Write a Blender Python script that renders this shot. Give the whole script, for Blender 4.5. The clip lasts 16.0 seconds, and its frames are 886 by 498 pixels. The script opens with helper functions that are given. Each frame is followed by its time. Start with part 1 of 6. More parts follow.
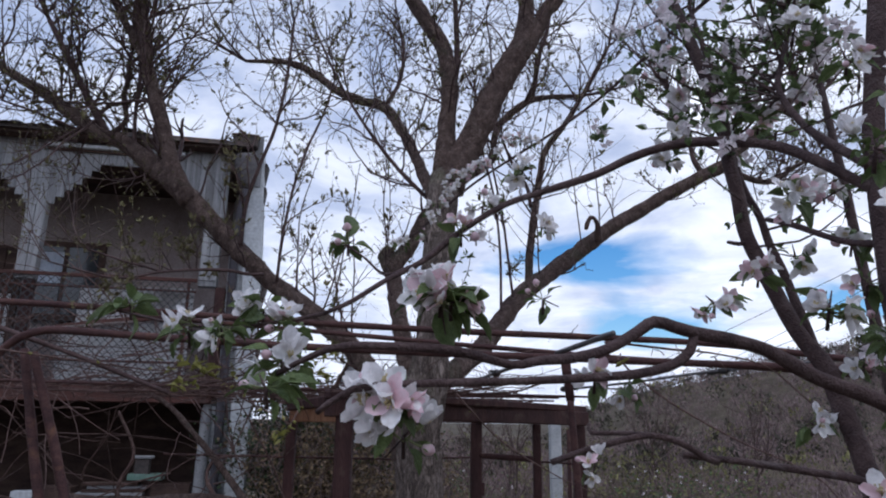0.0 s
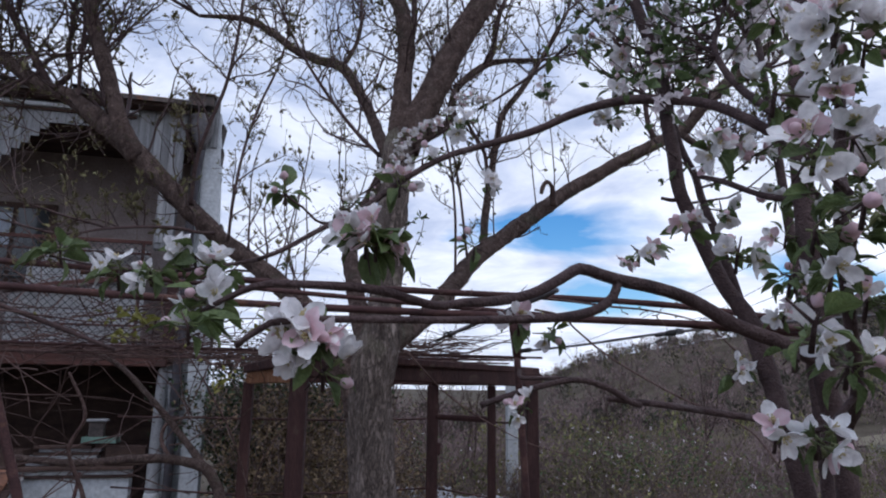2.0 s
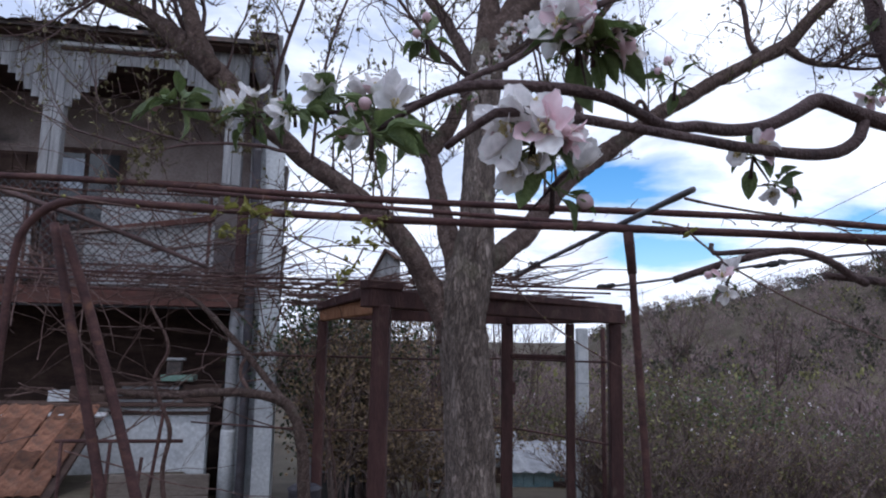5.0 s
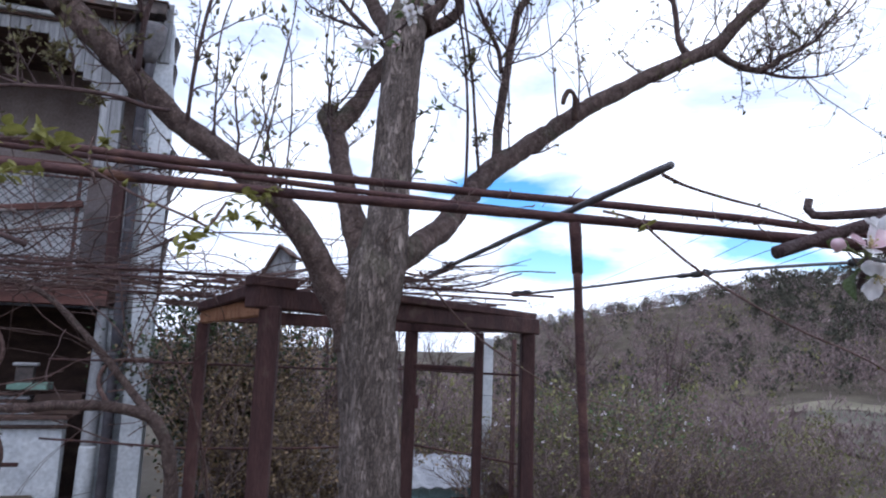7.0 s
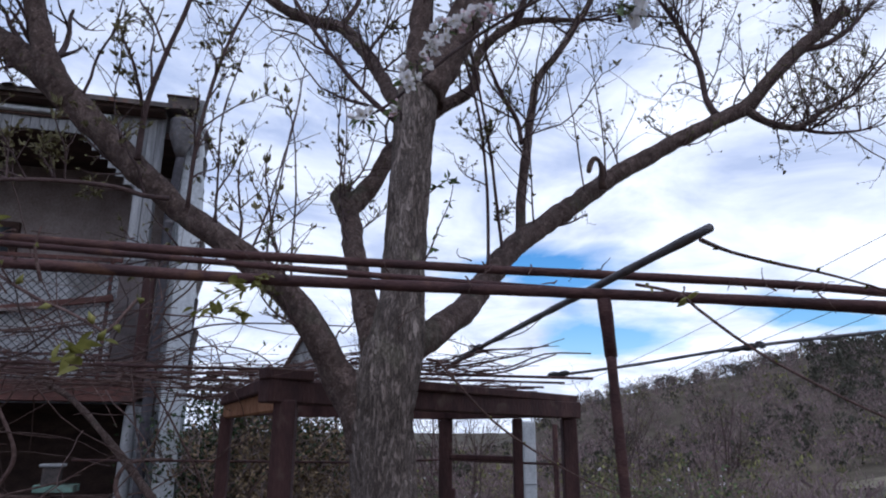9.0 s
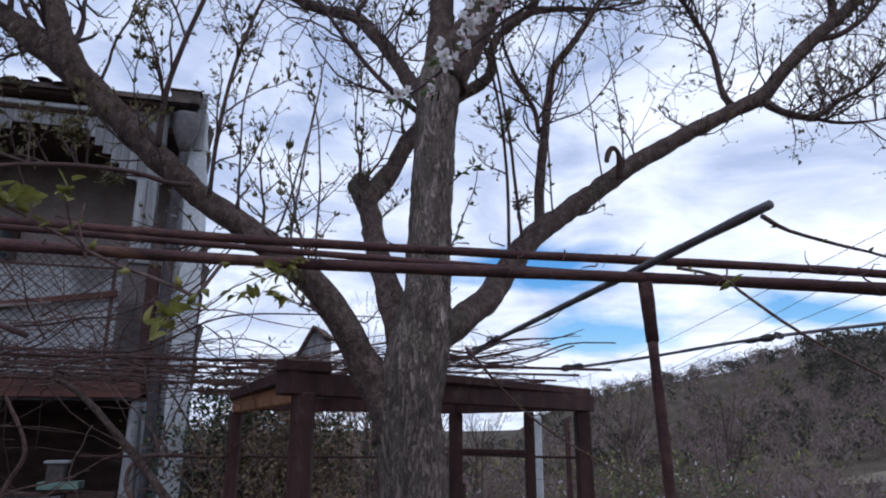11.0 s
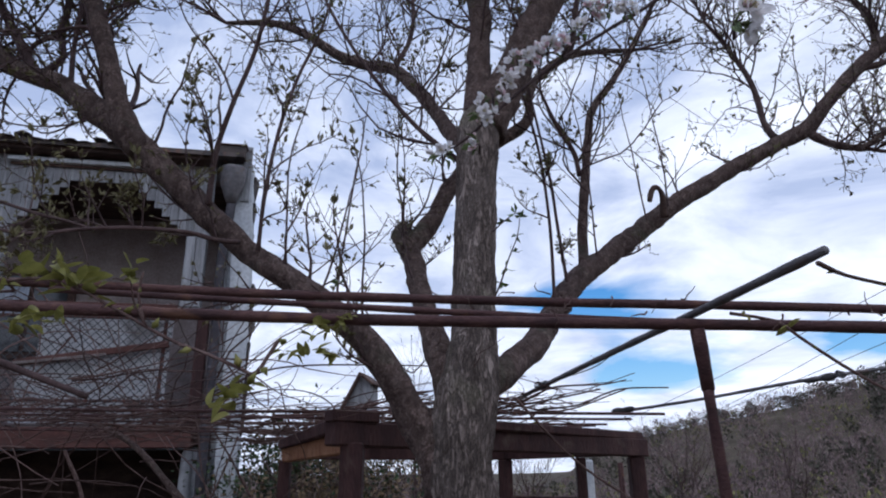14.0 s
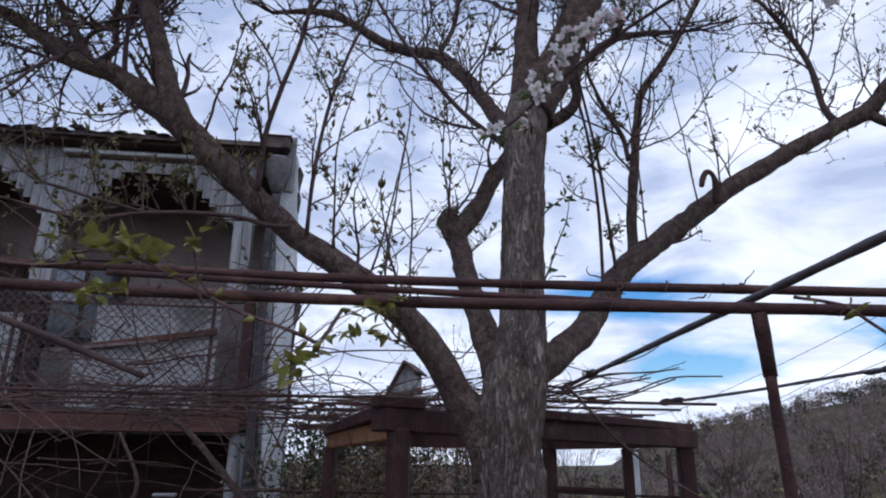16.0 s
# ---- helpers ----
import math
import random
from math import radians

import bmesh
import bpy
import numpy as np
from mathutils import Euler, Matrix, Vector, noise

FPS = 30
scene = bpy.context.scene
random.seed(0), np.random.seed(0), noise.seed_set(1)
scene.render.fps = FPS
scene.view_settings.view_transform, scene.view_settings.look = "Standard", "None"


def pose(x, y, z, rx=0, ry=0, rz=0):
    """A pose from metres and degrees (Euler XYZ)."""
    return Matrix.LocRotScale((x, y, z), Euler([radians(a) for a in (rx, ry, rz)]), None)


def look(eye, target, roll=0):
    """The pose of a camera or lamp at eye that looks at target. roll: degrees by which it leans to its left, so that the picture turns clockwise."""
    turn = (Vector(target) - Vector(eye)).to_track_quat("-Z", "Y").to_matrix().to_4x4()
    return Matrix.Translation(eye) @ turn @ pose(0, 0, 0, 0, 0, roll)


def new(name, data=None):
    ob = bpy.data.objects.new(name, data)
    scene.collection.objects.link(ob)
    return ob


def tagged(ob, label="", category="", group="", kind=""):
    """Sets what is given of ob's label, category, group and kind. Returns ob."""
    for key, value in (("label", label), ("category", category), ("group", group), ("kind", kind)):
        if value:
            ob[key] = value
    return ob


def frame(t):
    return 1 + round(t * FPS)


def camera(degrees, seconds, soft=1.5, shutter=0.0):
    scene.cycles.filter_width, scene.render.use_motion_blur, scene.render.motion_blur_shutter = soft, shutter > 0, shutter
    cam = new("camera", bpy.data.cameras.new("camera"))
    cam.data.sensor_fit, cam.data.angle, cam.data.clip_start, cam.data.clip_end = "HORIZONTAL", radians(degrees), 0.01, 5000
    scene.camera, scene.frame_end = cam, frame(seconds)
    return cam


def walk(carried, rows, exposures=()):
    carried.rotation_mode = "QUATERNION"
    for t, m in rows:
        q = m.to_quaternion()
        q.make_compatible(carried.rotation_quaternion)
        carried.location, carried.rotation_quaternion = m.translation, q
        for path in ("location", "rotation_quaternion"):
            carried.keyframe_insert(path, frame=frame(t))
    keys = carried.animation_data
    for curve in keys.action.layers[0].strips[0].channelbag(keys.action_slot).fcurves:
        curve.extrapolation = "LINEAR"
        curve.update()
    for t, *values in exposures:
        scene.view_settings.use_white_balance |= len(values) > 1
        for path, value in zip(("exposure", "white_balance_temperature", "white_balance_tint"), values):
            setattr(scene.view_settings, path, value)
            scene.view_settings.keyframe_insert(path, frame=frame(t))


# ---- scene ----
cam = camera(66.8, 16.0, soft=2.0, shutter=0.15)
PATH = [
    (0, (0.086, 0.01, 1.781), (0.059, 1.945, 2.286), 0.9),
    (0.5, (0.097, 0.023, 1.744), (0.082, 1.963, 2.233), 1.4),
    (1, (0.118, 0.005, 1.733), (0.14, 1.954, 2.18), 1.9),
    (1.5, (0.136, -0.002, 1.731), (0.199, 1.952, 2.153), 1.1),
    (2, (0.155, -0.001, 1.734), (0.235, 1.954, 2.148), 0.8),
    (2.5, (0.149, 0.009, 1.735), (0.234, 1.963, 2.152), 0.8),
    (3, (0.133, 0.002, 1.743), (0.214, 1.954, 2.172), 0.9),
    (3.5, (0.108, 0.011, 1.719), (0.167, 1.963, 2.154), 0.7),
    (4, (0.075, 0.056, 1.627), (0.006, 2.015, 2.025), 1.1),
    (4.2, (0.034, 0.092, 1.614), (-0.128, 2.052, 1.974), 0.9),
    (6.3, (-0.119, 0.648, 1.546), (0.006, 2.629, 1.79), 1.9),
    (6.5, (-0.096, 0.709, 1.556), (0.03, 2.691, 1.795), 2.0),
    (7, (-0.115, 0.899, 1.587), (0.106, 2.862, 1.895), 2.1),
    (7.5, (-0.112, 1.019, 1.599), (0.315, 2.934, 1.987), -0.3),
    (8, (-0.051, 1.116, 1.611), (0.235, 3.046, 2.048), 0.6),
    (8.5, (0.006, 1.149, 1.644), (0.11, 3.082, 2.146), 0.7),
    (8.7, (0.011, 1.14, 1.656), (0.106, 3.065, 2.189), 0.4),
    (10.8, (-0.126, 1.207, 1.618), (0.006, 3.132, 2.147), -0.1),
    (11, (-0.126, 1.208, 1.621), (-0.016, 3.134, 2.148), 0.1),
    (11.5, (-0.121, 1.205, 1.627), (-0.05, 3.128, 2.172), 0.6),
    (12, (-0.112, 1.195, 1.639), (-0.05, 3.111, 2.211), 0.5),
    (12.5, (-0.129, 1.186, 1.639), (-0.072, 3.095, 2.232), 0.4),
    (13, (-0.138, 1.189, 1.646), (-0.091, 3.094, 2.251), 0.5),
    (13.5, (-0.14, 1.195, 1.649), (-0.118, 3.096, 2.269), -0.0),
    (14, (-0.138, 1.189, 1.658), (-0.152, 3.084, 2.298), -0.6),
    (14.5, (-0.157, 1.193, 1.654), (-0.219, 3.081, 2.312), -1.3),
    (15, (-0.158, 1.215, 1.646), (-0.272, 3.1, 2.305), 0.2),
    (15.5, (-0.161, 1.23, 1.639), (-0.302, 3.122, 2.272), 0.7),
    (16, (-0.172, 1.223, 1.638), (-0.306, 3.121, 2.254), 0.5),
]
LIGHT = [(0, 0.0, 5900, 12), (4.2, 0.0, 5900, 12), (5.3, 0.46, 5900, 12), (6.3, 0.77, 5830, 12), (7.0, 0.73, 5780, 12), (7.6, 0.64, 5720, 12), (8.1, 0.44, 5670, 12), (8.7, 0.14, 5740, 12), (10.8, 0.0, 5750, 12), (16, 0.0, 5800, 12)]
walk(cam, [(t, look(eye, target, roll)) for t, eye, target, roll in PATH], LIGHT)

# ---- world and light ----
world = bpy.data.worlds.new("sky")
scene.world = world
world.use_nodes = True
wn, wl = world.node_tree.nodes, world.node_tree.links
wn.clear()


def wnode(kind, **values):
    n = wn.new(kind)
    for key, value in values.items():
        if key in n.inputs:
            n.inputs[key].default_value = value
    return n


SUN_UP, SUN_AROUND = 66.0, 200.0
sky = wn.new("ShaderNodeTexSky")
sky.sky_type = "NISHITA"
sky.sun_disc = False
sky.sun_elevation, sky.sun_rotation = radians(SUN_UP), radians(SUN_AROUND)
sky_gain = wn.new("ShaderNodeVectorMath")
sky_gain.operation = "SCALE"
sky_gain.inputs["Scale"].default_value = 0.125
wl.new(sky.outputs[0], sky_gain.inputs[0])
where = wn.new("ShaderNodeTexCoord")
split = wn.new("ShaderNodeSeparateXYZ")
wl.new(where.outputs["Generated"], split.inputs[0])


def wmath(op, a, b, clamp=False):
    n = wn.new("ShaderNodeMath")
    n.operation, n.use_clamp = op, clamp
    for k, v in enumerate((a, b)):
        if isinstance(v, (int, float)):
            n.inputs[k].default_value = v
        else:
            wl.new(v, n.inputs[k])
    return n.outputs[0]


# clouds lie on a flat layer overhead, so they flatten towards the horizon
lift = wmath("ADD", wmath("MAXIMUM", split.outputs[2], 0.0), 0.16)
flat = wn.new("ShaderNodeCombineXYZ")
wl.new(wmath("DIVIDE", split.outputs[0], lift), flat.inputs[0])
wl.new(wmath("DIVIDE", split.outputs[1], lift), flat.inputs[1])
cover = wnode("ShaderNodeTexNoise", Scale=1.15, Detail=7.0, Roughness=0.55, Distortion=0.3)
shade = wnode("ShaderNodeTexNoise", Scale=2.3, Detail=8.0, Roughness=0.58, Distortion=0.5)
moved = wn.new("ShaderNodeVectorMath")
moved.operation = "ADD"
moved.inputs[1].default_value = (3.1, 7.4, 0.0)
wl.new(flat.outputs[0], moved.inputs[0])
wl.new(moved.outputs[0], cover.inputs["Vector"])
wl.new(flat.outputs[0], shade.inputs["Vector"])
# one rift in the clouds over the valley shows blue
def rift_at(x, y, wide, deep):
    """How near a direction is to the middle of a long rift, 0 at its middle."""
    n = wn.new("ShaderNodeVectorMath")
    n.operation = "SUBTRACT"
    n.inputs[1].default_value = (x, y, 0.0)
    wl.new(flat.outputs[0], n.inputs[0])
    s = wn.new("ShaderNodeVectorMath")
    s.operation = "MULTIPLY"
    s.inputs[1].default_value = (1 / wide, 1 / deep, 0.0)
    wl.new(n.outputs[0], s.inputs[0])
    size = wn.new("ShaderNodeVectorMath")
    size.operation = "LENGTH"
    wl.new(s.outputs[0], size.inputs[0])
    return size.outputs["Value"]


nearest = wmath("MINIMUM", wmath("MINIMUM", rift_at(0.5, 2.36, 0.26, 0.2), rift_at(0.98, 3.28, 0.42, 0.3)), rift_at(1.85, 2.7, 0.35, 0.16))
rift = wmath("ADD", wmath("MULTIPLY", wmath("SUBTRACT", cover.outputs[0], 0.5), 2.2), wmath("MULTIPLY", nearest, 0.42))
mask = wn.new("ShaderNodeValToRGB")
mask.color_ramp.elements[0].position, mask.color_ramp.elements[1].position = 0.2, 0.58
wl.new(rift, mask.inputs[0])
tone = wn.new("ShaderNodeValToRGB")
tone.color_ramp.elements[0].position, tone.color_ramp.elements[1].position = 0.33, 0.68
tone.color_ramp.elements[0].color = (0.39, 0.45, 0.6, 1)
tone.color_ramp.elements[1].color = (1.0, 1.0, 1.03, 1)
dim = wmath("SUBTRACT", shade.outputs[0], wmath("MULTIPLY", wmath("MAXIMUM", wmath("SUBTRACT", split.outputs[2], 0.22), 0.0), 0.32))
wl.new(wmath("ADD", dim, wmath("MULTIPLY", split.outputs[0], 0.13)), tone.inputs[0])
# thin cloud glows near the horizon
glow = wmath("SUBTRACT", 1.0, wmath("MULTIPLY", split.outputs[2], 2.1), clamp=True)
lit = wn.new("ShaderNodeMix")
lit.data_type = "RGBA"
wl.new(wmath("MULTIPLY", glow, 0.42), lit.inputs[0])
wl.new(tone.outputs[0], lit.inputs[6])
lit.inputs[7].default_value = (0.88, 0.91, 0.98, 1)
both = wn.new("ShaderNodeMix")
both.data_type = "RGBA"
wl.new(mask.outputs[0], both.inputs[0])
clear_blue = wn.new("ShaderNodeHueSaturation")
clear_blue.inputs["Saturation"].default_value = 1.45
wl.new(sky_gain.outputs[0], clear_blue.inputs["Color"])
wl.new(clear_blue.outputs[0], both.inputs[6])
wl.new(lit.outputs[2], both.inputs[7])
ground_back = wn.new("ShaderNodeBackground")
ground_back.inputs[1].default_value = 1.17
wl.new(both.outputs[2], ground_back.inputs[0])
wout = wn.new("ShaderNodeOutputWorld")
wl.new(ground_back.outputs[0], wout.inputs[0])

sun = new("sun", bpy.data.lights.new("sun", "SUN"))
sun.data.energy, sun.data.angle, sun.data.color = 0.72, radians(20), (1.0, 0.96, 0.9)
sun.matrix_world = look(
    (4 * math.sin(radians(SUN_AROUND)), 4 * math.cos(radians(SUN_AROUND)), 4 * math.tan(radians(SUN_UP))), (0, 0, 0)
)


# ---- materials ----
def material(name, colours, scale=6.0, stretch=(1, 1, 1), rough=0.8, bump=0.3, grain=40.0, metal=0.0, stain=None, stain_scale=1.2,
             stain_low=0.55, vary=0.0, island=False, glow_through=0.0, cracks=0.0, spec=0.3, crack_dark=0.66, plates=0.0):
    """A surface with colour at two scales, fine relief and, if asked, stains, cracks and a shade of its own for each piece."""
    m = bpy.data.materials.new(name)
    m.use_nodes = True
    nodes, links = m.node_tree.nodes, m.node_tree.links
    bsdf = nodes["Principled BSDF"]
    bsdf.inputs["Roughness"].default_value = rough
    bsdf.inputs["Metallic"].default_value = metal
    bsdf.inputs["Specular IOR Level"].default_value = spec
    place = nodes.new("ShaderNodeTexCoord")
    stretch_node = nodes.new("ShaderNodeMapping")
    stretch_node.inputs["Scale"].default_value = stretch
    links.new(place.outputs["Object"], stretch_node.inputs[0])
    large = nodes.new("ShaderNodeTexNoise")
    large.inputs["Scale"].default_value, large.inputs["Detail"].default_value = scale, 6
    large.inputs["Roughness"].default_value = 0.65
    links.new(stretch_node.outputs[0], large.inputs["Vector"])
    ramp = nodes.new("ShaderNodeValToRGB")
    while len(ramp.color_ramp.elements) < len(colours):
        ramp.color_ramp.elements.new(0.5)
    for k, c in enumerate(colours):
        e = ramp.color_ramp.elements[k]
        e.position = 0.3 + 0.42 * k / max(1, len(colours) - 1)
        e.color = (*c, 1)
    links.new(large.outputs[0], ramp.inputs[0])
    colour = ramp.outputs[0]
    fine = nodes.new("ShaderNodeTexNoise")
    fine.inputs["Scale"].default_value, fine.inputs["Detail"].default_value = grain, 4
    links.new(stretch_node.outputs[0], fine.inputs["Vector"])
    speck = nodes.new("ShaderNodeMapRange")
    speck.inputs["To Min"].default_value, speck.inputs["To Max"].default_value = 0.78, 1.22
    speck.inputs["From Min"].default_value, speck.inputs["From Max"].default_value = 0.25, 0.75
    links.new(fine.outputs[0], speck.inputs[0])
    tinted = nodes.new("ShaderNodeVectorMath")
    tinted.operation = "SCALE"
    links.new(colour, tinted.inputs[0])
    links.new(speck.outputs[0], tinted.inputs["Scale"])
    colour = tinted.outputs[0]
    if stain:
        blot = nodes.new("ShaderNodeTexNoise")
        blot.inputs["Scale"].default_value, blot.inputs["Detail"].default_value = stain_scale, 5
        blot.inputs["Distortion"].default_value = 0.6
        links.new(place.outputs["Object"], blot.inputs["Vector"])
        sharp = nodes.new("ShaderNodeMapRange")
        sharp.inputs["From Min"].default_value, sharp.inputs["From Max"].default_value = stain_low, stain_low + 0.16
        links.new(blot.outputs[0], sharp.inputs[0])
        mix = nodes.new("ShaderNodeMix")
        mix.data_type = "RGBA"
        links.new(sharp.outputs[0], mix.inputs[0])
        links.new(colour, mix.inputs[6])
        mix.inputs[7].default_value = (*stain, 1)
        colour = mix.outputs[2]
    if vary:
        if island:
            own = nodes.new("ShaderNodeNewGeometry").outputs["Random Per Island"]
        else:
            own = nodes.new("ShaderNodeObjectInfo").outputs["Random"]
        span = nodes.new("ShaderNodeMapRange")
        span.inputs["To Min"].default_value, span.inputs["To Max"].default_value = 1 - vary, 1 + vary
        links.new(own, span.inputs[0])
        again = nodes.new("ShaderNodeVectorMath")
        again.operation = "SCALE"
        links.new(colour, again.inputs[0])
        links.new(span.outputs[0], again.inputs["Scale"])
        colour = again.outputs[0]
    height = fine.outputs[0]
    if cracks:
        cell = nodes.new("ShaderNodeTexVoronoi")
        cell.feature = "DISTANCE_TO_EDGE"
        cell.inputs["Scale"].default_value = cracks
        bent = nodes.new("ShaderNodeMix")
        bent.data_type = "VECTOR"
        bent.inputs[0].default_value = 0.16
        links.new(stretch_node.outputs[0], bent.inputs[4])
        links.new(large.outputs["Color"], bent.inputs[5])
        links.new(bent.outputs[1], cell.inputs["Vector"])
        ridge = nodes.new("ShaderNodeMapRange")
        ridge.inputs["From Max"].default_value = 0.22
        links.new(cell.outputs["Distance"], ridge.inputs[0])
        dark = nodes.new("ShaderNodeMapRange")
        dark.inputs["To Min"].default_value, dark.inputs["To Max"].default_value = crack_dark, 1.08
        links.new(ridge.outputs[0], dark.inputs[0])
        deep = nodes.new("ShaderNodeVectorMath")
        deep.operation = "SCALE"
        links.new(colour, deep.inputs[0])
        links.new(dark.outputs[0], deep.inputs["Scale"])
        colour = deep.outputs[0]
        if plates:
            flake = nodes.new("ShaderNodeTexVoronoi")
            flake.inputs["Scale"].default_value = cracks
            links.new(bent.outputs[1], flake.inputs["Vector"])
            lone = nodes.new("ShaderNodeSeparateColor")
            links.new(flake.outputs["Color"], lone.inputs[0])
            worn = nodes.new("ShaderNodeMapRange")
            worn.inputs["To Min"].default_value, worn.inputs["To Max"].default_value = 1 - plates, 1 + plates
            links.new(lone.outputs[0], worn.inputs[0])
            pale = nodes.new("ShaderNodeVectorMath")
            pale.operation = "SCALE"
            links.new(colour, pale.inputs[0])
            links.new(worn.outputs[0], pale.inputs["Scale"])
            colour = pale.outputs[0]
        total = nodes.new("ShaderNodeMath")
        total.operation = "ADD"
        links.new(ridge.outputs[0], total.inputs[0])
        links.new(fine.outputs[0], total.inputs[1])
        height = total.outputs[0]
    links.new(colour, bsdf.inputs["Base Color"])
    if bump:
        b = nodes.new("ShaderNodeBump")
        b.inputs["Strength"].default_value, b.inputs["Distance"].default_value = bump, 0.02
        links.new(height, b.inputs["Height"])
        links.new(b.outputs[0], bsdf.inputs["Normal"])
    if glow_through:
        thin = nodes.new("ShaderNodeBsdfTranslucent")
        links.new(colour, thin.inputs[0])
        blend = nodes.new("ShaderNodeMixShader")
        blend.inputs[0].default_value = glow_through
        links.new(bsdf.outputs[0], blend.inputs[1])
        links.new(thin.outputs[0], blend.inputs[2])
        links.new(blend.outputs[0], nodes["Material Output"].inputs[0])
    return m


BARK = material("fissured_bark", [(0.16, 0.125, 0.108), (0.25, 0.2, 0.176), (0.355, 0.292, 0.26)], 16, (1, 1, 0.24), 0.95, 0.75, 95, cracks=44,
                stain=(0.3, 0.275, 0.2), stain_scale=3.0, stain_low=0.62, spec=0.12, crack_dark=0.5, plates=0.24)
BARK_LIMB = material("limb_bark", [(0.16, 0.11, 0.096), (0.265, 0.187, 0.162), (0.37, 0.282, 0.248)], 20, (1, 1, 0.8), 0.9, 0.9, 120, cracks=58,
                     stain=(0.21, 0.2, 0.15), stain_scale=4.0, stain_low=0.6, spec=0.12, crack_dark=0.6, plates=0.32)
TWIG = material("twig_bark", [(0.05, 0.031, 0.029), (0.09, 0.056, 0.053), (0.14, 0.092, 0.085)], 14, rough=0.8, bump=0.3, grain=120, vary=0.25, island=True)
BUSH_TWIG = material("shrub_bark", [(0.1, 0.072, 0.064), (0.165, 0.12, 0.108), (0.24, 0.185, 0.168)], 14, rough=0.85, bump=0.3, grain=120, vary=0.3, island=True)
APPLE_BARK = material("apple_bark", [(0.04, 0.024, 0.024), (0.075, 0.046, 0.044), (0.125, 0.085, 0.08)], 22, rough=0.75, bump=0.5, grain=160,
                      stain=(0.13, 0.1, 0.095), stain_scale=14, stain_low=0.6)
VINE_BARK = material("vine_bark", [(0.062, 0.036, 0.032), (0.118, 0.072, 0.062), (0.2, 0.135, 0.117)], 18, rough=0.9, bump=0.6, grain=130, vary=0.35, island=True)
PALE_CANE = material("pale_cane", [(0.1, 0.08, 0.074), (0.18, 0.15, 0.14), (0.28, 0.245, 0.23)], 18, rough=0.85, bump=0.4, grain=110)
BUD = material("bud_scales", [(0.09, 0.075, 0.04), (0.15, 0.13, 0.06), (0.2, 0.19, 0.09)], 30, rough=0.7, bump=0.2, vary=0.3, island=True)
YOUNG_LEAF = material("young_leaf", [(0.15, 0.14, 0.035), (0.235, 0.225, 0.06), (0.33, 0.29, 0.1)], 20, rough=0.5, bump=0.2, vary=0.25, island=True, glow_through=0.35)
LEAF = material("apple_leaf", [(0.07, 0.1, 0.038), (0.12, 0.16, 0.058), (0.19, 0.225, 0.085)], 25, rough=0.45, bump=0.35, grain=150, vary=0.3, glow_through=0.3)
LEAF_MASS = material("leaf_mass", [(0.065, 0.1, 0.04), (0.115, 0.16, 0.065), (0.18, 0.225, 0.1)], 20, rough=0.5, bump=0.1, vary=0.4, island=True, glow_through=0.3)
PETAL = material("apple_petal", [(0.86, 0.81, 0.82), (0.9, 0.88, 0.88), (0.92, 0.91, 0.9)], 18, rough=0.6, bump=0.15, grain=120, vary=0.08, glow_through=0.35)
PETAL_PINK = material("pink_petal", [(0.66, 0.38, 0.43), (0.79, 0.6, 0.64), (0.86, 0.76, 0.78)], 26, rough=0.6, bump=0.15, vary=0.12, glow_through=0.3)
PETAL_MASS = material("petal_mass", [(0.72, 0.6, 0.63), (0.82, 0.76, 0.78), (0.88, 0.85, 0.86)], 18, rough=0.6, bump=0.1, vary=0.1, island=True, glow_through=0.35)
STAMEN = material("stamen", [(0.5, 0.4, 0.2), (0.6, 0.52, 0.3)], 30, rough=0.7, bump=0)
CALYX = material("calyx", [(0.12, 0.16, 0.06), (0.2, 0.2, 0.1)], 30, rough=0.7, bump=0.1)
RUST = material("rusted_pipe", [(0.045, 0.024, 0.024), (0.085, 0.042, 0.04), (0.135, 0.07, 0.058)], 16, (0.4, 1, 1), 0.75, 0.35, 140, 0.25,
                stain=(0.2, 0.1, 0.06), stain_scale=7, stain_low=0.6)
STEEL = material("dull_steel", [(0.09, 0.085, 0.09), (0.14, 0.13, 0.135), (0.2, 0.19, 0.19)], 14, rough=0.55, bump=0.2, grain=150, metal=0.5,
                 stain=(0.13, 0.08, 0.06), stain_scale=9, stain_low=0.58)
TIMBER = material("dark_painted_timber", [(0.034, 0.016, 0.016), (0.062, 0.028, 0.026), (0.094, 0.046, 0.04)], 7, (1, 1, 0.25), 0.75, 0.4, 80,
                  stain=(0.11, 0.075, 0.06), stain_scale=5, stain_low=0.62, vary=0.15)
RAW_TIMBER = material("orange_raw_timber", [(0.24, 0.1, 0.05), (0.36, 0.17, 0.085), (0.46, 0.25, 0.14)], 9, (0.3, 1, 1), 0.75, 0.35, 90,
                      stain=(0.12, 0.06, 0.04), stain_scale=6, stain_low=0.58)
BOARD = material("weathered_white_board", [(0.2, 0.2, 0.205), (0.32, 0.32, 0.33), (0.44, 0.44, 0.45)], 5, (5, 5, 0.35), 0.85, 0.5, 60,
                 stain=(0.24, 0.23, 0.23), stain_scale=2.2, stain_low=0.56, vary=0.16)
PLASTER = material("whitewashed_plaster", [(0.43, 0.45, 0.48), (0.56, 0.58, 0.6), (0.66, 0.67, 0.68)], 2.2, rough=0.95, bump=0.15, grain=26,
                   stain=(0.42, 0.42, 0.43), stain_scale=1.7, stain_low=0.58)
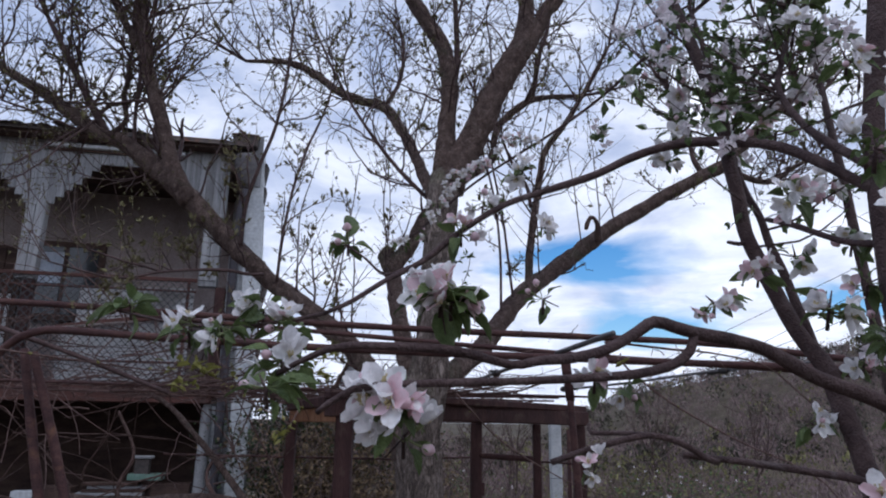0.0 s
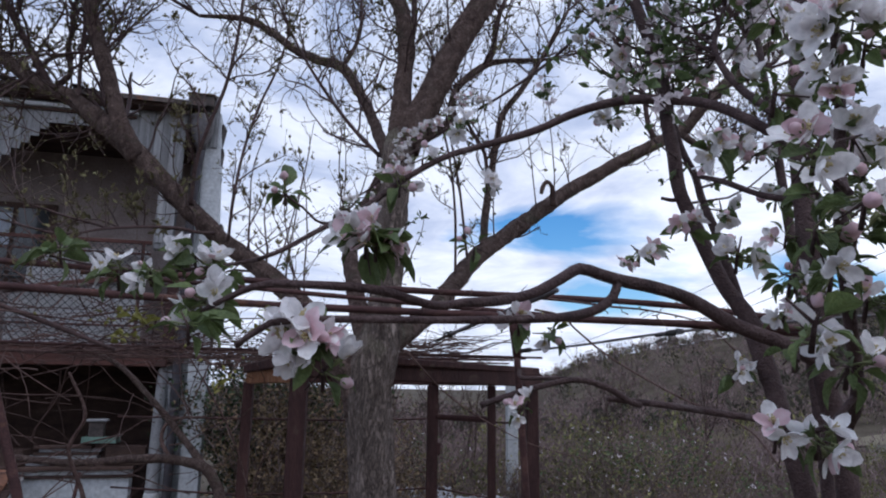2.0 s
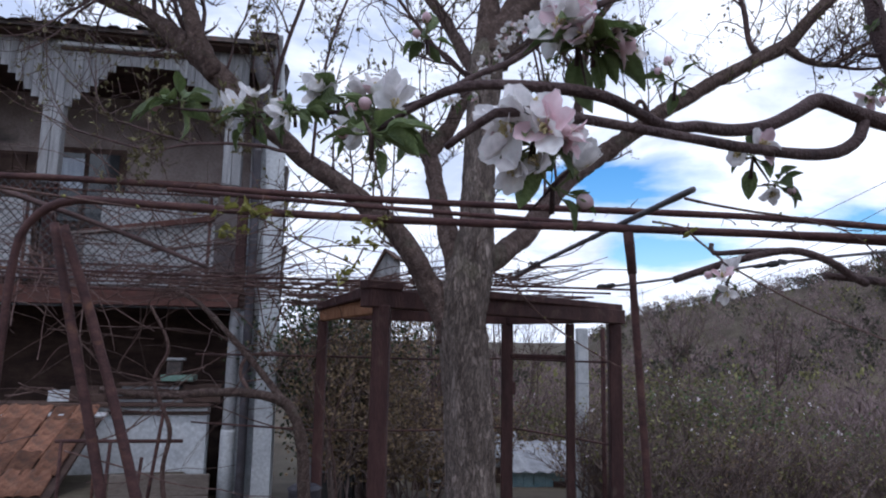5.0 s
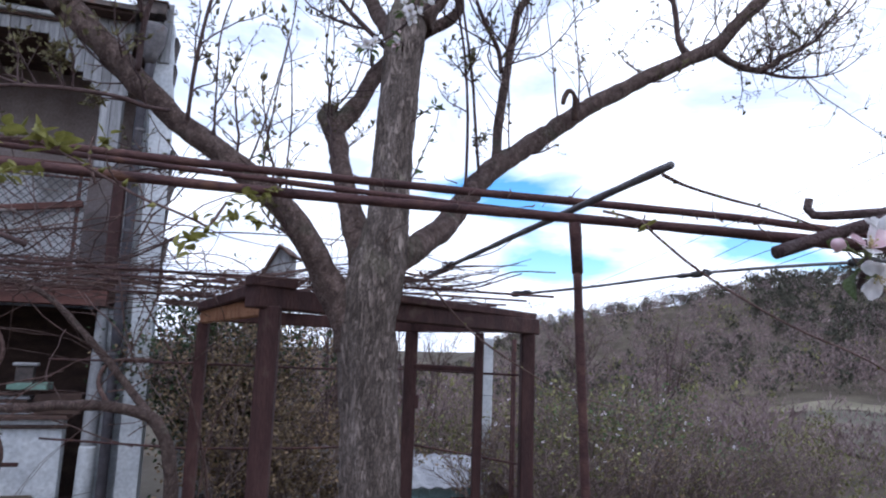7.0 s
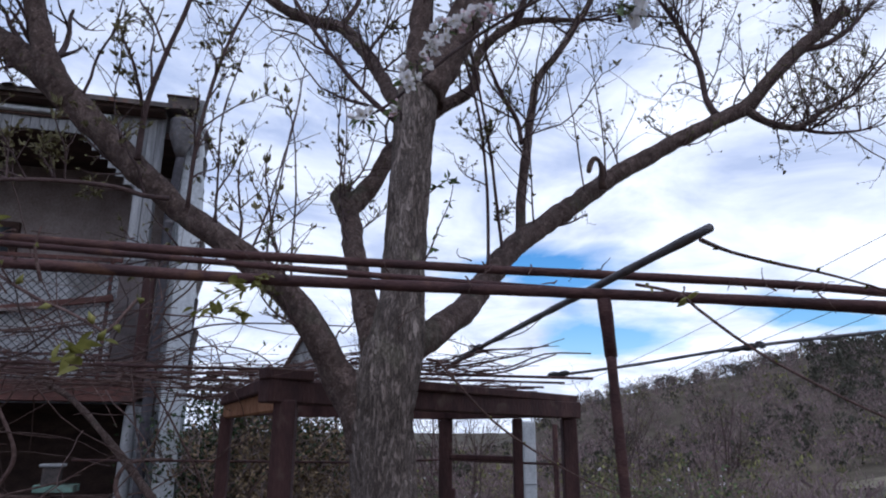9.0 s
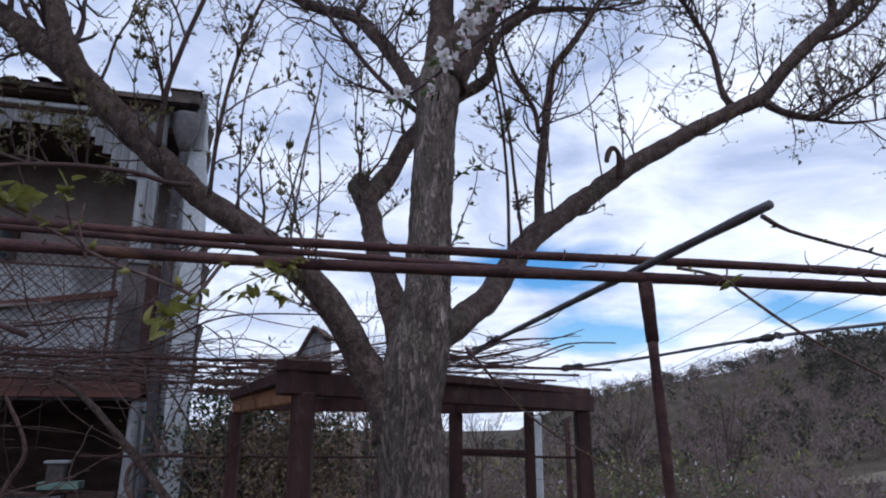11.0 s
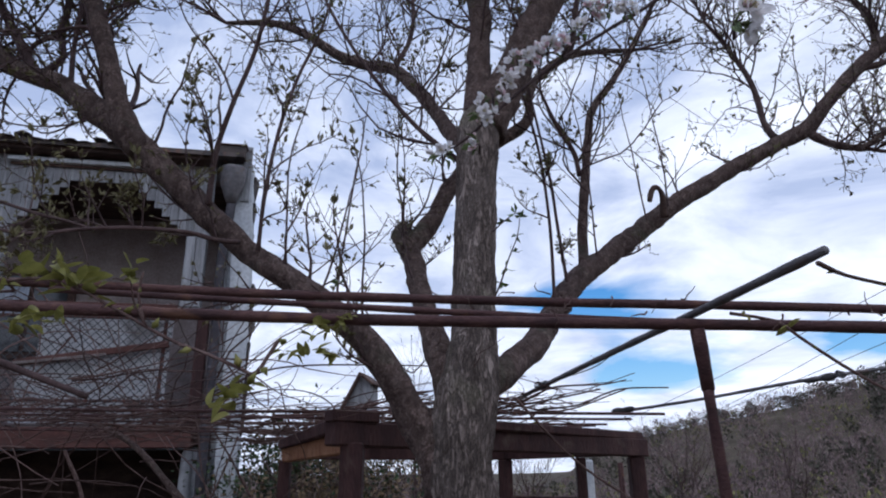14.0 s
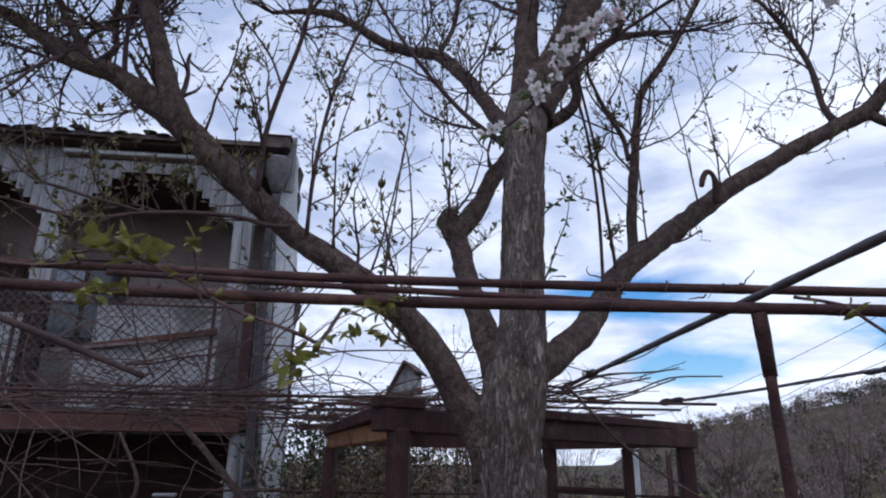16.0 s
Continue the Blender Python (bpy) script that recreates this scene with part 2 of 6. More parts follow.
GREY_PLASTER = material("grey_plaster", [(0.22, 0.22, 0.23), (0.3, 0.3, 0.31), (0.38, 0.38, 0.38)], 3, rough=0.95, bump=0.4, grain=50,
                        stain=(0.2, 0.2, 0.2), stain_scale=2.2, stain_low=0.6)
# whitewash with blotchy stains, its colour darkened to stand for the balcony's shade
DIM_PLASTER = material("shaded_stained_plaster", [(0.24, 0.19, 0.18), (0.34, 0.28, 0.262), (0.42, 0.36, 0.34)], 1.6, rough=0.95, bump=0.35, grain=50,
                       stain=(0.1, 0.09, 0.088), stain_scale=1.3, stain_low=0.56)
OLD_WOOD = material("old_brown_wood", [(0.045, 0.028, 0.024), (0.085, 0.052, 0.042), (0.13, 0.085, 0.066)], 6, (0.4, 1, 1), 0.85, 0.4, 70, vary=0.25)
RED_BEAM = material("red_brown_beam", [(0.055, 0.024, 0.02), (0.1, 0.043, 0.035), (0.15, 0.07, 0.058)], 6, (0.3, 1, 1), 0.8, 0.4, 70,
                    stain=(0.07, 0.04, 0.035), stain_scale=3, stain_low=0.55)
TILE = material("old_roof_tile", [(0.12, 0.055, 0.036), (0.21, 0.1, 0.064), (0.3, 0.16, 0.105)], 8, rough=0.9, bump=0.55, grain=60,
                stain=(0.06, 0.05, 0.044), stain_scale=5, stain_low=0.5, vary=0.45)
DARK_TILE = material("mossy_dark_tile", [(0.05, 0.045, 0.045), (0.09, 0.075, 0.07), (0.14, 0.11, 0.095)], 8, rough=0.95, bump=0.4, grain=60,
                     stain=(0.16, 0.075, 0.05), stain_scale=5, stain_low=0.6, vary=0.3)
RUST_SHEET = material("rusted_sheet", [(0.12, 0.045, 0.03), (0.2, 0.085, 0.055), (0.28, 0.14, 0.1)], 8, rough=0.7, bump=0.25, grain=50,
                      stain=(0.1, 0.08, 0.08), stain_scale=4, stain_low=0.55)
ZINC = material("dull_zinc", [(0.035, 0.032, 0.038), (0.06, 0.055, 0.064), (0.1, 0.092, 0.102)], 7, rough=0.6, bump=0.2, grain=60, metal=0.15,
                stain=(0.06, 0.05, 0.05), stain_scale=4, stain_low=0.55)
WIRE = material("galvanised_wire", [(0.06, 0.06, 0.065), (0.1, 0.1, 0.105)], 20, rough=0.6, bump=0, metal=0.2)
CONCRETE = material("pale_concrete", [(0.36, 0.37, 0.38), (0.48, 0.49, 0.5), (0.58, 0.58, 0.58)], 4, rough=0.9, bump=0.4, grain=60,
                    stain=(0.3, 0.29, 0.27), stain_scale=2.5, stain_low=0.58)
PALE_PANEL = material("faded_panel", [(0.46, 0.46, 0.47), (0.56, 0.56, 0.57), (0.64, 0.64, 0.65)], 3, rough=0.9, bump=0.3, grain=50, stain=(0.24, 0.22, 0.21), stain_scale=2.4, stain_low=0.55)
CLOTH = material("pale_curtain", [(0.42, 0.48, 0.58), (0.6, 0.64, 0.7)], 4, (8, 8, 1), 0.9, 0.3, 60)
GLASS_DARK = material("dusty_pane", [(0.03, 0.035, 0.04), (0.06, 0.065, 0.07)], 3, rough=0.12, bump=0.0, spec=0.6)
GREEN_PAINT = material("faded_green_paint", [(0.13, 0.22, 0.18), (0.2, 0.31, 0.26)], 8, rough=0.6, bump=0.2, stain=(0.12, 0.12, 0.1), stain_scale=7)
TEAL_PAINT = material("faded_teal_paint", [(0.2, 0.33, 0.36), (0.3, 0.44, 0.46), (0.4, 0.52, 0.53)], 5, rough=0.8, bump=0.3, stain=(0.22, 0.24, 0.24), stain_scale=2)
PALE_SHEET = material("pale_roof_sheet", [(0.42, 0.42, 0.44), (0.6, 0.6, 0.62), (0.72, 0.72, 0.73)], 4, rough=0.7, bump=0.25, stain=(0.3, 0.28, 0.27), stain_scale=3)
SOIL = material("grass_and_soil", [(0.06, 0.05, 0.036), (0.1, 0.081, 0.06), (0.14, 0.119, 0.084)], 0.35, rough=1.0, bump=0.6, grain=9,
                stain=(0.24, 0.2, 0.13), stain_scale=0.045, stain_low=0.6, spec=0.1)
SCRUB = material("bare_scrub", [(0.145, 0.105, 0.1), (0.225, 0.165, 0.158), (0.31, 0.235, 0.222)], 0.6, rough=1.0, bump=0, grain=5, vary=0.22, island=True, spec=0.1)
SCRUB_GREEN = material("greening_scrub", [(0.105, 0.096, 0.05), (0.19, 0.18, 0.082), (0.35, 0.33, 0.15)], 0.8, rough=1.0, bump=0, grain=6, vary=0.4, island=True, spec=0.1,
                       glow_through=0.2)
MEADOW = material("dry_meadow", [(0.14, 0.125, 0.085), (0.2, 0.175, 0.12), (0.26, 0.225, 0.16)], 0.25, rough=1.0, bump=0.3, grain=6, spec=0.1)
FIELD = material("thin_grass", [(0.075, 0.068, 0.052), (0.11, 0.105, 0.075), (0.15, 0.14, 0.1)], 0.3, rough=1.0, bump=0.4, grain=7, spec=0.1,
                 stain=(0.2, 0.17, 0.13), stain_scale=0.12, stain_low=0.56)
SCRUB_DARK = material("evergreen_scrub", [(0.05, 0.05, 0.04), (0.085, 0.08, 0.06), (0.12, 0.11, 0.085)], 0.6, rough=1.0, bump=0, grain=5, vary=0.35, island=True, spec=0.1)
DRY_GREEN = material("dry_evergreen", [(0.13, 0.1, 0.06), (0.205, 0.15, 0.092), (0.29, 0.2, 0.13)], 2.2, rough=1.0, bump=0, grain=12, vary=0.45, island=True, spec=0.1,
                     glow_through=0.15)
IVY = material("dark_ivy", [(0.018, 0.032, 0.014), (0.035, 0.055, 0.022), (0.06, 0.08, 0.03)], 4, rough=0.6, bump=0, vary=0.4, island=True)
BLACK_STUFF = material("dark_junk", [(0.03, 0.03, 0.032), (0.07, 0.065, 0.06)], 9, rough=0.85, bump=0.3)


# ---- helpers for shapes ----
class Geo:
    """Collects vertices and faces for one mesh."""

    def __init__(self):
        self.v, self.f, self.m = [], [], []

    def add(self, verts, faces, slot=0):
        base = len(self.v)
        self.v.extend(tuple(v) for v in verts)
        self.f.extend(tuple(base + k for k in face) for face in faces)
        self.m.extend([slot] * len(faces))

    def tube(self, pts, radii, sides=8, slot=0, rough=0.0, seed=0.0, grooves=0.0, cap=True):
        """A tapered tube along the points, uneven where rough or grooved."""
        pts = [Vector(p) for p in pts]
        side = None
        verts, faces = [], []
        for k, p in enumerate(pts):
            ahead = (pts[min(k + 1, len(pts) - 1)] - pts[max(k - 1, 0)]).normalized()
            if side is None:
                side = ahead.orthogonal().normalized()
            side = (side - ahead * side.dot(ahead)).normalized()
            other = ahead.cross(side)
            for s in range(sides):
                a = 2 * math.pi * s / sides
                out = side * math.cos(a) + other * math.sin(a)
                r = radii[k]
                if rough:
                    r *= 1 + rough * noise.noise((p + out * r) * 9 + Vector((seed, 0, seed)))
                if grooves:
                    q = p + out * r
                    r *= 1 + grooves * (0.5 - abs(noise.noise(Vector((q.x * 30, q.y * 30, q.z * 7 + seed))))) * 0.9
                    r *= 1 + grooves * 0.5 * noise.noise(Vector((q.x * 70, q.y * 70, q.z * 30)))
                verts.append(p + out * r)
        for k in range(len(pts) - 1):
            for s in range(sides):
                n = (s + 1) % sides
                faces.append((k * sides + s, k * sides + n, (k + 1) * sides + n, (k + 1) * sides + s))
        if cap:
            faces.append(tuple(range(sides))[::-1])
            faces.append(tuple((len(pts) - 1) * sides + s for s in range(sides)))
        self.add(verts, faces, slot)

    def box(self, centre, size, turn=None, edge=0.006, slot=0):
        """A box with bevelled edges."""
        h = [abs(x) / 2 for x in size]
        b = min(edge, *(x * 0.45 for x in h))
        c = Vector(centre)
        verts, index = [], {}
        for sx in (-1, 1):
            for sy in (-1, 1):
                for sz in (-1, 1):
                    for axis in range(3):
                        q = [sx * (h[0] - b), sy * (h[1] - b), sz * (h[2] - b)]
                        q[axis] = (sx, sy, sz)[axis] * h[axis]
                        index[sx, sy, sz, axis] = len(verts)
                        verts.append(Vector(q))
        faces = []
        signs = (-1, 1)
        for axis in range(3):
            o1, o2 = [a for a in range(3) if a != axis]
            for s in signs:
                ring = []
                for a, d in ((-1, -1), (1, -1), (1, 1), (-1, 1)):
                    key = [0, 0, 0]
                    key[axis], key[o1], key[o2] = s, a, d
                    ring.append(index[(*key, axis)])
                faces.append(ring)
            for a in signs:
                for d in signs:
                    low, high = [0, 0, 0], [0, 0, 0]
                    low[axis], high[axis] = -1, 1
                    low[o1] = high[o1] = a
                    low[o2] = high[o2] = d
                    faces.append([index[(*low, o1)], index[(*high, o1)], index[(*high, o2)], index[(*low, o2)]])
        for sx in signs:
            for sy in signs:
                for sz in signs:
                    faces.append([index[sx, sy, sz, k] for k in range(3)])
        good = []
        for face in faces:
            p = [verts[k] for k in face]
            n = (p[1] - p[0]).cross(p[2] - p[0])
            good.append(face if n.dot(sum(p, Vector()) / len(p)) > 0 else face[::-1])
        if turn is not None:
            verts = [turn @ v for v in verts]
        self.add([v + c for v in verts], good, slot)

    def beam(self, a, b, wide, high, edge=0.006, slot=0):
        """A timber of that section from a to b."""
        a, b = Vector(a), Vector(b)
        along = (b - a).normalized()
        up = Vector((0, 0, 1)) if abs(along.z) < 0.9 else Vector((0, 1, 0))
        side = up.cross(along).normalized()
        top = along.cross(side)
        turn = Matrix((along, side, top)).transposed()
        self.box((a + b) / 2, ((b - a).length, wide, high), turn, edge, slot)

    def mesh(self, name, mats, smooth=False):
        me = bpy.data.meshes.new(name)
        me.from_pydata(self.v, [], self.f)
        for m in mats if isinstance(mats, (list, tuple)) else [mats]:
            me.materials.append(m)
        me.polygons.foreach_set("material_index", self.m)
        if smooth:
            me.polygons.foreach_set("use_smooth", [True] * len(me.polygons))
        me.update()
        return me


def thing(name, at, label, category, group="", turn=0.0, kind=""):
    """An Empty at the base of a thing, which holds its parts."""
    ob = new(name)
    ob.empty_display_size = 0.1
    ob.matrix_basis = pose(*at, 0, 0, turn)
    return tagged(ob, label, category, group, kind)


def world_of(ob):
    if ob.parent is None:
        return ob.matrix_basis.copy()
    return world_of(ob.parent) @ ob.matrix_parent_inverse @ ob.matrix_basis


def part(name, geo, mats, parent=None, label="", smooth=False, local=False, at=None, kind=""):
    """One mesh under a thing or a part. Its points are in the world unless local; geo may be a mesh that is shared."""
    me = geo.mesh(name, mats, smooth) if isinstance(geo, Geo) else geo
    ob = new(name, me)
    if parent is not None:
        ob.parent = parent
        if not local:
            ob.matrix_parent_inverse = world_of(parent).inverted()
    if at is not None:
        ob.matrix_basis = at
    if label:
        ob["label"] = label
    if kind:
        ob["kind"] = kind
    return ob


def structure(name, geo, mats, label, category, smooth=False):
    return tagged(part(name, geo, mats, smooth=smooth), label, category, kind="structure")


def curve_through(ctrl, step=0.05):
    """Points and radii of a smooth line through (x, y, z, radius) rows."""
    c = [Vector(row) for row in ctrl]
    c = [c[0] * 2 - c[1]] + c + [c[-1] * 2 - c[-2]]
    pts, radii = [], []
    for k in range(1, len(c) - 2):
        n = max(2, int((c[k + 1].xyz - c[k].xyz).length / step))
        for s in range(n):
            t = s / n
            q = 0.5 * (2 * c[k] + (c[k + 1] - c[k - 1]) * t + (2 * c[k - 1] - 5 * c[k] + 4 * c[k + 1] - c[k + 2]) * t * t
                       + (3 * c[k] - c[k - 1] - 3 * c[k + 1] + c[k + 2]) * t ** 3)
            pts.append(q.xyz)
            radii.append(max(q.w, 0.0008))
    pts.append(c[-2].xyz)
    radii.append(max(c[-2].w, 0.0008))
    return pts, radii


def line(*rows):
    """Rows (x, y, z) with a first and a last radius, given as the last two numbers."""
    *points, r0, r1 = rows
    n = len(points) - 1
    return [(*p, r0 + (r1 - r0) * k / n) for k, p in enumerate(points)]


# ---- ground and hills ----
def ridge_rise(az):
    """How many degrees the skyline stands over the eye at an azimuth, in degrees to the right of straight ahead."""
    rows = [(-180, 3.0), (-60, 2.0), (-25, 0.6), (-8, -0.6), (4.4, -0.7), (7, -0.3), (9, 0.2), (10.6, 1.2), (12.4, 2.15), (15, 3.05), (18, 3.75), (21, 4.2), (24, 4.65), (26, 5.0), (28, 5.75), (30, 5.95), (32, 6.25), (34, 6.45), (38, 6.7), (40, 7.1), (46, 7.4), (70, 7.6), (120, 5.0), (180, 3.0)]
    for (a, ha), (b, hb) in zip(rows, rows[1:]):
        if a <= az <= b:
            t = (az - a) / (b - a)
            return ha + (hb - ha) * t - (0.45 if az > 0 else 0.3)
    return 3.0


def ground_height(x, y):
    r = math.hypot(x, y)
    az = math.degrees(math.atan2(x, y))
    z = -0.3 * max(0.0, min(1.0, (y - 4.0) / 5.0)) - 1.3 * max(0.0, min(1.0, (r - 8.0) / 9.0)) - (2.2 - 1.9 * max(0.0, min(1.0, (az - 20.0) / 16.0))) * max(0.0, min(1.0, (r - 17.0) / 45.0))
    if az < -20 and r < 30:
        z *= 0.35
    far = 210.0 if az < 10 else 150.0
    t = max(0.0, min(1.0, (r - 62.0) / (far - 62.0)))
    top = 1.7 + far * math.tan(radians(ridge_rise(az)))
    t = t * t * (3 - 2 * t)
    z += (top - z) * t
    if r > far:
        z += (r - far) * 0.004
    z += noise.noise(Vector((x * 0.05, y * 0.05, 0.3))) * min(2.2, r * 0.012)
    z += noise.noise(Vector((x * 0.9, y * 0.9, 1.3))) * 0.05
    return z


g = Geo()
rings = [0.0] + [0.6 * 1.085 ** k for k in range(104)]
spokes = 180
verts = []
for r in rings:
    for s in range(spokes):
        a = 2 * math.pi * s / spokes
        x, y = r * math.sin(a), r * math.cos(a)
        verts.append((x, y, ground_height(x, y)))
faces = []
for k in range(len(rings) - 1):
    for s in range(spokes):
        n = (s + 1) % spokes
        faces.append((k * spokes + s, (k + 1) * spokes + s, (k + 1) * spokes + n, k * spokes + n))
g.add(verts, faces)
structure("ground", g, SOIL, "sloping yard of grass and soil that runs down to a valley and up a hill", "ground", smooth=True)


def scrub(name, count, near, wide, size, mat, label, blades, seed, lean=0.35, clear=None, fine=1.0, slim=1.0):
    """Uncountable bushes on the slopes, each a tuft of narrow blades of twig and leaf."""
    rng = random.Random(seed)
    g = Geo()
    made = 0
    while made < count:
        r = near[0] * (near[1] / near[0]) ** rng.random()
        az = rng.uniform(*wide)
        x, y = r * math.sin(radians(az)), r * math.cos(radians(az))
        if clear and clear(x, y):
            continue
        if noise.noise(Vector((x * 0.03, y * 0.03, seed))) < rng.uniform(-0.75, 0.25):
            continue
        made += 1
        z = ground_height(x, y) - 0.1
        high = rng.uniform(*size) * (0.7 + 0.3 * rng.random())
        spread = high * rng.uniform(0.4, 0.7)
        for _ in range(blades):
            a, t = rng.uniform(0, 6.283), rng.random() ** 0.6
            d = spread * rng.random() ** 0.5 * (1 - 0.5 * t)
            p = Vector((x + d * math.cos(a), y + d * math.sin(a), z + high * t * (1 - 0.35 * (d / spread) ** 2)))
            way = Vector((rng.gauss(0, lean), rng.gauss(0, lean), 1)).normalized()
            across = way.cross(Vector((rng.gauss(0, 1), rng.gauss(0, 1), 0.2))).normalized()
            length = high * fine * rng.uniform(0.12, 0.34)
            width = length * rng.uniform(0.12, 0.4) * slim
            g.add([p - across * width * 0.3, p + across * width * 0.3, p + way * length * 0.6 + across * width, p + way * length, p + way * length * 0.5 - across * width],
                  [(0, 1, 2, 3, 4)])
    return tagged(part(name, g, mat), label, "scrub", kind="stuff")


def open_valley(x, y):
    return 34 < math.hypot(x, y) < 72 and math.degrees(math.atan2(x, y)) > 32


scrub("hill_scrub", 4200, (64, 150), (-25, 62), (1.5, 3.8), SCRUB, "bare grey-brown scrub and young trees covering the hillside", 46, 11, 0.6, open_valley, 0.6, 0.4)
scrub("hill_scrub_green", 420, (60, 140), (-20, 62), (1.4, 3.6), SCRUB_GREEN, "scattered greening bushes among the bare hillside scrub", 40, 12, 0.5, open_valley, 0.5)
scrub("ridge_trees", 300, (126, 151), (9, 62), (0.8, 2.6), SCRUB_DARK, "dark evergreen bushes and trees along the ridge", 170, 15, 1.0, None, 0.55)
scrub("hill_wood", 420, (98, 150), (31, 62), (2.0, 4.2), SCRUB_DARK, "dark wood on the upper slope of the hill", 120, 17, 0.7, None, 0.55)
scrub("hillside_bushes", 420, (66, 138), (-10, 62), (1.4, 3.6), SCRUB_DARK, "dark rounded bushes dotted over the hillside", 80, 16, 0.8, open_valley, 0.6)
scrub("valley_scrub", 430, (18, 62), (-4, 62), (1.1, 2.5), SCRUB, "leafless brown thicket on the slope below the yard", 260, 13, 0.6, open_valley, 0.4, 0.32)
scrub("valley_scrub_green", 300, (17, 60), (-2, 62), (0.9, 2.0), SCRUB_GREEN, "thicket of shrubs coming into leaf below the yard", 190, 14, 0.8, open_valley, 0.24)

# a green field and a dry meadow on the valley floor


def field(name, az0, az1, r0, r1, mat, label):
    g, n, m = Geo(), 40, 8
    vs = []
    for k in range(n + 1):
        az = radians(az0 + (az1 - az0) * k / n)
        for q in range(m + 1):
            r = r0 + (r1 - r0) * q / m + 0.9 * math.sin(k * 0.8 + q)
            x, y = r * math.sin(az), r * math.cos(az)
            vs.append((x, y, ground_height(x, y) + 0.12))
    w = m + 1
    g.add(vs, [(w * k + q, w * k + q + 1, w * k + q + w + 1, w * k + q + w) for k in range(n) for q in range(m)])
    structure(name, g, mat, label, "field", smooth=True)


field("meadow", 29, 62, 61.5, 68, MEADOW, "pale dry meadow strip at the foot of the hill")
field("green_field", 34, 62, 30, 61, FIELD, "grey-green field on the valley floor")

# ---- house ----
HOUSE_TURN = 11.0
house = thing("house", (-2.946, 9.825, -0.771), "two-storey white village house with a boarded wooden balcony", "house", turn=HOUSE_TURN)
house.matrix_basis = house.matrix_basis @ Matrix.Scale(1.1, 4)


def hz(z):
    return z + 0.5


def hpart(name, geo, mats, parent=None, label="", at=None, smooth=False):
    return part(name, geo, mats, parent or house, label, smooth, local=True, at=at)


def hbox(name, lo, hi, mats, parent=None, label="", edge=0.008):
    g = Geo()
    lo, hi = Vector(lo), Vector(hi)
    g.box((lo + hi) / 2 + Vector((0, 0, 0.5)), hi - lo, edge=edge)
    return hpart(name, g, mats, parent, label)


# masonry, in the house's own frame: x along the front (the corner is 0, the front runs to minus x), y into the house
g = Geo()
g.add([(x + lean, y, hz(z)) for z, lean in ((-0.9, 0.14), (2.1, 0.125), (3.5, 0.125), (5.52, 0.03)) for x, y in ((-0.2, -0.04), (0.03, -0.04), (0.03, 0.32), (-0.2, 0.32))],
      [(4 * k + i, 4 * k + (i + 1) % 4, 4 * k + 4 + (i + 1) % 4, 4 * k + 4 + i) for k in range(3) for i in range(4)] + [(12, 13, 14, 15)])
hpart("corner_pilaster", g, PLASTER, label="tall whitewashed corner pilaster with stained plaster")
g = Geo()
g.beam((-0.1, 0.33, hz(2.27)), (-1.9, 7.0, hz(2.27)), 0.17, 6.35)
hpart("side_wall", g, PLASTER, label="whitewashed side wall running back from the corner")
hbox("back_wall", (-8.6, 7.0, -0.9), (-1.9, 7.25, 5.45), PLASTER)
hbox("left_wall", (-8.6, 0.0, -0.9), (-8.4, 7.0, 5.45), PLASTER)
# the shade behind the balcony is put into this wall's colour
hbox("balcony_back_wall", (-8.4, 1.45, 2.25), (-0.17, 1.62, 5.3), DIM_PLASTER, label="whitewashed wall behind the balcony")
hbox("balcony_floor", (-8.4, 0.02, 2.1), (-0.2, 1.45, 2.24), OLD_WOOD, label="worn plank floor of the balcony")
hbox("balcony_ceiling", (-8.4, 0.03, 5.22), (-0.2, 1.45, 5.3), OLD_WOOD, label="dark wooden ceiling over the balcony")
hbox("front_beam", (-8.4, -0.1, 2.03), (-0.34, 0.06, 2.25), RED_BEAM, label="red-brown painted beam under the balcony")
# dark wood colour here stands for the dimness inside the porch
hbox("porch_wall", (-8.4, 1.9, -0.9), (-0.17, 2.05, 2.08), OLD_WOOD, label="back wall of the porch, coloured dark for its dim interior")
hbox("porch_parapet", (-8.4, -0.02, -0.9), (-0.64, 0.16, 0.78), PLASTER, label="low whitewashed wall under the porch opening")
ledge = hbox("porch_ledge", (-8.4, -0.1, 0.785), (-0.6, 0.24, 0.83), OLD_WOOD, label="weathered plank ledge on the low wall")
hbox("lower_plank", (-8.4, -0.06, 0.69), (-0.6, -0.022, 0.73), OLD_WOOD, ledge)
g = Geo()
g.tube([(-0.385, 0.05, hz(z)) for z in (0.48, 0.5, 1.0, 1.85, 1.95, 2.01, 2.035)], [0.085, 0.082, 0.078, 0.066, 0.062, 0.05, 0.03], 18, rough=0.03)
pillar = hpart("porch_pillar", g, GREY_PLASTER, label="round grey plastered porch pillar", smooth=True)
g = Geo()
g.tube([(-0.385, 0.05, hz(z)) for z in (-0.9, 0.3, 0.47, 0.5)], [0.1, 0.095, 0.092, 0.084], 18, rough=0.03)
hpart("pillar_foot", g, PLASTER, pillar, "whitewashed foot of the pillar", smooth=True)
hbox("porch_end", (-0.36, 0.1, -0.9), (-0.2, 0.3, 2.0), PLASTER)

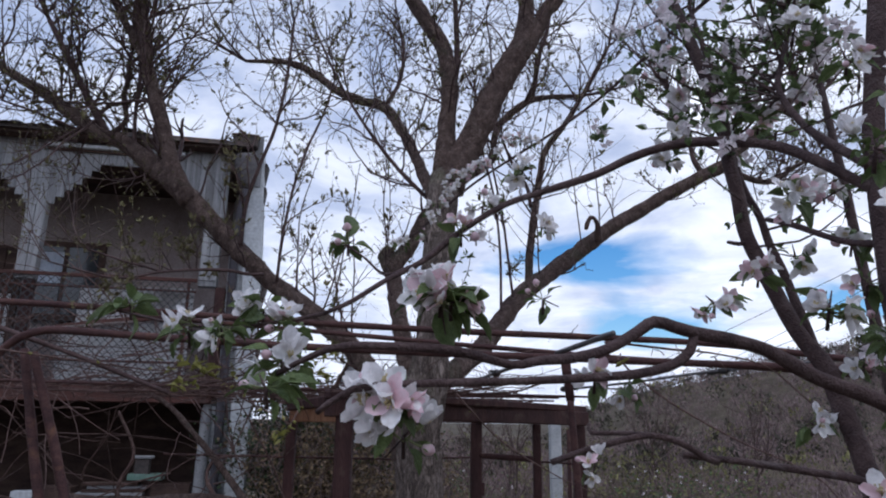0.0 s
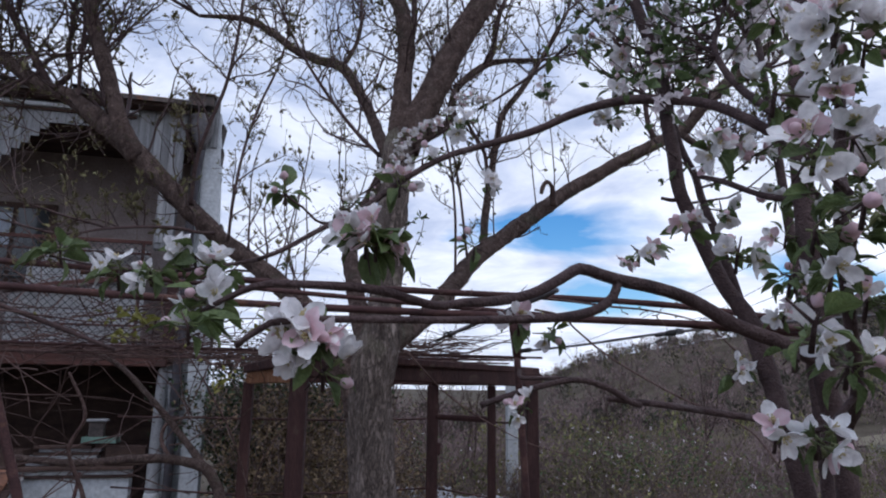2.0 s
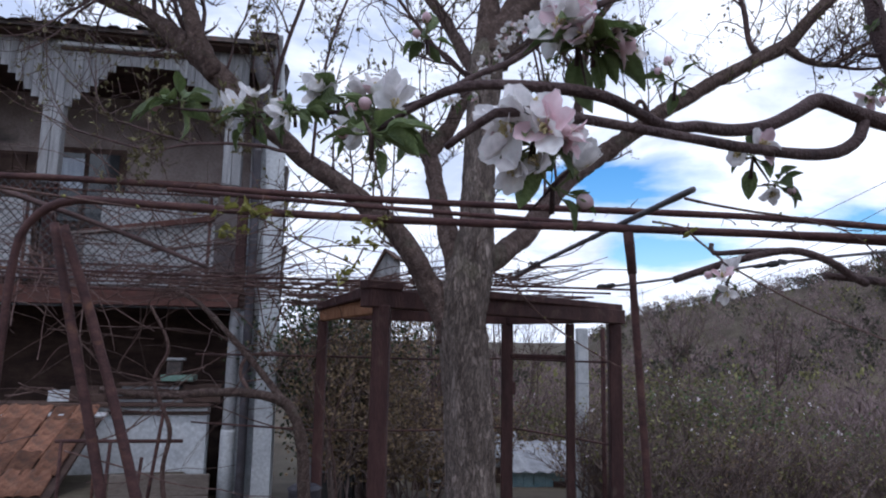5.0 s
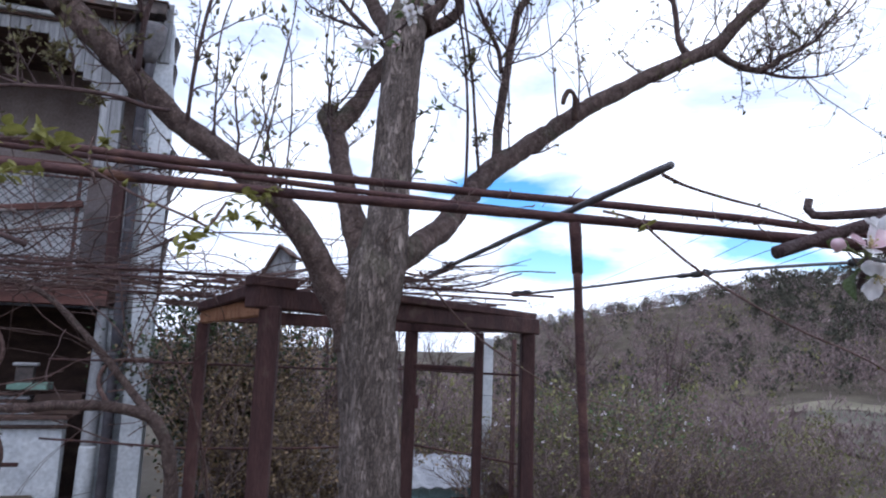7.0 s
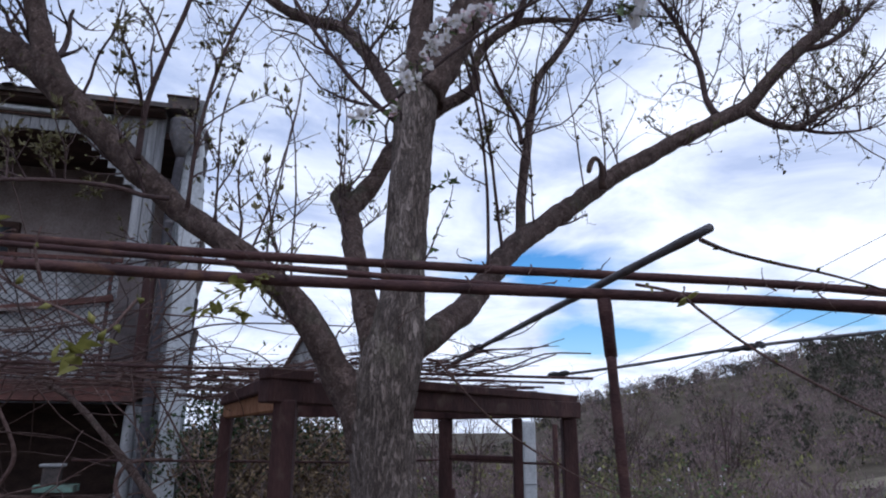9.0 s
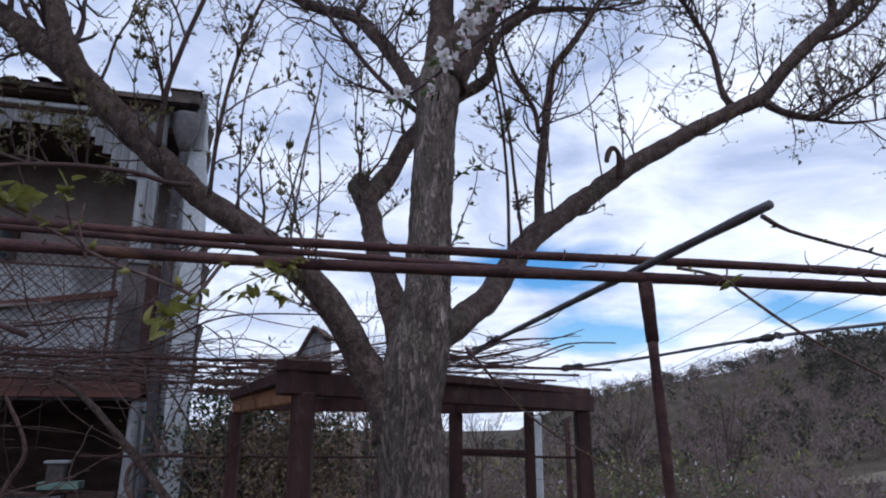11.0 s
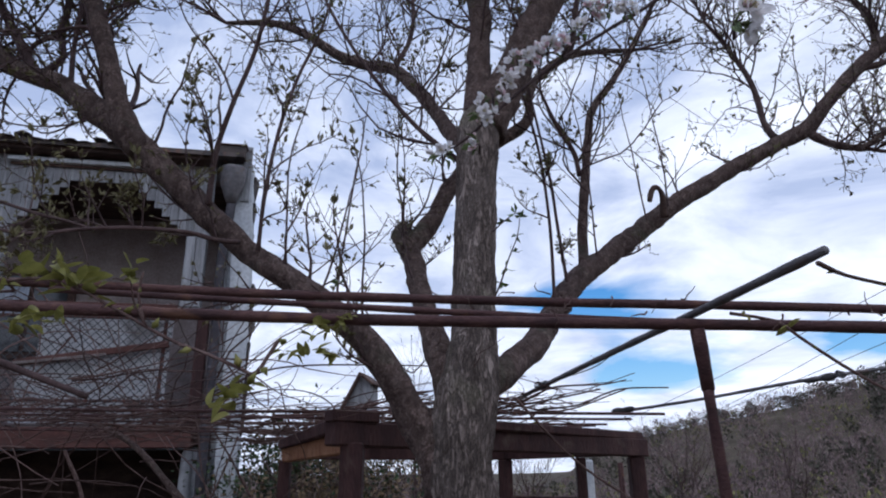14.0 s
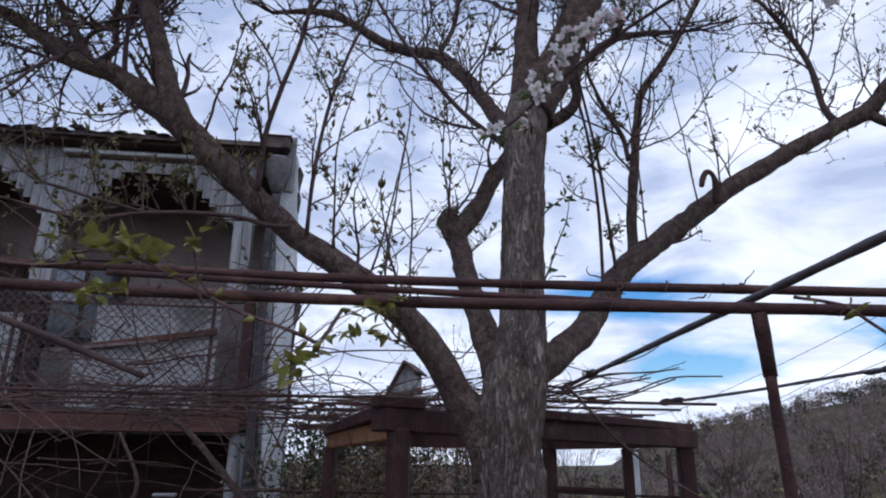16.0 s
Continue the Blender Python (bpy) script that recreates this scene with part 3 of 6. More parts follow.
# square balcony posts, white planks above the rail and red-brown paint below it
for x in (-0.66, -2.92, -5.15, -7.4):
    wide, side = (0.25, 0.0) if x < -1 else (0.24, 0.12)
    post = hbox("balcony_post", (x, 0.0, 3.56), (x + wide, 0.13, 4.6), BOARD, label="flaking white balcony post")
    for k in (0, 1):
        hbox("plank", (x + 0.008 + wide * 0.5 * k, -0.02, 3.64), (x + wide * 0.5 - 0.004 + wide * 0.5 * k, -0.002, 4.58), BOARD, post, edge=0.004)
    hbox("post_foot", (x + wide - 0.13 + side, 0.005, 2.225), (x + wide + side, 0.12, 3.56), TIMBER, post, "red-brown lower part")


def arch_bottom(x):
    """Lower end of the boards over an opening with a stepped arch."""
    for left, right in ((-2.67, -0.66), (-4.9, -2.92), (-7.15, -5.15)):
        if left <= x <= right:
            t = min(x - left, right - x)
            return min(5.17, 4.57 + 0.1 * math.floor(t / 0.1 + 1e-6))
    return 4.54


boarding = hbox("head_board", (-8.4, 0.012, 5.19), (-0.4, 0.05, 5.52), BOARD, label="grey-white board wall over the balcony with stepped arches")
rng = random.Random(5)
x = -8.38
while x < -0.42:
    wide = 0.1
    z = arch_bottom(x + wide / 2) + rng.uniform(-0.006, 0.006)
    hbox("board", (x + 0.002, -0.012 + rng.uniform(-0.003, 0.003), z), (x + wide - 0.003, 0.01, 5.5 - rng.uniform(0, 0.01)), BOARD, boarding, edge=0.003)
    x += wide
hbox("eaves_trim", (-2.78, -0.11, 5.36), (-1.0, -0.02, 5.41), PLASTER, label="pale moulding under the eaves")
# dark strip set where the moulding throws its shadow
hbox("trim_gap", (-2.76, -0.055, 5.325), (-1.02, -0.018, 5.358), OLD_WOOD, label="dark strip standing for the shadow under the moulding")
hbox("eaves_board", (-8.5, -0.24, 5.46), (-0.38, -0.02, 5.52), OLD_WOOD, label="dark sagging eaves board")
hbox("rust_flashing", (-1.35, -0.2, 5.525), (-0.42, 0.1, 5.61), RUST_SHEET, label="rusted sheet metal on the roof edge")
block = hbox("verge_block", (-0.36, -0.22, 5.54), (-0.03, 0.3, 5.69), DARK_TILE, label="dark crumbling block at the roof corner")
hbox("verge_cap", (-0.38, -0.24, 5.69), (-0.01, 0.32, 5.71), OLD_WOOD, block)
hbox("corner_board", (-0.06, -0.075, 5.0), (0.045, -0.045, 5.76), BOARD, label="narrow white board at the corner")

# roof: a slab that climbs away from the eaves, a row of round tiles along its edge
g = Geo()
top = [(-8.75, -0.3, hz(5.53)), (-0.12, -0.3, hz(5.53)), (-1.95, 7.6, hz(7.1)), (-8.75, 7.6, hz(7.1))]
g.add([(x, y, z - 0.03) for x, y, z in top] + [(x, y, z + 0.03) for x, y, z in top], [(3, 2, 1, 0), (4, 5, 6, 7), (0, 1, 5, 4), (1, 2, 6, 5), (2, 3, 7, 6), (3, 0, 4, 7)])
roof = hpart("roof", g, DARK_TILE, label="old roof of dark mossy tiles")
tile = Geo()
ring, hw = [], 0.085
for k in range(7):
    a = math.pi * k / 6
    ring.append((hw * math.cos(a), math.sin(a) * 0.024))
vs = [(x, 0.0, z) for x, z in ring] + [(x * 0.82, 0.42, z * 0.9) for x, z in ring]
vs += [(x * 0.86, 0.0, z * 0.8 - 0.004) for x, z in ring] + [(x * 0.7, 0.42, z * 0.7 - 0.004) for x, z in ring]
fs = [(k + 1, k, 7 + k, 8 + k) for k in range(6)] + [(14 + k, 15 + k, 22 + k, 21 + k) for k in range(6)] + [(k, k + 1, 15 + k, 14 + k) for k in range(6)]
tile.add(vs, fs)
tile_mesh = tile.mesh("roof_tile", DARK_TILE, smooth=True)
for k in range(50):
    x = -8.6 + 0.168 * k
    if x > -1.45:
        break
    hpart("roof_tile", tile_mesh, None, roof, at=pose(x + rng.uniform(-0.012, 0.012), -0.36 + rng.uniform(-0.03, 0.03), hz(5.528 + (0.05 if k in (30, 36, 41) else 0.0) + 0.01 * rng.random()), 11.3 + rng.uniform(-3, 4), rng.uniform(-5, 5), rng.uniform(-8, 8)))
# tiles hung on the edge of the side wall
for k in range(9):
    z = 2.35 + 0.36 * k
    g = Geo()
    g.box((0, 0, 0), (0.035, 0.24, 0.37), edge=0.008)
    hpart("hung_tile", g, DARK_TILE, house, "dark slate-like tile hung on the side wall", at=pose(0.06 + 0.09 * (k < 5) + rng.uniform(0, 0.02), 0.2, hz(z), 0, 8 + rng.uniform(-4, 6), rng.uniform(-6, 6)))

# rain pipe with its hopper
g = Geo()
pts, rad = curve_through(line((-0.15, -0.13, hz(4.95)), (-0.17, -0.12, hz(4.7)), (-0.21, -0.1, hz(4.2)), (-0.195, -0.1, hz(3.0)), (-0.2, -0.1, hz(2.0)), (-0.19, -0.1, hz(0.6)), (-0.19, -0.1, hz(-0.9)), 0.056, 0.056), 0.2)
g.tube(pts, rad, 14)
rain = hpart("rain_pipe", g, ZINC, label="dark dented zinc rain pipe", smooth=True)
g = Geo()
g.tube([(-0.16, -0.14, hz(5.4)), (-0.16, -0.14, hz(5.36)), (-0.16, -0.14, hz(5.2)), (-0.16, -0.14, hz(5.02)), (-0.15, -0.13, hz(4.93))], [0.16, 0.155, 0.15, 0.085, 0.058], 16)
hpart("hopper", g, STEEL, rain, "grey zinc rain hopper", smooth=True)
for z in (4.1, 2.9, 1.5):
    g = Geo()
    g.tube([(-0.2, -0.1, hz(z)), (-0.2, -0.1, hz(z + 0.03))], [0.062, 0.062], 14)
    hpart("clip", g, STEEL, rain)

# balcony railing: rails, stanchions and wire netting
railing = hbox("railing", (-8.4, -0.05, 3.6), (-0.66, -0.022, 3.65), RED_BEAM, label="rusty red-brown balcony rail with wire netting")
for z in (3.46, 2.52):
    hbox("rail", (-8.4, -0.05, z), (-0.66, -0.022, z + 0.03), RED_BEAM, railing)
for k in range(4):
    x = -0.76 - 2.2 * k
    hbox("stanchion", (x - 0.02, -0.05, 2.225), (x + 0.02, -0.022, 3.6), RED_BEAM, railing)


def netting(name, x0, x1, z0, z1, y, cell, parent):
    """Wire woven in diamonds."""
    g = Geo()
    high = z1 - z0
    n = int((x1 - x0 + high) / cell) + 1
    for k in range(n):
        for way in (1, -1):
            a = x0 - (high if way > 0 else 0) + k * cell
            p, q = Vector((a, y, z0)), Vector((a + way * high, y, z1))
            lo, hi = (p, q) if p.x < q.x else (q, p)
            if hi.x <= x0 or lo.x >= x1:
                continue
            d = hi - lo
            if lo.x < x0:
                lo = lo + d * ((x0 - lo.x) / d.x)
            if hi.x > x1:
                hi = hi - d * ((hi.x - x1) / d.x)
            bow = 0.006 * math.sin(k * 1.7 + way)
            g.tube([lo, (lo + hi) / 2 + Vector((0, bow, 0)), hi], [0.0056] * 3, 4, cap=False)
    return hpart(name, g, WIRE, parent, "slack diamond wire netting")


netting("wire_netting", -8.3, -0.68, hz(2.3), hz(3.6), -0.055, 0.1, railing)
# loose battens and pale sheets set along the railing
g = Geo()
g.beam((-2.3, -0.06, hz(2.93)), (-0.7, -0.06, hz(3.18)), 0.05, 0.075)
hpart("loose_batten", g, RED_BEAM, label="brown batten leaning along the netting")
g = Geo()
g.beam((-2.5, -0.09, hz(2.9)), (-1.35, -0.09, hz(3.04)), 0.03, 0.035)
hpart("loose_batten", g, PALE_CANE, label="pale bare lath tied along the netting")


def sheet(corners, y, label):
    g = Geo()
    n = len(corners)
    g.add([(x, y + d, hz(z)) for d in (0.0, 0.02) for x, z in corners], [tuple(range(n)), tuple(range(2 * n - 1, n - 1, -1))] + [(k, n + k, n + (k + 1) % n, (k + 1) % n) for k in range(n)])
    hpart("pale_panel", g, PALE_PANEL, label=label)


sheet(((-2.12, 2.98), (-0.7, 3.2), (-0.7, 3.53), (-2.12, 3.5)), 0.05, "white sheet behind the netting, cut aslant")
sheet(((-2.3, 2.3), (-0.72, 2.3), (-0.72, 3.12), (-2.3, 2.9)), 0.09, "white sheet low behind the netting")
sheet(((-8.2, 2.35), (-2.95, 2.35), (-2.95, 3.36), (-8.2, 3.4)), 0.1, "pale sheet behind the railing")

# window of the upper room
win = hbox("window", (-3.34, 1.36, 3.2), (-2.28, 1.44, 4.4), OLD_WOOD, label="dark wooden window with a pale curtain")
hbox("pane", (-3.26, 1.335, 3.29), (-2.84, 1.355, 4.31), GLASS_DARK, win)
hbox("pane", (-2.78, 1.335, 3.29), (-2.36, 1.355, 4.31), GLASS_DARK, win)
g = Geo()
n = 24
vs = []
for k in range(n + 1):
    xx = -3.26 + 0.43 * k / n
    vs += [(xx, 1.318 + 0.008 * math.sin(k * 1.3), hz(3.75)), (xx, 1.318 + 0.008 * math.sin(k * 1.3), hz(4.22))]
g.add(vs, [(2 * k, 2 * k + 2, 2 * k + 3, 2 * k + 1) for k in range(n)])
hpart("curtain", g, CLOTH, win, "pale blue-white half curtain", smooth=True)
door = hbox("balcony_door", (-4.4, 1.37, 2.25), (-3.4, 1.44, 4.3), OLD_WOOD, label="dark plank door on the balcony")
for k in range(5):
    hbox("plank", (-4.36 + 0.185 * k, 1.345, 2.3), (-4.19 + 0.185 * k, 1.366, 4.25), OLD_WOOD, door)

# lean-to of red tiles against the low wall
leanto = thing("tiled_lean_to", (-6.43, 8.5, -0.72), "low lean-to roof of weathered orange clay tiles", "roof", turn=HOUSE_TURN)
leanto.matrix_basis = leanto.matrix_basis @ Matrix.Scale(1.1, 4)
slope = math.atan2(0.62, 1.35)
flat_tile = Geo()
prof = [(-0.12, 0.0), (-0.09, 0.02), (-0.05, 0.024), (-0.02, 0.004), (0.03, 0.002), (0.07, 0.016), (0.1, 0.018), (0.125, 0.006)]
top = [(x, 0.0, z) for x, z in prof] + [(x, 0.4, z) for x, z in prof]
low = [(x, 0.0, z - 0.016) for x, z in prof] + [(x, 0.4, z - 0.016) for x, z in prof]
np_ = len(prof)
flat_tile.add(top + low, [(k, k + 1, np_ + k + 1, np_ + k) for k in range(np_ - 1)] + [(2 * np_ + k + 1, 2 * np_ + k, 3 * np_ + k, 3 * np_ + k + 1) for k in range(np_ - 1)]
              + [(k + 1, k, 2 * np_ + k, 2 * np_ + k + 1) for k in range(np_ - 1)])
flat_mesh = flat_tile.mesh("clay_tile", TILE, smooth=True)
deck = Geo()
deck.box((0, 0, 0), (3.6, 1.5, 0.04))
leandeck = part("deck", deck, OLD_WOOD, leanto, local=True, at=pose(-0.2, -0.55, hz(0.33), math.degrees(slope), 0, 0))
for row in range(5):
    for k in range(14):
        t = -0.72 + 0.31 * row
        part("clay_tile", flat_mesh, None, leandeck, local=True,
             at=pose(-1.65 + 0.25 * k + rng.uniform(-0.012, 0.012), t, 0.035 + rng.uniform(0, 0.008), 3.2 + rng.uniform(-2, 2), rng.uniform(-2.5, 2.5), rng.uniform(-2, 2)))
g = Geo()
g.box((0, 0, 0), (3.7, 0.1, 0.035), edge=0.01)
part("flashing", g, PALE_SHEET, leanto, "pale metal flashing along the top", local=True, at=pose(-0.2, 0.14, hz(0.68), 20, 0, 0))
for xx in (-1.8, 0.0, 1.4):
    g = Geo()
    g.beam((xx, -1.15, hz(-0.9)), (xx, -1.15, hz(0.0)), 0.08, 0.08)
    part("prop", g, OLD_WOOD, leanto, local=True)

# things on the porch ledge
hm = house.matrix_basis.copy()


def on_house(x, y, z):
    return hm @ Vector((x, y, hz(z)))


def crate(name, x, z, size, mat, label, tilt=0.0):
    p = on_house(x, 0.07, z)
    t = thing(name, (p.x, p.y, p.z), label, name.replace("_", " "), turn=HOUSE_TURN + tilt)
    w, d, h = size
    for k, (c, s) in enumerate((((0, 0, 0.012), (w, d, 0.024)), ((0, -d / 2, h / 2), (w, 0.018, h)), ((0, d / 2, h / 2), (w, 0.018, h)), ((-w / 2, 0, h / 2), (0.018, d, h)), ((w / 2, 0, h / 2), (0.018, d, h)))):
        g = Geo()
        g.box(c, s, edge=0.004)
        part("base" if k == 0 else "side", g, mat, t, local=True)
    return t


crate("wooden_crate", -0.72, 0.84, (0.48, 0.24, 0.24), OLD_WOOD, "dark slatted wooden crate on the ledge", 4)
crate("wooden_crate", -2.05, 0.84, (0.46, 0.25, 0.2), OLD_WOOD, "dark wooden crate on the ledge", -4)
crate("white_box", -2.4, 0.84, (0.26, 0.2, 0.14), PLASTER, "small pale box standing on the ledge", 8)
p = on_house(-1.38, 0.06, 0.835)
t = thing("plank_stack", (p.x, p.y, p.z), "stack of weathered grey planks on the ledge", "planks", turn=HOUSE_TURN)
for k in range(6):
    g = Geo()
    g.box((0.05 * math.sin(k * 2.1), 0.02 * math.cos(k * 1.7), 0.021 + 0.043 * k), (0.95 - 0.05 * k, 0.2, 0.038), edge=0.004)
    part("plank", g, (GREY_PLASTER, OLD_WOOD)[k % 2], t, local=True)
p = on_house(-1.02, 0.03, 1.1)
t = thing("green_tray", (p.x, p.y, p.z), "faded green metal tray on the plank stack", "tray", turn=HOUSE_TURN - 2)
for cc, ss, nn in (((0, 0, 0.006), (0.42, 0.24, 0.012), "base"), ((0, -0.12, 0.04), (0.42, 0.014, 0.08), "side"), ((0, 0.12, 0.04), (0.42, 0.014, 0.08), "side"), ((-0.21, 0, 0.04), (0.014, 0.24, 0.08), "side"), ((0.21, 0, 0.04), (0.014, 0.24, 0.08), "side")):
    g = Geo()
    g.box(cc, ss, edge=0.004)
    part(nn, g, GREEN_PAINT, t, local=True)
p = on_house(-1.08, 0.03, 1.113)
t = thing("lidded_box", (p.x, p.y, p.z), "small dark box with a pale lid in the green tray", "box", turn=HOUSE_TURN + 5)
g = Geo()
g.box((0, 0, 0.13), (0.19, 0.16, 0.26), edge=0.012)
part("body", g, DARK_TILE, t, local=True)
g = Geo()
g.box((0, 0, 0.28), (0.26, 0.2, 0.035), edge=0.01)
part("lid", g, GREY_PLASTER, t, "pale grey lid", local=True)

# ---- pergola of pipes ----
pergola = thing("pipe_pergola", (0.8, 3.5, 0.0), "rusty steel pipe pergola for vines", "pergola")


def pipe(name, ctrl, mat=RUST, parent=None, label="", sides=14, step=0.05, rough=0.14):
    g = Geo()
    pts, rad = curve_through(ctrl, step)
    g.tube(pts, rad, sides, rough=rough, seed=len(name))
    return part(name, g, mat, parent or pergola, label, smooth=True)


pipe("main_pipe", line((2.08, 3.27, 2.062), (1.14, 3.25, 2.083), (0.63, 3.25, 2.096), (-0.4, 3.25, 2.124), (-1.2, 3.24, 2.16), (-1.72, 3.22, 2.188), 0.0175, 0.0185)
     + [(-1.86, 3.21, 2.19, 0.019), (-1.98, 3.2, 2.15, 0.019), (-2.07, 3.2, 2.06, 0.019), (-2.11, 3.2, 1.93, 0.019), (-2.13, 3.2, 1.5, 0.019), (-2.15, 3.2, 0.8, 0.019), (-2.16, 3.2, -0.1, 0.019)],
     label="rusty main pipe, bent down into a post at its end")
pipe("upper_pipe", line((2.06, 3.42, 2.13), (1.37, 3.6, 2.222), (0.2, 3.6, 2.262), (-0.8, 3.6, 2.305), (-1.98, 3.6, 2.376), (-2.72, 3.6, 2.405), 0.0165, 0.0175), label="thin rusty upper pipe")
pipe("thin_pipe", line((2.1, 3.3, 2.035), (1.5, 3.33, 2.075), (0.7, 3.4, 2.13), (-0.3, 3.5, 2.215), (-1.6, 3.56, 2.322), 0.012, 0.012))
pipe("cross_pipe", line((0.722, 2.65, 2.137), (0.63, 3.26, 2.132), (0.55, 4.2, 2.155), (0.44, 5.4, 2.178), (0.36, 6.3, 2.19), 0.0125, 0.0145), STEEL, label="grey steel cross pipe")
pipe("side_rod", line((1.22, 6.7, 2.13), (1.7, 6.2, 2.17), (2.4, 5.6, 2.255), (3.4, 5.1, 2.33), (4.8, 4.6, 2.42), 0.0115, 0.0115), STEEL, label="long steel rod tied with wire")
pipe("post", line((0.632, 3.25, 2.085), (0.66, 3.3, 1.9), 0.022, 0.022), label="red-brown pipe post with a sleeve")
pipe("post_shaft", line((0.658, 3.295, 1.905), (0.7, 3.35, 1.35), (0.735, 3.4, 0.9), (0.79, 3.47, -0.05), 0.0175, 0.0175))
pipe("leaning_post", line((-2.1, 3.45, 2.12), (-1.93, 3.4, 1.6), (-1.77, 3.4, 1.03), (-1.5, 3.4, -0.05), 0.022, 0.026), label="dark rusty leaning post")
pipe("leaning_post", line((-2.02, 3.4, 2.1), (-1.82, 3.4, 1.6), (-1.62, 3.4, 1.03), (-1.28, 3.4, -0.05), 0.022, 0.026), label="dark rusty leaning post")
for p, r in (((0.44, 5.4, 2.18), 0.034), ((2.4, 5.6, 2.255), 0.034)):
    g = Geo()
    for k in range(6):
        a = k * 1.1
        g.tube([Vector(p) + Vector((r * 0.55 * math.cos(a + s * 0.7) + 0.012 * (k - 3), 0.01 * (k - 3), r * 0.6 * math.sin(a + s * 0.7))) for s in range(9)], [0.004] * 9, 5)
    part("wire_tie", g, WIRE, pergola)

for k, (p, d) in enumerate((((0.443, 5.39, 2.178), (-0.08, 1, 0.01)), ((2.3, 5.68, 2.243), (0.75, -0.6, 0.08)), ((1.24, 6.67, 2.135), (0.7, -0.7, 0.05)), ((3.3, 5.14, 2.325), (0.9, -0.45, 0.07)))):
    g, d = Geo(), Vector(d).normalized()
    g.tube([Vector(p) + d * s for s in (-0.1, -0.08, -0.045, 0.0, 0.04, 0.075, 0.1)], [0.013, 0.022, 0.026, 0.021, 0.027, 0.022, 0.012], 12, rough=0.7, seed=k * 2.0)
    part("rag_knot", g, BLACK_STUFF, pergola, "knot of dark rag and wire", smooth=True)

# ---- timber arbour behind the tree ----
arbour = thing("timber_arbour", (0.0, 6.8, -0.4), "dark brown timber frame arbour, one beam raw orange wood", "arbour")
FL, BL, RR, BR, MM = Vector((-0.69, 5.14, 0)), Vector((-1.6, 7.42, 0)), Vector((1.34, 6.82, 0)), Vector((0.39, 8.02, 0)), Vector((1.0, 7.37, 0))


def timber(name, a, b, w, h, mat=TIMBER, label=""):
    g = Geo()
    g.beam(a, b, w, h, edge=0.009)
    return part(name, g, mat, arbour, label)


def up(v, z):
    return Vector((v.x, v.y, z))


for v, w, top in ((FL, 0.125, 1.84), (BL, 0.1, 1.8), (RR, 0.118, 1.79), (BR, 0.13, 1.8), (MM, 0.085, 1.8)):
    timber("post", up(v, -1.2 if v.y > 7 else -0.7), up(v, top), w, w)
timber("front_beam", up(FL, 1.89) + Vector((-0.12, -0.07, 0)), up(RR, 1.855) + Vector((0.07, 0.04, 0)), 0.13, 0.135)
timber("top_beam", up(FL, 1.99) + Vector((0.55, 0.36, -0.02)), up(RR, 1.945) + Vector((0.05, 0.03, 0)), 0.11, 0.06)
timber("end_block", up(FL, 1.985) + Vector((-0.13, -0.085, 0)), up(FL, 1.985) + Vector((0.12, 0.08, 0)), 0.12, 0.07)
timber("side_beam", up(FL, 1.845) + Vector((-0.03, 0.07, 0)), up(BL, 1.845) + Vector((-0.02, 0.05, 0)), 0.06, 0.12, RAW_TIMBER, "raw orange side beam")
timber("side_cap", up(FL, 1.95) + Vector((-0.05, 0.06, 0)), up(BL, 1.94) + Vector((-0.03, 0.1, 0)), 0.13, 0.085)
timber("back_beam", up(BL, 1.87), up(BR, 1.86), 0.1, 0.12)
timber("back_beam", up(BR, 1.855), up(RR, 1.855), 0.09, 0.11)
timber("cross_bar", up(BR, 1.45), up(MM, 1.45), 0.04, 0.05)
timber("hinge_block", up(BR, 1.02) + Vector((0.07, -0.04, 0)), up(BR, 1.16) + Vector((0.07, -0.04, 0)), 0.05, 0.05)
for z in (1.41, 0.62):
    g = Geo()
    g.tube([(-3.3, 8.3, z - 0.02), (-1.68, 7.66, z), (-0.6, 8.0, z - 0.02), (0.42, 8.32, z), (1.03, 7.55, z), (1.38, 6.98, z + 0.01)], [0.011] * 6, 8)
    part("rod", g, RUST, arbour, "thin rusty rod", smooth=True)
for k in range(2):
    g = Geo()
    g.tube([up(RR, 1.75) + Vector((-0.03, 0.35 + 0.1 * k, 0)), up(RR, -0.8) + Vector((-0.03, 0.35 + 0.1 * k, 0))], [0.013, 0.013], 8)
    part("rod", g, RUST, arbour, smooth=True)

# nesting box on the back of the arbour
box = thing("nesting_box", (-1.0, 7.68, 1.95), "grey weathered wooden nesting box with a gabled roof", "nesting box", turn=-12)
g = Geo()
g.add([(-0.19, -0.12, 0), (0.15, -0.12, 0), (0.15, 0.12, 0), (-0.19, 0.12, 0), (-0.19, -0.12, 0.14), (0.15, -0.12, 0.53), (0.15, 0.12, 0.53), (-0.19, 0.12, 0.14), (0.06, -0.12, 0.6), (0.06, 0.12, 0.6)],
      [(0, 3, 2, 1), (0, 1, 5, 8, 4), (3, 7, 9, 6, 2), (0, 4, 7, 3), (1, 2, 6, 5), (4, 8, 9, 7), (8, 5, 6, 9)])
part("body", g, BOARD, box, local=True)
g = Geo()
g.beam((-0.25, 0, 0.06), (0.065, 0, 0.635), 0.34, 0.025)
part("roof_board", g, OLD_WOOD, box, local=True)
g = Geo()
g.beam((0.05, 0, 0.63), (0.19, 0, 0.52), 0.34, 0.025)
part("roof_board", g, OLD_WOOD, box, local=True)
g = Geo()
g.beam((0.12, 0, 0.14), (0.34, 0, 0.02), 0.3, 0.03)
part("porch_board", g, DARK_TILE, box, local=True)

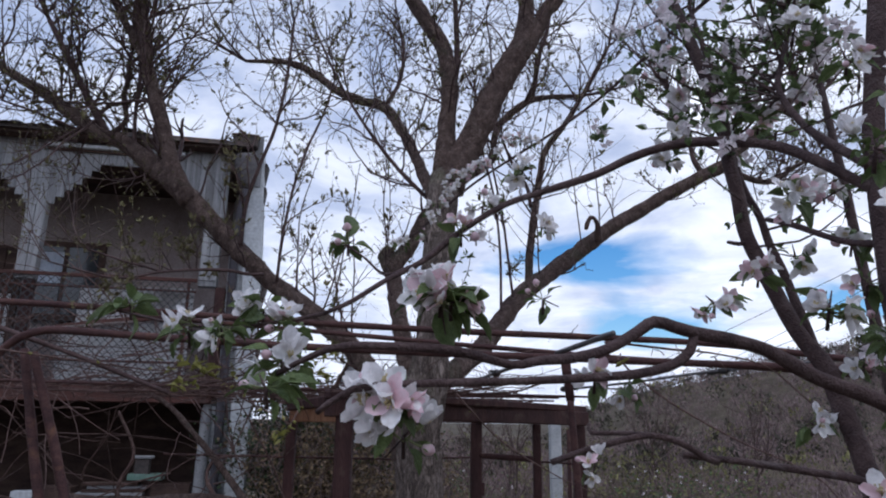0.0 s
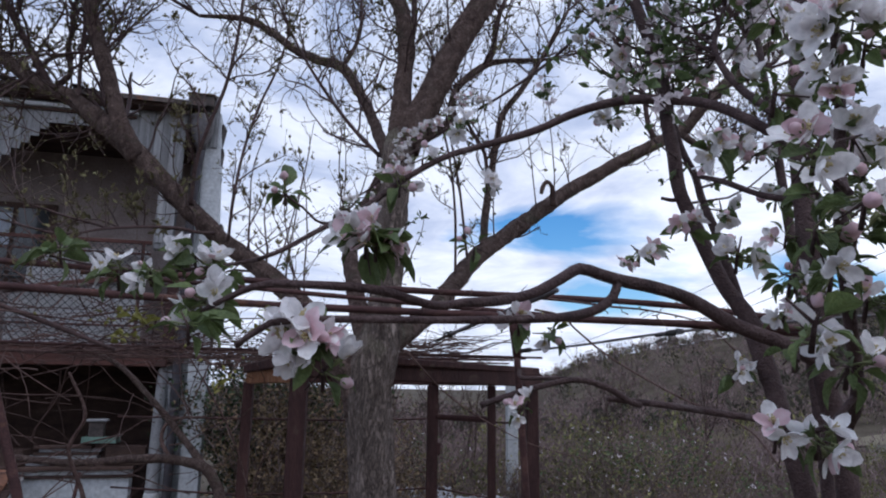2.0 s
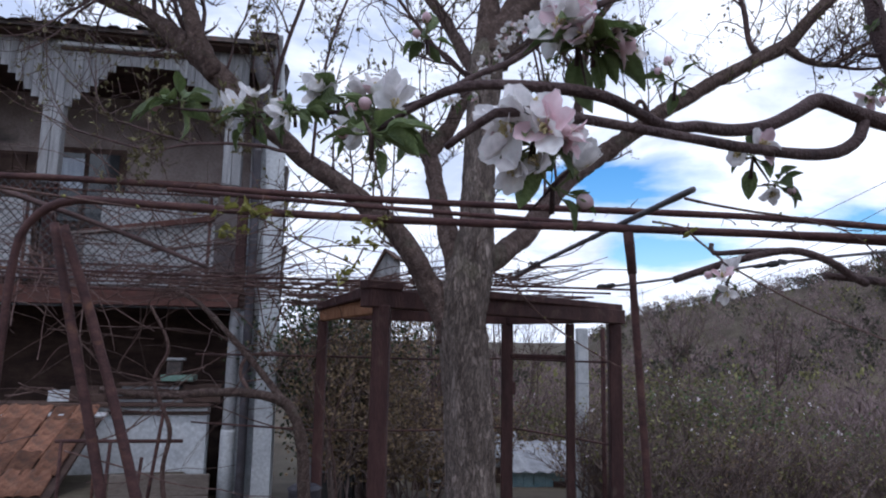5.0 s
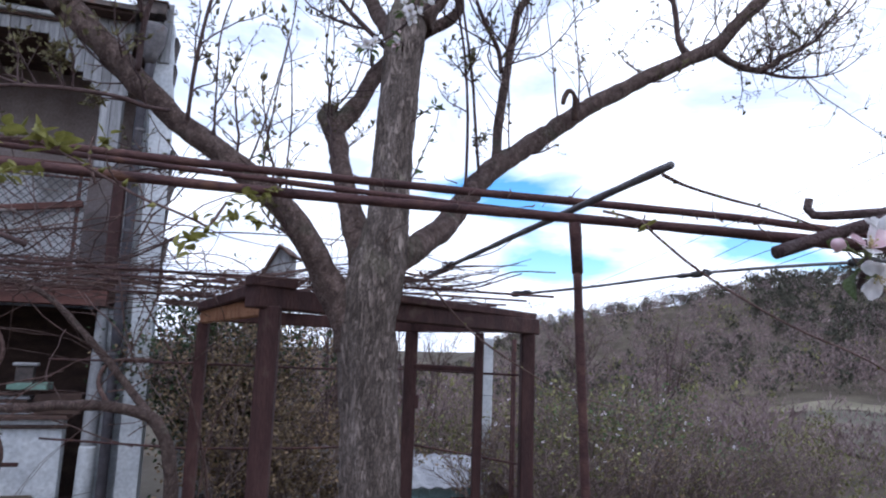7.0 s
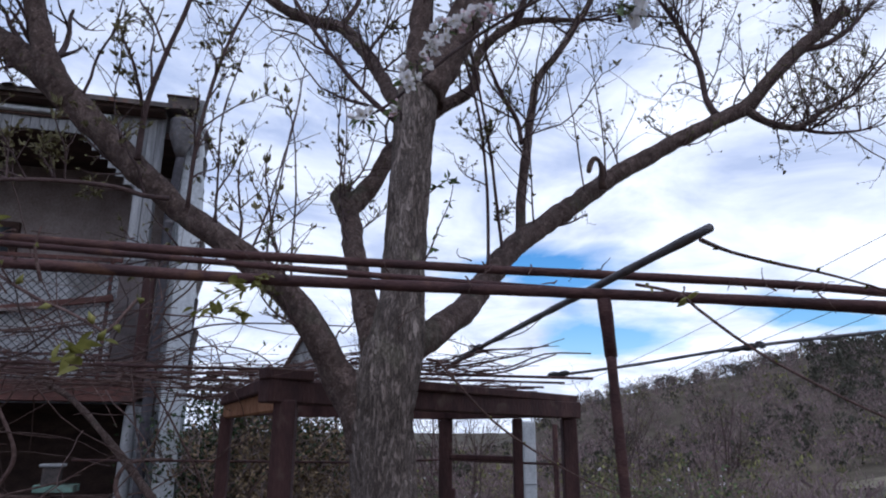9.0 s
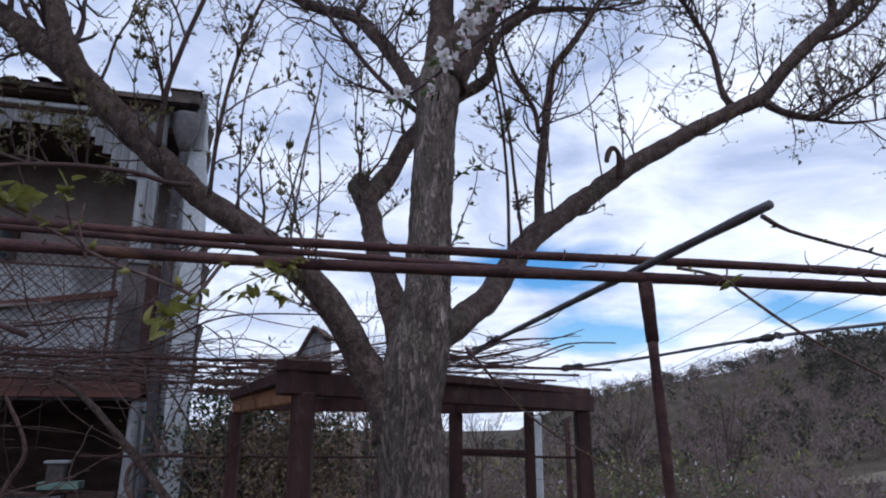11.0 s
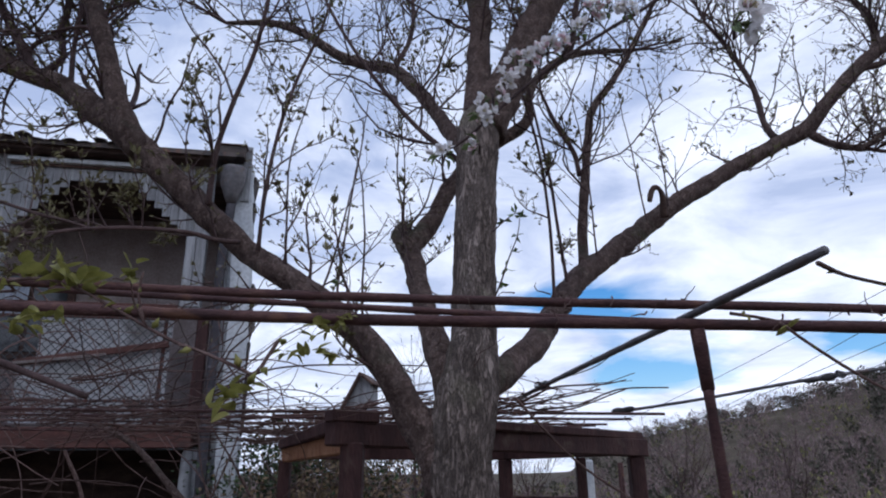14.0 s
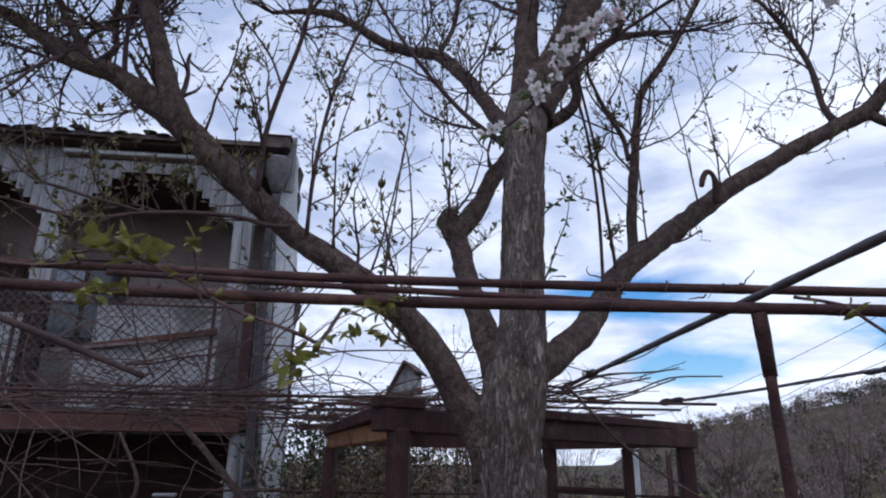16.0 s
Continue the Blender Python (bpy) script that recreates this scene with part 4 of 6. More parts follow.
# ---- things in the yard and beyond ----
post = thing("concrete_post", (1.74, 11.0, -1.6), "square pale concrete fence post", "post")
g = Geo()
g.box((0, 0, 1.7), (0.18, 0.16, 3.5), edge=0.02)
part("shaft", g, CONCRETE, post, local=True)
for z in (0.9, 1.9, 2.6):
    g = Geo()
    g.tube([(-0.1, -0.09, z), (0.1, -0.09, z), (0.1, 0.09, z)], [0.004] * 3, 5)
    part("wire_loop", g, WIRE, post, local=True)

pole = thing("utility_pole", (10.75, 12.0, -1.9), "leaning pale concrete utility pole with cross arms", "utility pole")
base, tip = Vector((10.75, 12.0, -2.2)), Vector((10.05, 12.0, 5.87))
g = Geo()
along = (tip - base).normalized()
side = Vector((0, 1, 0)).cross(along).normalized()
corners = []
for p, w in ((base, 0.155), (base.lerp(tip, 0.5), 0.13), (tip, 0.1)):
    for a, b in ((-1, -1), (-0.75, -1.15), (0.75, -1.15), (1, -1), (1, 1), (-1, 1)):
        corners.append(p + side * a * w + Vector((0, b * w * 0.8, 0)))
g.add(corners, [(k * 6 + s, k * 6 + (s + 1) % 6, k * 6 + 6 + (s + 1) % 6, k * 6 + 6 + s) for k in range(2) for s in range(6)] + [tuple(range(12, 18))])
part("shaft", g, CONCRETE, pole)
for t, n in ((0.97, 0.5), (0.84, 0.45)):
    p = base.lerp(tip, t)
    g = Geo()
    g.beam(p + Vector((-0.1, -0.16, 0.05)), p + Vector((n, -0.16, -0.08)), 0.08, 0.09)
    arm = part("cross_arm", g, STEEL, pole, "dark steel cross arm")
    for k in range(2):
        q = p + Vector((n * (0.5 + 0.45 * k), -0.16, 0.0))
        g = Geo()
        g.tube([q, q + Vector((0, 0, 0.06)), q + Vector((0, 0, 0.1)), q + Vector((0, 0, 0.15)), q + Vector((0, 0, 0.17))], [0.02, 0.045, 0.03, 0.045, 0.015], 10)
        part("insulator", g, PLASTER, arm, "pale ceramic insulator", smooth=True)
lines = thing("power_lines", tuple(tip), "thin dark power lines sagging over the valley", "power line")
for k, (t, dx, dz) in enumerate(((0.99, 0.0, 6.5), (0.965, 14.0, 4.0), (0.86, 4.0, 2.0), (0.83, 26.0, 6.0))):
    p = base.lerp(tip, t) + Vector((0.25 * (k % 2), -0.16, 0.16))
    q = Vector((42.0 + dx, 190.0, 9.0 + dz))
    g = Geo()
    g.tube([p.lerp(q, s / 24) - Vector((0, 0, 5.0 * (s / 24) * (1 - s / 24))) for s in range(25)], [0.008 + 0.05 * s / 24 for s in range(25)], 5, cap=False)
    part("wire", g, BLACK_STUFF, lines)
    g = Geo()
    q2 = p + Vector((30, -6 + 2 * k, 1.0))
    g.tube([p.lerp(q2, s / 10) - Vector((0, 0, 1.5 * (s / 10) * (1 - s / 10))) for s in range(11)], [0.008] * 11, 5, cap=False)
    part("wire", g, BLACK_STUFF, lines)


def hut(at, size, mat, roof_mat, label, turn=0.0, boards=7):
    """A small shed of boards under a sheet roof."""
    t = thing("shed", at, label, "shed", turn=turn)
    w, d, h = size
    g = Geo()
    g.box((0, 0, h / 2), (w, d, h), edge=0.02)
    body = part("wall", g, mat, t, local=True)
    for k in range(boards):
        g = Geo()
        g.box((-w / 2 + w * (k + 0.5) / boards, -d / 2 - 0.012, h / 2), (w / boards - 0.012, 0.024, h), edge=0.005)
        part("board", g, mat, body, local=True)
    g = Geo()
    g.box((0.35 * w / 2, -d / 2 - 0.03, h * 0.45), (w * 0.28, 0.03, h * 0.8), edge=0.008)
    part("door", g, OLD_WOOD, t, local=True)
    g = Geo()
    n = 20
    vs = []
    for k in range(n + 1):
        xx = -w * 0.58 + w * 1.16 * k / n
        z = 0.02 * math.sin(k * 1.9)
        vs += [(xx, -d * 0.62, h + 0.02 + z), (xx, d * 0.62, h + 0.35 + z), (xx, -d * 0.62, h + 0.04 + z), (xx, d * 0.62, h + 0.37 + z)]
    fs = []
    for k in range(n):
        a, b = 4 * k, 4 * k + 4
        fs += [(a, a + 1, b + 1, b), (a + 2, b + 2, b + 3, a + 3), (a, b, b + 2, a + 2), (a + 1, a + 3, b + 3, b + 1)]
    g.add(vs, fs)
    part("roof", g, roof_mat, t, local=True)
    return t


hut((1.5, 14.4, -1.9), (1.5, 1.4, 1.05), TEAL_PAINT, GREY_PLASTER, "small faded teal shed with a grey sheet roof", 6)
hut((-0.45, 12.4, -1.6), (0.9, 0.8, 1.2), OLD_WOOD, DARK_TILE, "small dark wooden shed with a tiled roof", -10, 5)
hut((0.35, 15.2, -1.9), (1.3, 1.2, 1.15), CONCRETE, GREY_PLASTER, "low pale shed under old grey roof sheets", 3, 4)

pallet = thing("leaning_pallet", (-0.42, 11.85, -1.6), "grey wooden pallet leaning on the shed", "pallet", turn=-10)
for k in range(6):
    g = Geo()
    g.box((0, -0.02 + 0.03 * k / 6, 0.12 + 0.2 * k), (0.7, 0.02, 0.1), edge=0.004)
    part("slat", g, GREY_PLASTER, pallet, local=True)
for xx in (-0.3, 0.0, 0.3):
    g = Geo()
    g.box((xx, 0.05, 0.62), (0.07, 0.07, 1.2), edge=0.006)
    part("bearer", g, OLD_WOOD, pallet, local=True)

drum = thing("metal_drum", (-1.62, 7.0, -0.55), "grey galvanised metal drum", "drum")
g = Geo()
g.tube([(0, 0, 0), (0, 0, 0.02), (0, 0, 0.3), (0, 0, 0.33), (0, 0, 0.36), (0, 0, 0.68), (0, 0, 0.7)], [0.15, 0.155, 0.155, 0.163, 0.155, 0.155, 0.162], 24)
part("body", g, ZINC, drum, local=True, smooth=True)
g = Geo()
g.tube([(0, 0, 0.7), (0, 0, 0.71), (0, 0, 0.74)], [0.166, 0.166, 0.12], 24)
part("lid", g, ZINC, drum, "dented grey lid", local=True, smooth=True)

gate = thing("iron_trestle", (-3.05, 6.2, -0.3), "rusty iron bar frame standing by the house", "iron frame", turn=10)
for a, b in (((-0.55, 0, 0.98), (0.5, 0, 0.98)), ((0.33, 0, 1.3), (0.18, 0, 0)), ((-0.1, 0, 0.98), (-0.14, 0, 0)), ((-0.5, 0, 0.98), (-0.5, 0, 0)), ((-0.3, 0.25, 0.98), (-0.3, 0.25, 0)), ((-0.3, 0.25, 0.98), (-0.3, 0, 0.98)), ((0.1, 0.25, 0.8), (0.1, 0, 0))):
    g = Geo()
    g.tube([a, b], [0.016, 0.016], 8)
    part("bar", g, RUST, gate, local=True, smooth=True)
board = thing("wooden_board", (-2.95, 6.75, -0.5), "grey-brown weathered plank panel leaning low", "board", turn=10)
for k in range(4):
    g = Geo()
    g.box((0, 0.01 * k, 0.1 + 0.2 * k), (0.9, 0.03, 0.195), edge=0.006)
    part("plank", g, material("grey_plank", [(0.16, 0.13, 0.11), (0.26, 0.22, 0.19)], 6, (0.3, 1, 1), 0.9, 0.4, 60) if k == 0 else bpy.data.materials["grey_plank"], board, local=True)
wall = thing("garden_wall", (-2.1, 10.4, -1.0), "low grey rendered garden wall beside the house", "wall", turn=HOUSE_TURN)
g = Geo()
g.box((0.25, 0, 0.75), (1.3, 0.2, 1.5), edge=0.02)
part("wall", g, GREY_PLASTER, wall, local=True)
g = Geo()
g.box((0.1, -0.2, 0.5), (0.6, 0.25, 0.35), edge=0.02)
part("bench", g, BLACK_STUFF, wall, local=True)


# ---- the bare fruit tree ----
def bud(geo, p, way, length, width, slot=0):
    """A small pointed bud."""
    way = way.normalized()
    a = way.orthogonal().normalized()
    b = way.cross(a)
    ring = [p + way * length * 0.4 + (a * math.cos(k * 2.094) + b * math.sin(k * 2.094)) * width for k in range(3)]
    geo.add([p, *ring, p + way * length], [(0, 2, 1), (0, 3, 2), (0, 1, 3), (4, 1, 2), (4, 2, 3), (4, 3, 1)], slot)


def leaflet(geo, p, way, length, width, rng, slot=0):
    """A small folded leaf of four faces."""
    way = way.normalized()
    across = way.cross(Vector((rng.gauss(0, 1), rng.gauss(0, 1), rng.gauss(0, 1)))).normalized()
    up = across.cross(way)
    mid, tip = p + way * length * 0.5 + up * length * 0.1, p + way * length
    geo.add([p, mid + across * width + up * width * 0.4, tip, mid - across * width + up * width * 0.4, mid], [(0, 1, 4), (1, 2, 4), (2, 3, 4), (3, 0, 4)], slot)


def young_leaf(geo, p, way, length, width, rng, slot=0):
    """A young leaf on a short stalk: folded at its midrib, pointed, arched and a little twisted."""
    way = way.normalized()
    across = way.cross(Vector((rng.gauss(0, 0.5), rng.gauss(0, 0.5), 1))).normalized()
    up = across.cross(way)
    arch, twist, rows = rng.uniform(-0.35, 0.15), rng.uniform(-0.5, 0.5), 6
    verts = []
    for i in range(rows + 1):
        t = i / rows
        half = width * (0.06 if i < 1 else math.sin(math.pi * (0.12 + 0.88 * t) ** 0.9) ** 0.8 if i < rows else 0.02)
        mid = p + way * length * t + up * length * arch * t * t
        side = across * math.cos(twist * t) + up * math.sin(twist * t)
        for s in (-1, 0, 1):
            verts.append(mid + side * half * s + up * half * 0.45 * abs(s) + up * 0.08 * half * math.sin(7 * t + 2 * s))
    geo.add(verts, [(3 * i + j, 3 * i + j + 1, 3 * i + j + 4, 3 * i + j + 3) for i in range(rows) for j in range(2)], slot)


def shoot(wood, green, start, way, length, radius, level, rng, bend=0.35, rise=0.25, buds=True, leafy=0.0, children=(5, 8)):
    """A twig that wanders and rises, with side twigs and buds."""
    n = max(3, int(length / 0.055))
    step = length / n
    pts, p, d = [start], start.copy(), way.normalized()
    for k in range(n):
        d = (d + Vector((rng.gauss(0, bend), rng.gauss(0, bend), rng.gauss(0, bend) + rise)) * 0.32).normalized()
        p = p + d * step
        pts.append(p.copy())
    radii = [max(0.0012, radius * (1 - 0.6 * k / n)) for k in range(n + 1)]
    wood.tube(pts, radii, 5 if level < 2 else 4, cap=False)
    if level < 3:
        for _ in range(rng.randint(*children) if level < 2 else rng.randint(1, 3)):
            k = rng.randint(1, n)
            d = (pts[k] - pts[k - 1]).normalized()
            off = d.cross(Vector((rng.gauss(0, 1), rng.gauss(0, 1), rng.gauss(0, 1)))).normalized()
            shoot(wood, green, pts[k], d * 0.6 + off + Vector((0, 0, 0.2)), length * rng.uniform(0.18, 0.5), radii[k] * 0.7, level + 1, rng, bend, rise, buds, leafy, children)
    if buds:
        for k in range(1, n + 1):
            if rng.random() < 0.6:
                d = (pts[k] - pts[k - 1]).normalized()
                off = d.cross(Vector((rng.gauss(0, 1), rng.gauss(0, 1), rng.gauss(0, 1)))).normalized()
                if rng.random() < leafy:
                    for _ in range(3):
                        leaflet(green, pts[k], d + off * rng.uniform(0.3, 1.2) + Vector((rng.gauss(0, 0.4), rng.gauss(0, 0.4), 0)), rng.uniform(0.02, 0.045), 0.008, rng)
                else:
                    bud(green, pts[k], d * 0.7 + off, rng.uniform(0.012, 0.02), rng.uniform(0.0028, 0.004))
        bud(green, pts[-1], pts[-1] - pts[-2], 0.02, 0.0045)
        if level == 1 and rng.random() < 0.45:
            for k in (n, n - 1, n - 2):
                for _ in range(4 if k == n else 2):
                    leaflet(green, pts[k], Vector((rng.gauss(0, 0.4), rng.gauss(0, 0.4), 1)), rng.uniform(0.035, 0.065), 0.0085, rng)


tree = thing("fruit_tree", (0.02, 4.08, 0.0), "old bare fruit tree with rough grey-brown bark and budding twigs", "tree")
trunk_line = [(-0.03, 4.1, -0.15, 0.185), (-0.04, 4.09, 0.1, 0.155), (-0.045, 4.08, 0.5, 0.138), (-0.05, 4.06, 0.9, 0.132), (-0.06, 4.05, 1.15, 0.129), (-0.09, 4.05, 1.52, 0.13), (-0.112, 4.05, 1.72, 0.136),
              (-0.085, 4.06, 1.88, 0.134), (-0.05, 4.07, 2.05, 0.118), (-0.028, 4.1, 2.24, 0.1), (-0.021, 4.13, 2.419, 0.0956), (-0.016, 4.15, 2.585, 0.0952), (-0.006, 4.16, 2.787, 0.0947), (0.002, 4.18, 2.97, 0.0956), (0.013, 4.19, 3.157, 0.1004), (0.026, 4.2, 3.303, 0.0992), (0.046, 4.22, 3.444, 0.0751)]
g = Geo()
pts, rad = curve_through(trunk_line, 0.016)
g.tube(pts, rad, 56, rough=0.06, grooves=0.11)
part("trunk", g, BARK, tree, "thick trunk with deeply fissured bark", smooth=True)

BOUGHS = {
    "left": [(-0.138, 4.06, 1.624, 0.1142), (-0.213, 4.04, 1.773, 0.0853), (-0.302, 4.02, 1.916, 0.0651), (-0.389, 4, 2.071, 0.0611), (-0.508, 4, 2.223, 0.0597), (-0.669, 4, 2.355, 0.0581), (-0.848, 4.02, 2.492, 0.0544), (-1.039, 4.05, 2.627, 0.0544), (-1.246, 4.04, 2.813, 0.0565), (-1.382, 4.03, 2.948, 0.0597), (-1.548, 4.02, 3.106, 0.0604), (-1.65, 4.03, 3.21, 0.052), (-1.7, 4.04, 3.262, 0.03)],
    "right": [(-0.032, 4.08, 1.964, 0.0717), (0.058, 4.15, 2.057, 0.0692), (0.161, 4.3, 2.143, 0.0654), (0.305, 4.55, 2.297, 0.0657), (0.436, 4.75, 2.487, 0.0644), (0.594, 4.95, 2.707, 0.0657), (0.812, 5.1, 2.904, 0.0623), (1.04, 5.25, 3.09, 0.0617), (1.362, 5.4, 3.355, 0.0592), (1.682, 5.5, 3.572, 0.0574), (1.962, 5.6, 3.755, 0.0552), (2.348, 5.7, 3.982, 0.0529), (2.58, 5.72, 4.112, 0.0579), (2.762, 5.72, 4.317, 0.0521), (2.985, 5.72, 4.553, 0.0529), (3.238, 5.72, 4.781, 0.0491), (3.497, 5.72, 5.01, 0.0453)],
    "left_up": [(-1.564, 4.0, 3.107, 0.0508), (-1.607, 3.99, 3.159, 0.0564), (-1.654, 3.97, 3.243, 0.0565), (-1.687, 3.96, 3.339, 0.0488), (-1.726, 3.96, 3.456, 0.0453), (-1.778, 3.96, 3.602, 0.0432), (-1.837, 3.96, 3.769, 0.041), (-1.901, 3.96, 3.942, 0.0403), (-1.953, 3.95, 4.133, 0.0392), (-2.02, 3.94, 4.501, 0.0361), (-2.06, 3.92, 4.75, 0.0307)],
    "left_far": [(-1.511, 4.03, 3.07, 0.0591), (-1.601, 4.04, 3.155, 0.0653), (-1.721, 4.05, 3.275, 0.072), (-1.835, 4.07, 3.366, 0.0675), (-1.944, 4.08, 3.449, 0.057), (-2.056, 4.09, 3.525, 0.0505), (-2.16, 4.1, 3.575, 0.0466), (-2.281, 4.11, 3.623, 0.0441), (-2.411, 4.12, 3.71, 0.0417), (-2.53, 4.13, 3.805, 0.0392), (-2.667, 4.14, 3.9, 0.0367), (-2.806, 4.15, 3.987, 0.0309), (-2.983, 4.16, 4.088, 0.0267), (-3.197, 4.17, 4.251, 0.0192)],
    "left_fork": [(-2.206, 4.12, 3.6, 0.0294), (-2.283, 4.13, 3.705, 0.0283), (-2.354, 4.14, 3.82, 0.0256), (-2.424, 4.15, 3.926, 0.0244), (-2.507, 4.16, 4.059, 0.0233), (-2.623, 4.16, 4.253, 0.0221), (-2.772, 4.16, 4.495, 0.0162)],
    "left_up_fork": [(-1.905, 3.99, 3.971, 0.0317), (-2.06, 4.03, 4.236, 0.0267), (-2.21, 4.04, 4.48, 0.0233), (-2.36, 4.05, 4.755, 0.0178)],
    "left_loop": [(-2.181, 4.11, 3.612, 0.0205), (-2.141, 4.13, 3.669, 0.0192), (-2.113, 4.14, 3.726, 0.0179), (-2.137, 4.15, 3.818, 0.0181), (-2.166, 4.16, 3.926, 0.0183), (-2.151, 4.16, 4.024, 0.0184), (-2.159, 4.16, 4.154, 0.0171)],
    "left_twig": [(-2.205, 4.1, 3.57, 0.0116), (-2.314, 4.12, 3.604, 0.0088), (-2.439, 4.13, 3.659, 0.0089), (-2.599, 4.14, 3.724, 0.009), (-2.78, 4.15, 3.798, 0.0091), (-2.99, 4.15, 3.871, 0.0077)],
    "left_sucker": [(-2.006, 4.08, 3.527, 0.0144), (-2.03, 4.09, 3.702, 0.0132), (-2.04, 4.1, 3.865, 0.0134), (-2.041, 4.1, 4.008, 0.0121), (-2.062, 4.1, 4.211, 0.0092)],
    "left_cross": [(-1.834, 3.96, 3.729, 0.0099), (-1.917, 3.98, 3.788, 0.01), (-2.021, 4.0, 3.797, 0.0086), (-2.173, 4.03, 3.795, 0.0073), (-2.377, 4.06, 3.812, 0.0059), (-2.625, 4.1, 3.83, 0.0045)],
    "left_spur": [(-1.806, 4.05, 3.372, 0.028), (-1.858, 4.05, 3.332, 0.0237), (-1.899, 4.05, 3.302, 0.007)],
    "left_inner": [(-2.149, 4.15, 3.854, 0.0151), (-2.213, 4.14, 3.842, 0.0136), (-2.27, 4.14, 3.809, 0.0135), (-2.296, 4.13, 3.74, 0.0119)],
    "middle": [(-0.002, 4.3, 3.212, 0.0569), (-0.092, 4.5, 3.425, 0.0441), (-0.183, 4.75, 3.701, 0.0405), (-0.316, 5.05, 4.057, 0.0413), (-0.52, 5.4, 4.466, 0.0422), (-0.741, 5.5, 4.575, 0.0406), (-0.955, 5.5, 4.668, 0.0382), (-1.175, 5.5, 4.835, 0.0334), (-1.43, 5.5, 4.953, 0.0258), (-1.815, 5.5, 4.967, 0.0155)],
    "middle_fork": [(-0.52, 5.4, 4.466, 0.0223), (-0.447, 5.42, 4.614, 0.02), (-0.408, 5.45, 4.73, 0.0177), (-0.373, 5.45, 4.944, 0.0153), (-0.39, 5.45, 5.174, 0.0129)],
    "leader_left": [(0.036, 4.2, 3.304, 0.0859), (0.032, 4.22, 3.553, 0.0647), (0.037, 4.25, 3.774, 0.0601), (0.057, 4.3, 4.044, 0.0576), (0.007, 4.35, 4.407, 0.0552), (-0.094, 4.35, 4.592, 0.0537), (-0.228, 4.35, 4.818, 0.0523), (-0.363, 4.35, 5.108, 0.0424)],
    "leader_thin": [(0.062, 4.3, 3.926, 0.0237), (0.103, 4.35, 4.263, 0.0223), (0.101, 4.35, 4.491, 0.0205), (0.085, 4.35, 4.82, 0.0188), (0.061, 4.35, 5.062, 0.0148)],
    "leader_right": [(0.054, 4.2, 3.304, 0.1045), (0.139, 4.22, 3.489, 0.0947), (0.308, 4.26, 3.879, 0.0858), (0.451, 4.3, 4.197, 0.082), (0.565, 4.33, 4.413, 0.0773), (0.603, 4.35, 4.634, 0.062), (0.611, 4.35, 4.824, 0.0584), (0.607, 4.35, 5.115, 0.0508)],
    "leader_right_fork": [(0.547, 4.32, 4.339, 0.0647), (0.665, 4.36, 4.548, 0.0598), (0.762, 4.4, 4.764, 0.0567), (0.84, 4.4, 4.86, 0.0548), (0.976, 4.4, 5.155, 0.0471)],
    "stub": [(-0.103, 4.1, 1.942, 0.084), (-0.14, 4.12, 2.052, 0.0733), (-0.18, 4.18, 2.178, 0.0631), (-0.226, 4.3, 2.328, 0.0558), (-0.279, 4.5, 2.547, 0.0532), (-0.324, 4.7, 2.762, 0.0556), (-0.368, 4.82, 2.918, 0.0613), (-0.406, 4.87, 3.009, 0.0658), (-0.426, 4.88, 3.023, 0.0396)],
    "behind": [(-0.352, 4.78, 2.87, 0.0477), (-0.293, 4.85, 2.974, 0.0555), (-0.216, 4.9, 3.099, 0.0534), (-0.136, 5, 3.314, 0.0504), (0.037, 5.1, 3.583, 0.0472), (0.196, 5.15, 3.731, 0.0445), (0.366, 5.2, 3.868, 0.0379), (0.426, 5.2, 3.963, 0.0324), (0.422, 5.2, 4.071, 0.0269), (0.489, 5.25, 4.259, 0.0311), (0.694, 5.3, 4.464, 0.0292), (0.897, 5.35, 4.551, 0.0222), (1.213, 5.4, 4.596, 0.0149)],
    "behind_up": [(0.579, 5.28, 4.369, 0.0266), (0.753, 5.3, 4.54, 0.0244), (0.808, 5.3, 4.812, 0.0222), (0.835, 5.3, 4.95, 0.0199), (0.906, 5.3, 5.181, 0.0176), (0.949, 5.3, 5.491, 0.0152)],
    "right_back": [(2.328, 5.7, 3.991, 0.0297), (2.256, 5.7, 4.138, 0.0235), (2.233, 5.7, 4.371, 0.0217), (2.186, 5.7, 4.57, 0.0197), (2.058, 5.7, 4.846, 0.0178), (1.93, 5.7, 5.056, 0.0135)],
    "right_out": [(2.555, 5.7, 4.073, 0.0319), (2.689, 5.65, 3.944, 0.0272), (2.877, 5.6, 3.888, 0.0227), (3.064, 5.55, 4, 0.0186), (3.27, 5.5, 4.108, 0.0123)],
    "right_out_low": [(2.873, 5.6, 3.888, 0.0165), (2.992, 5.6, 3.856, 0.0144), (3.148, 5.6, 3.848, 0.0124), (3.331, 5.55, 3.851, 0.0082)],
    "right_tip": [(3.081, 5.72, 4.62, 0.0288), (3.279, 5.7, 4.67, 0.0243), (3.513, 5.7, 4.827, 0.0201)],
    "right_tip_up": [(3.206, 5.72, 4.76, 0.0357), (3.274, 5.74, 4.905, 0.0316), (3.271, 5.76, 5.134, 0.0275), (3.215, 5.8, 5.33, 0.0257)],
    "right_shoot": [(0.671, 5, 2.783, 0.0301), (0.683, 5.05, 3.043, 0.0294), (0.742, 5.1, 3.448, 0.027), (0.792, 5.15, 3.743, 0.026), (0.856, 5.2, 4, 0.0249), (1.061, 5.25, 4.303, 0.0217), (1.301, 5.3, 4.75, 0.0164), (1.457, 5.35, 5.059, 0.0127)],
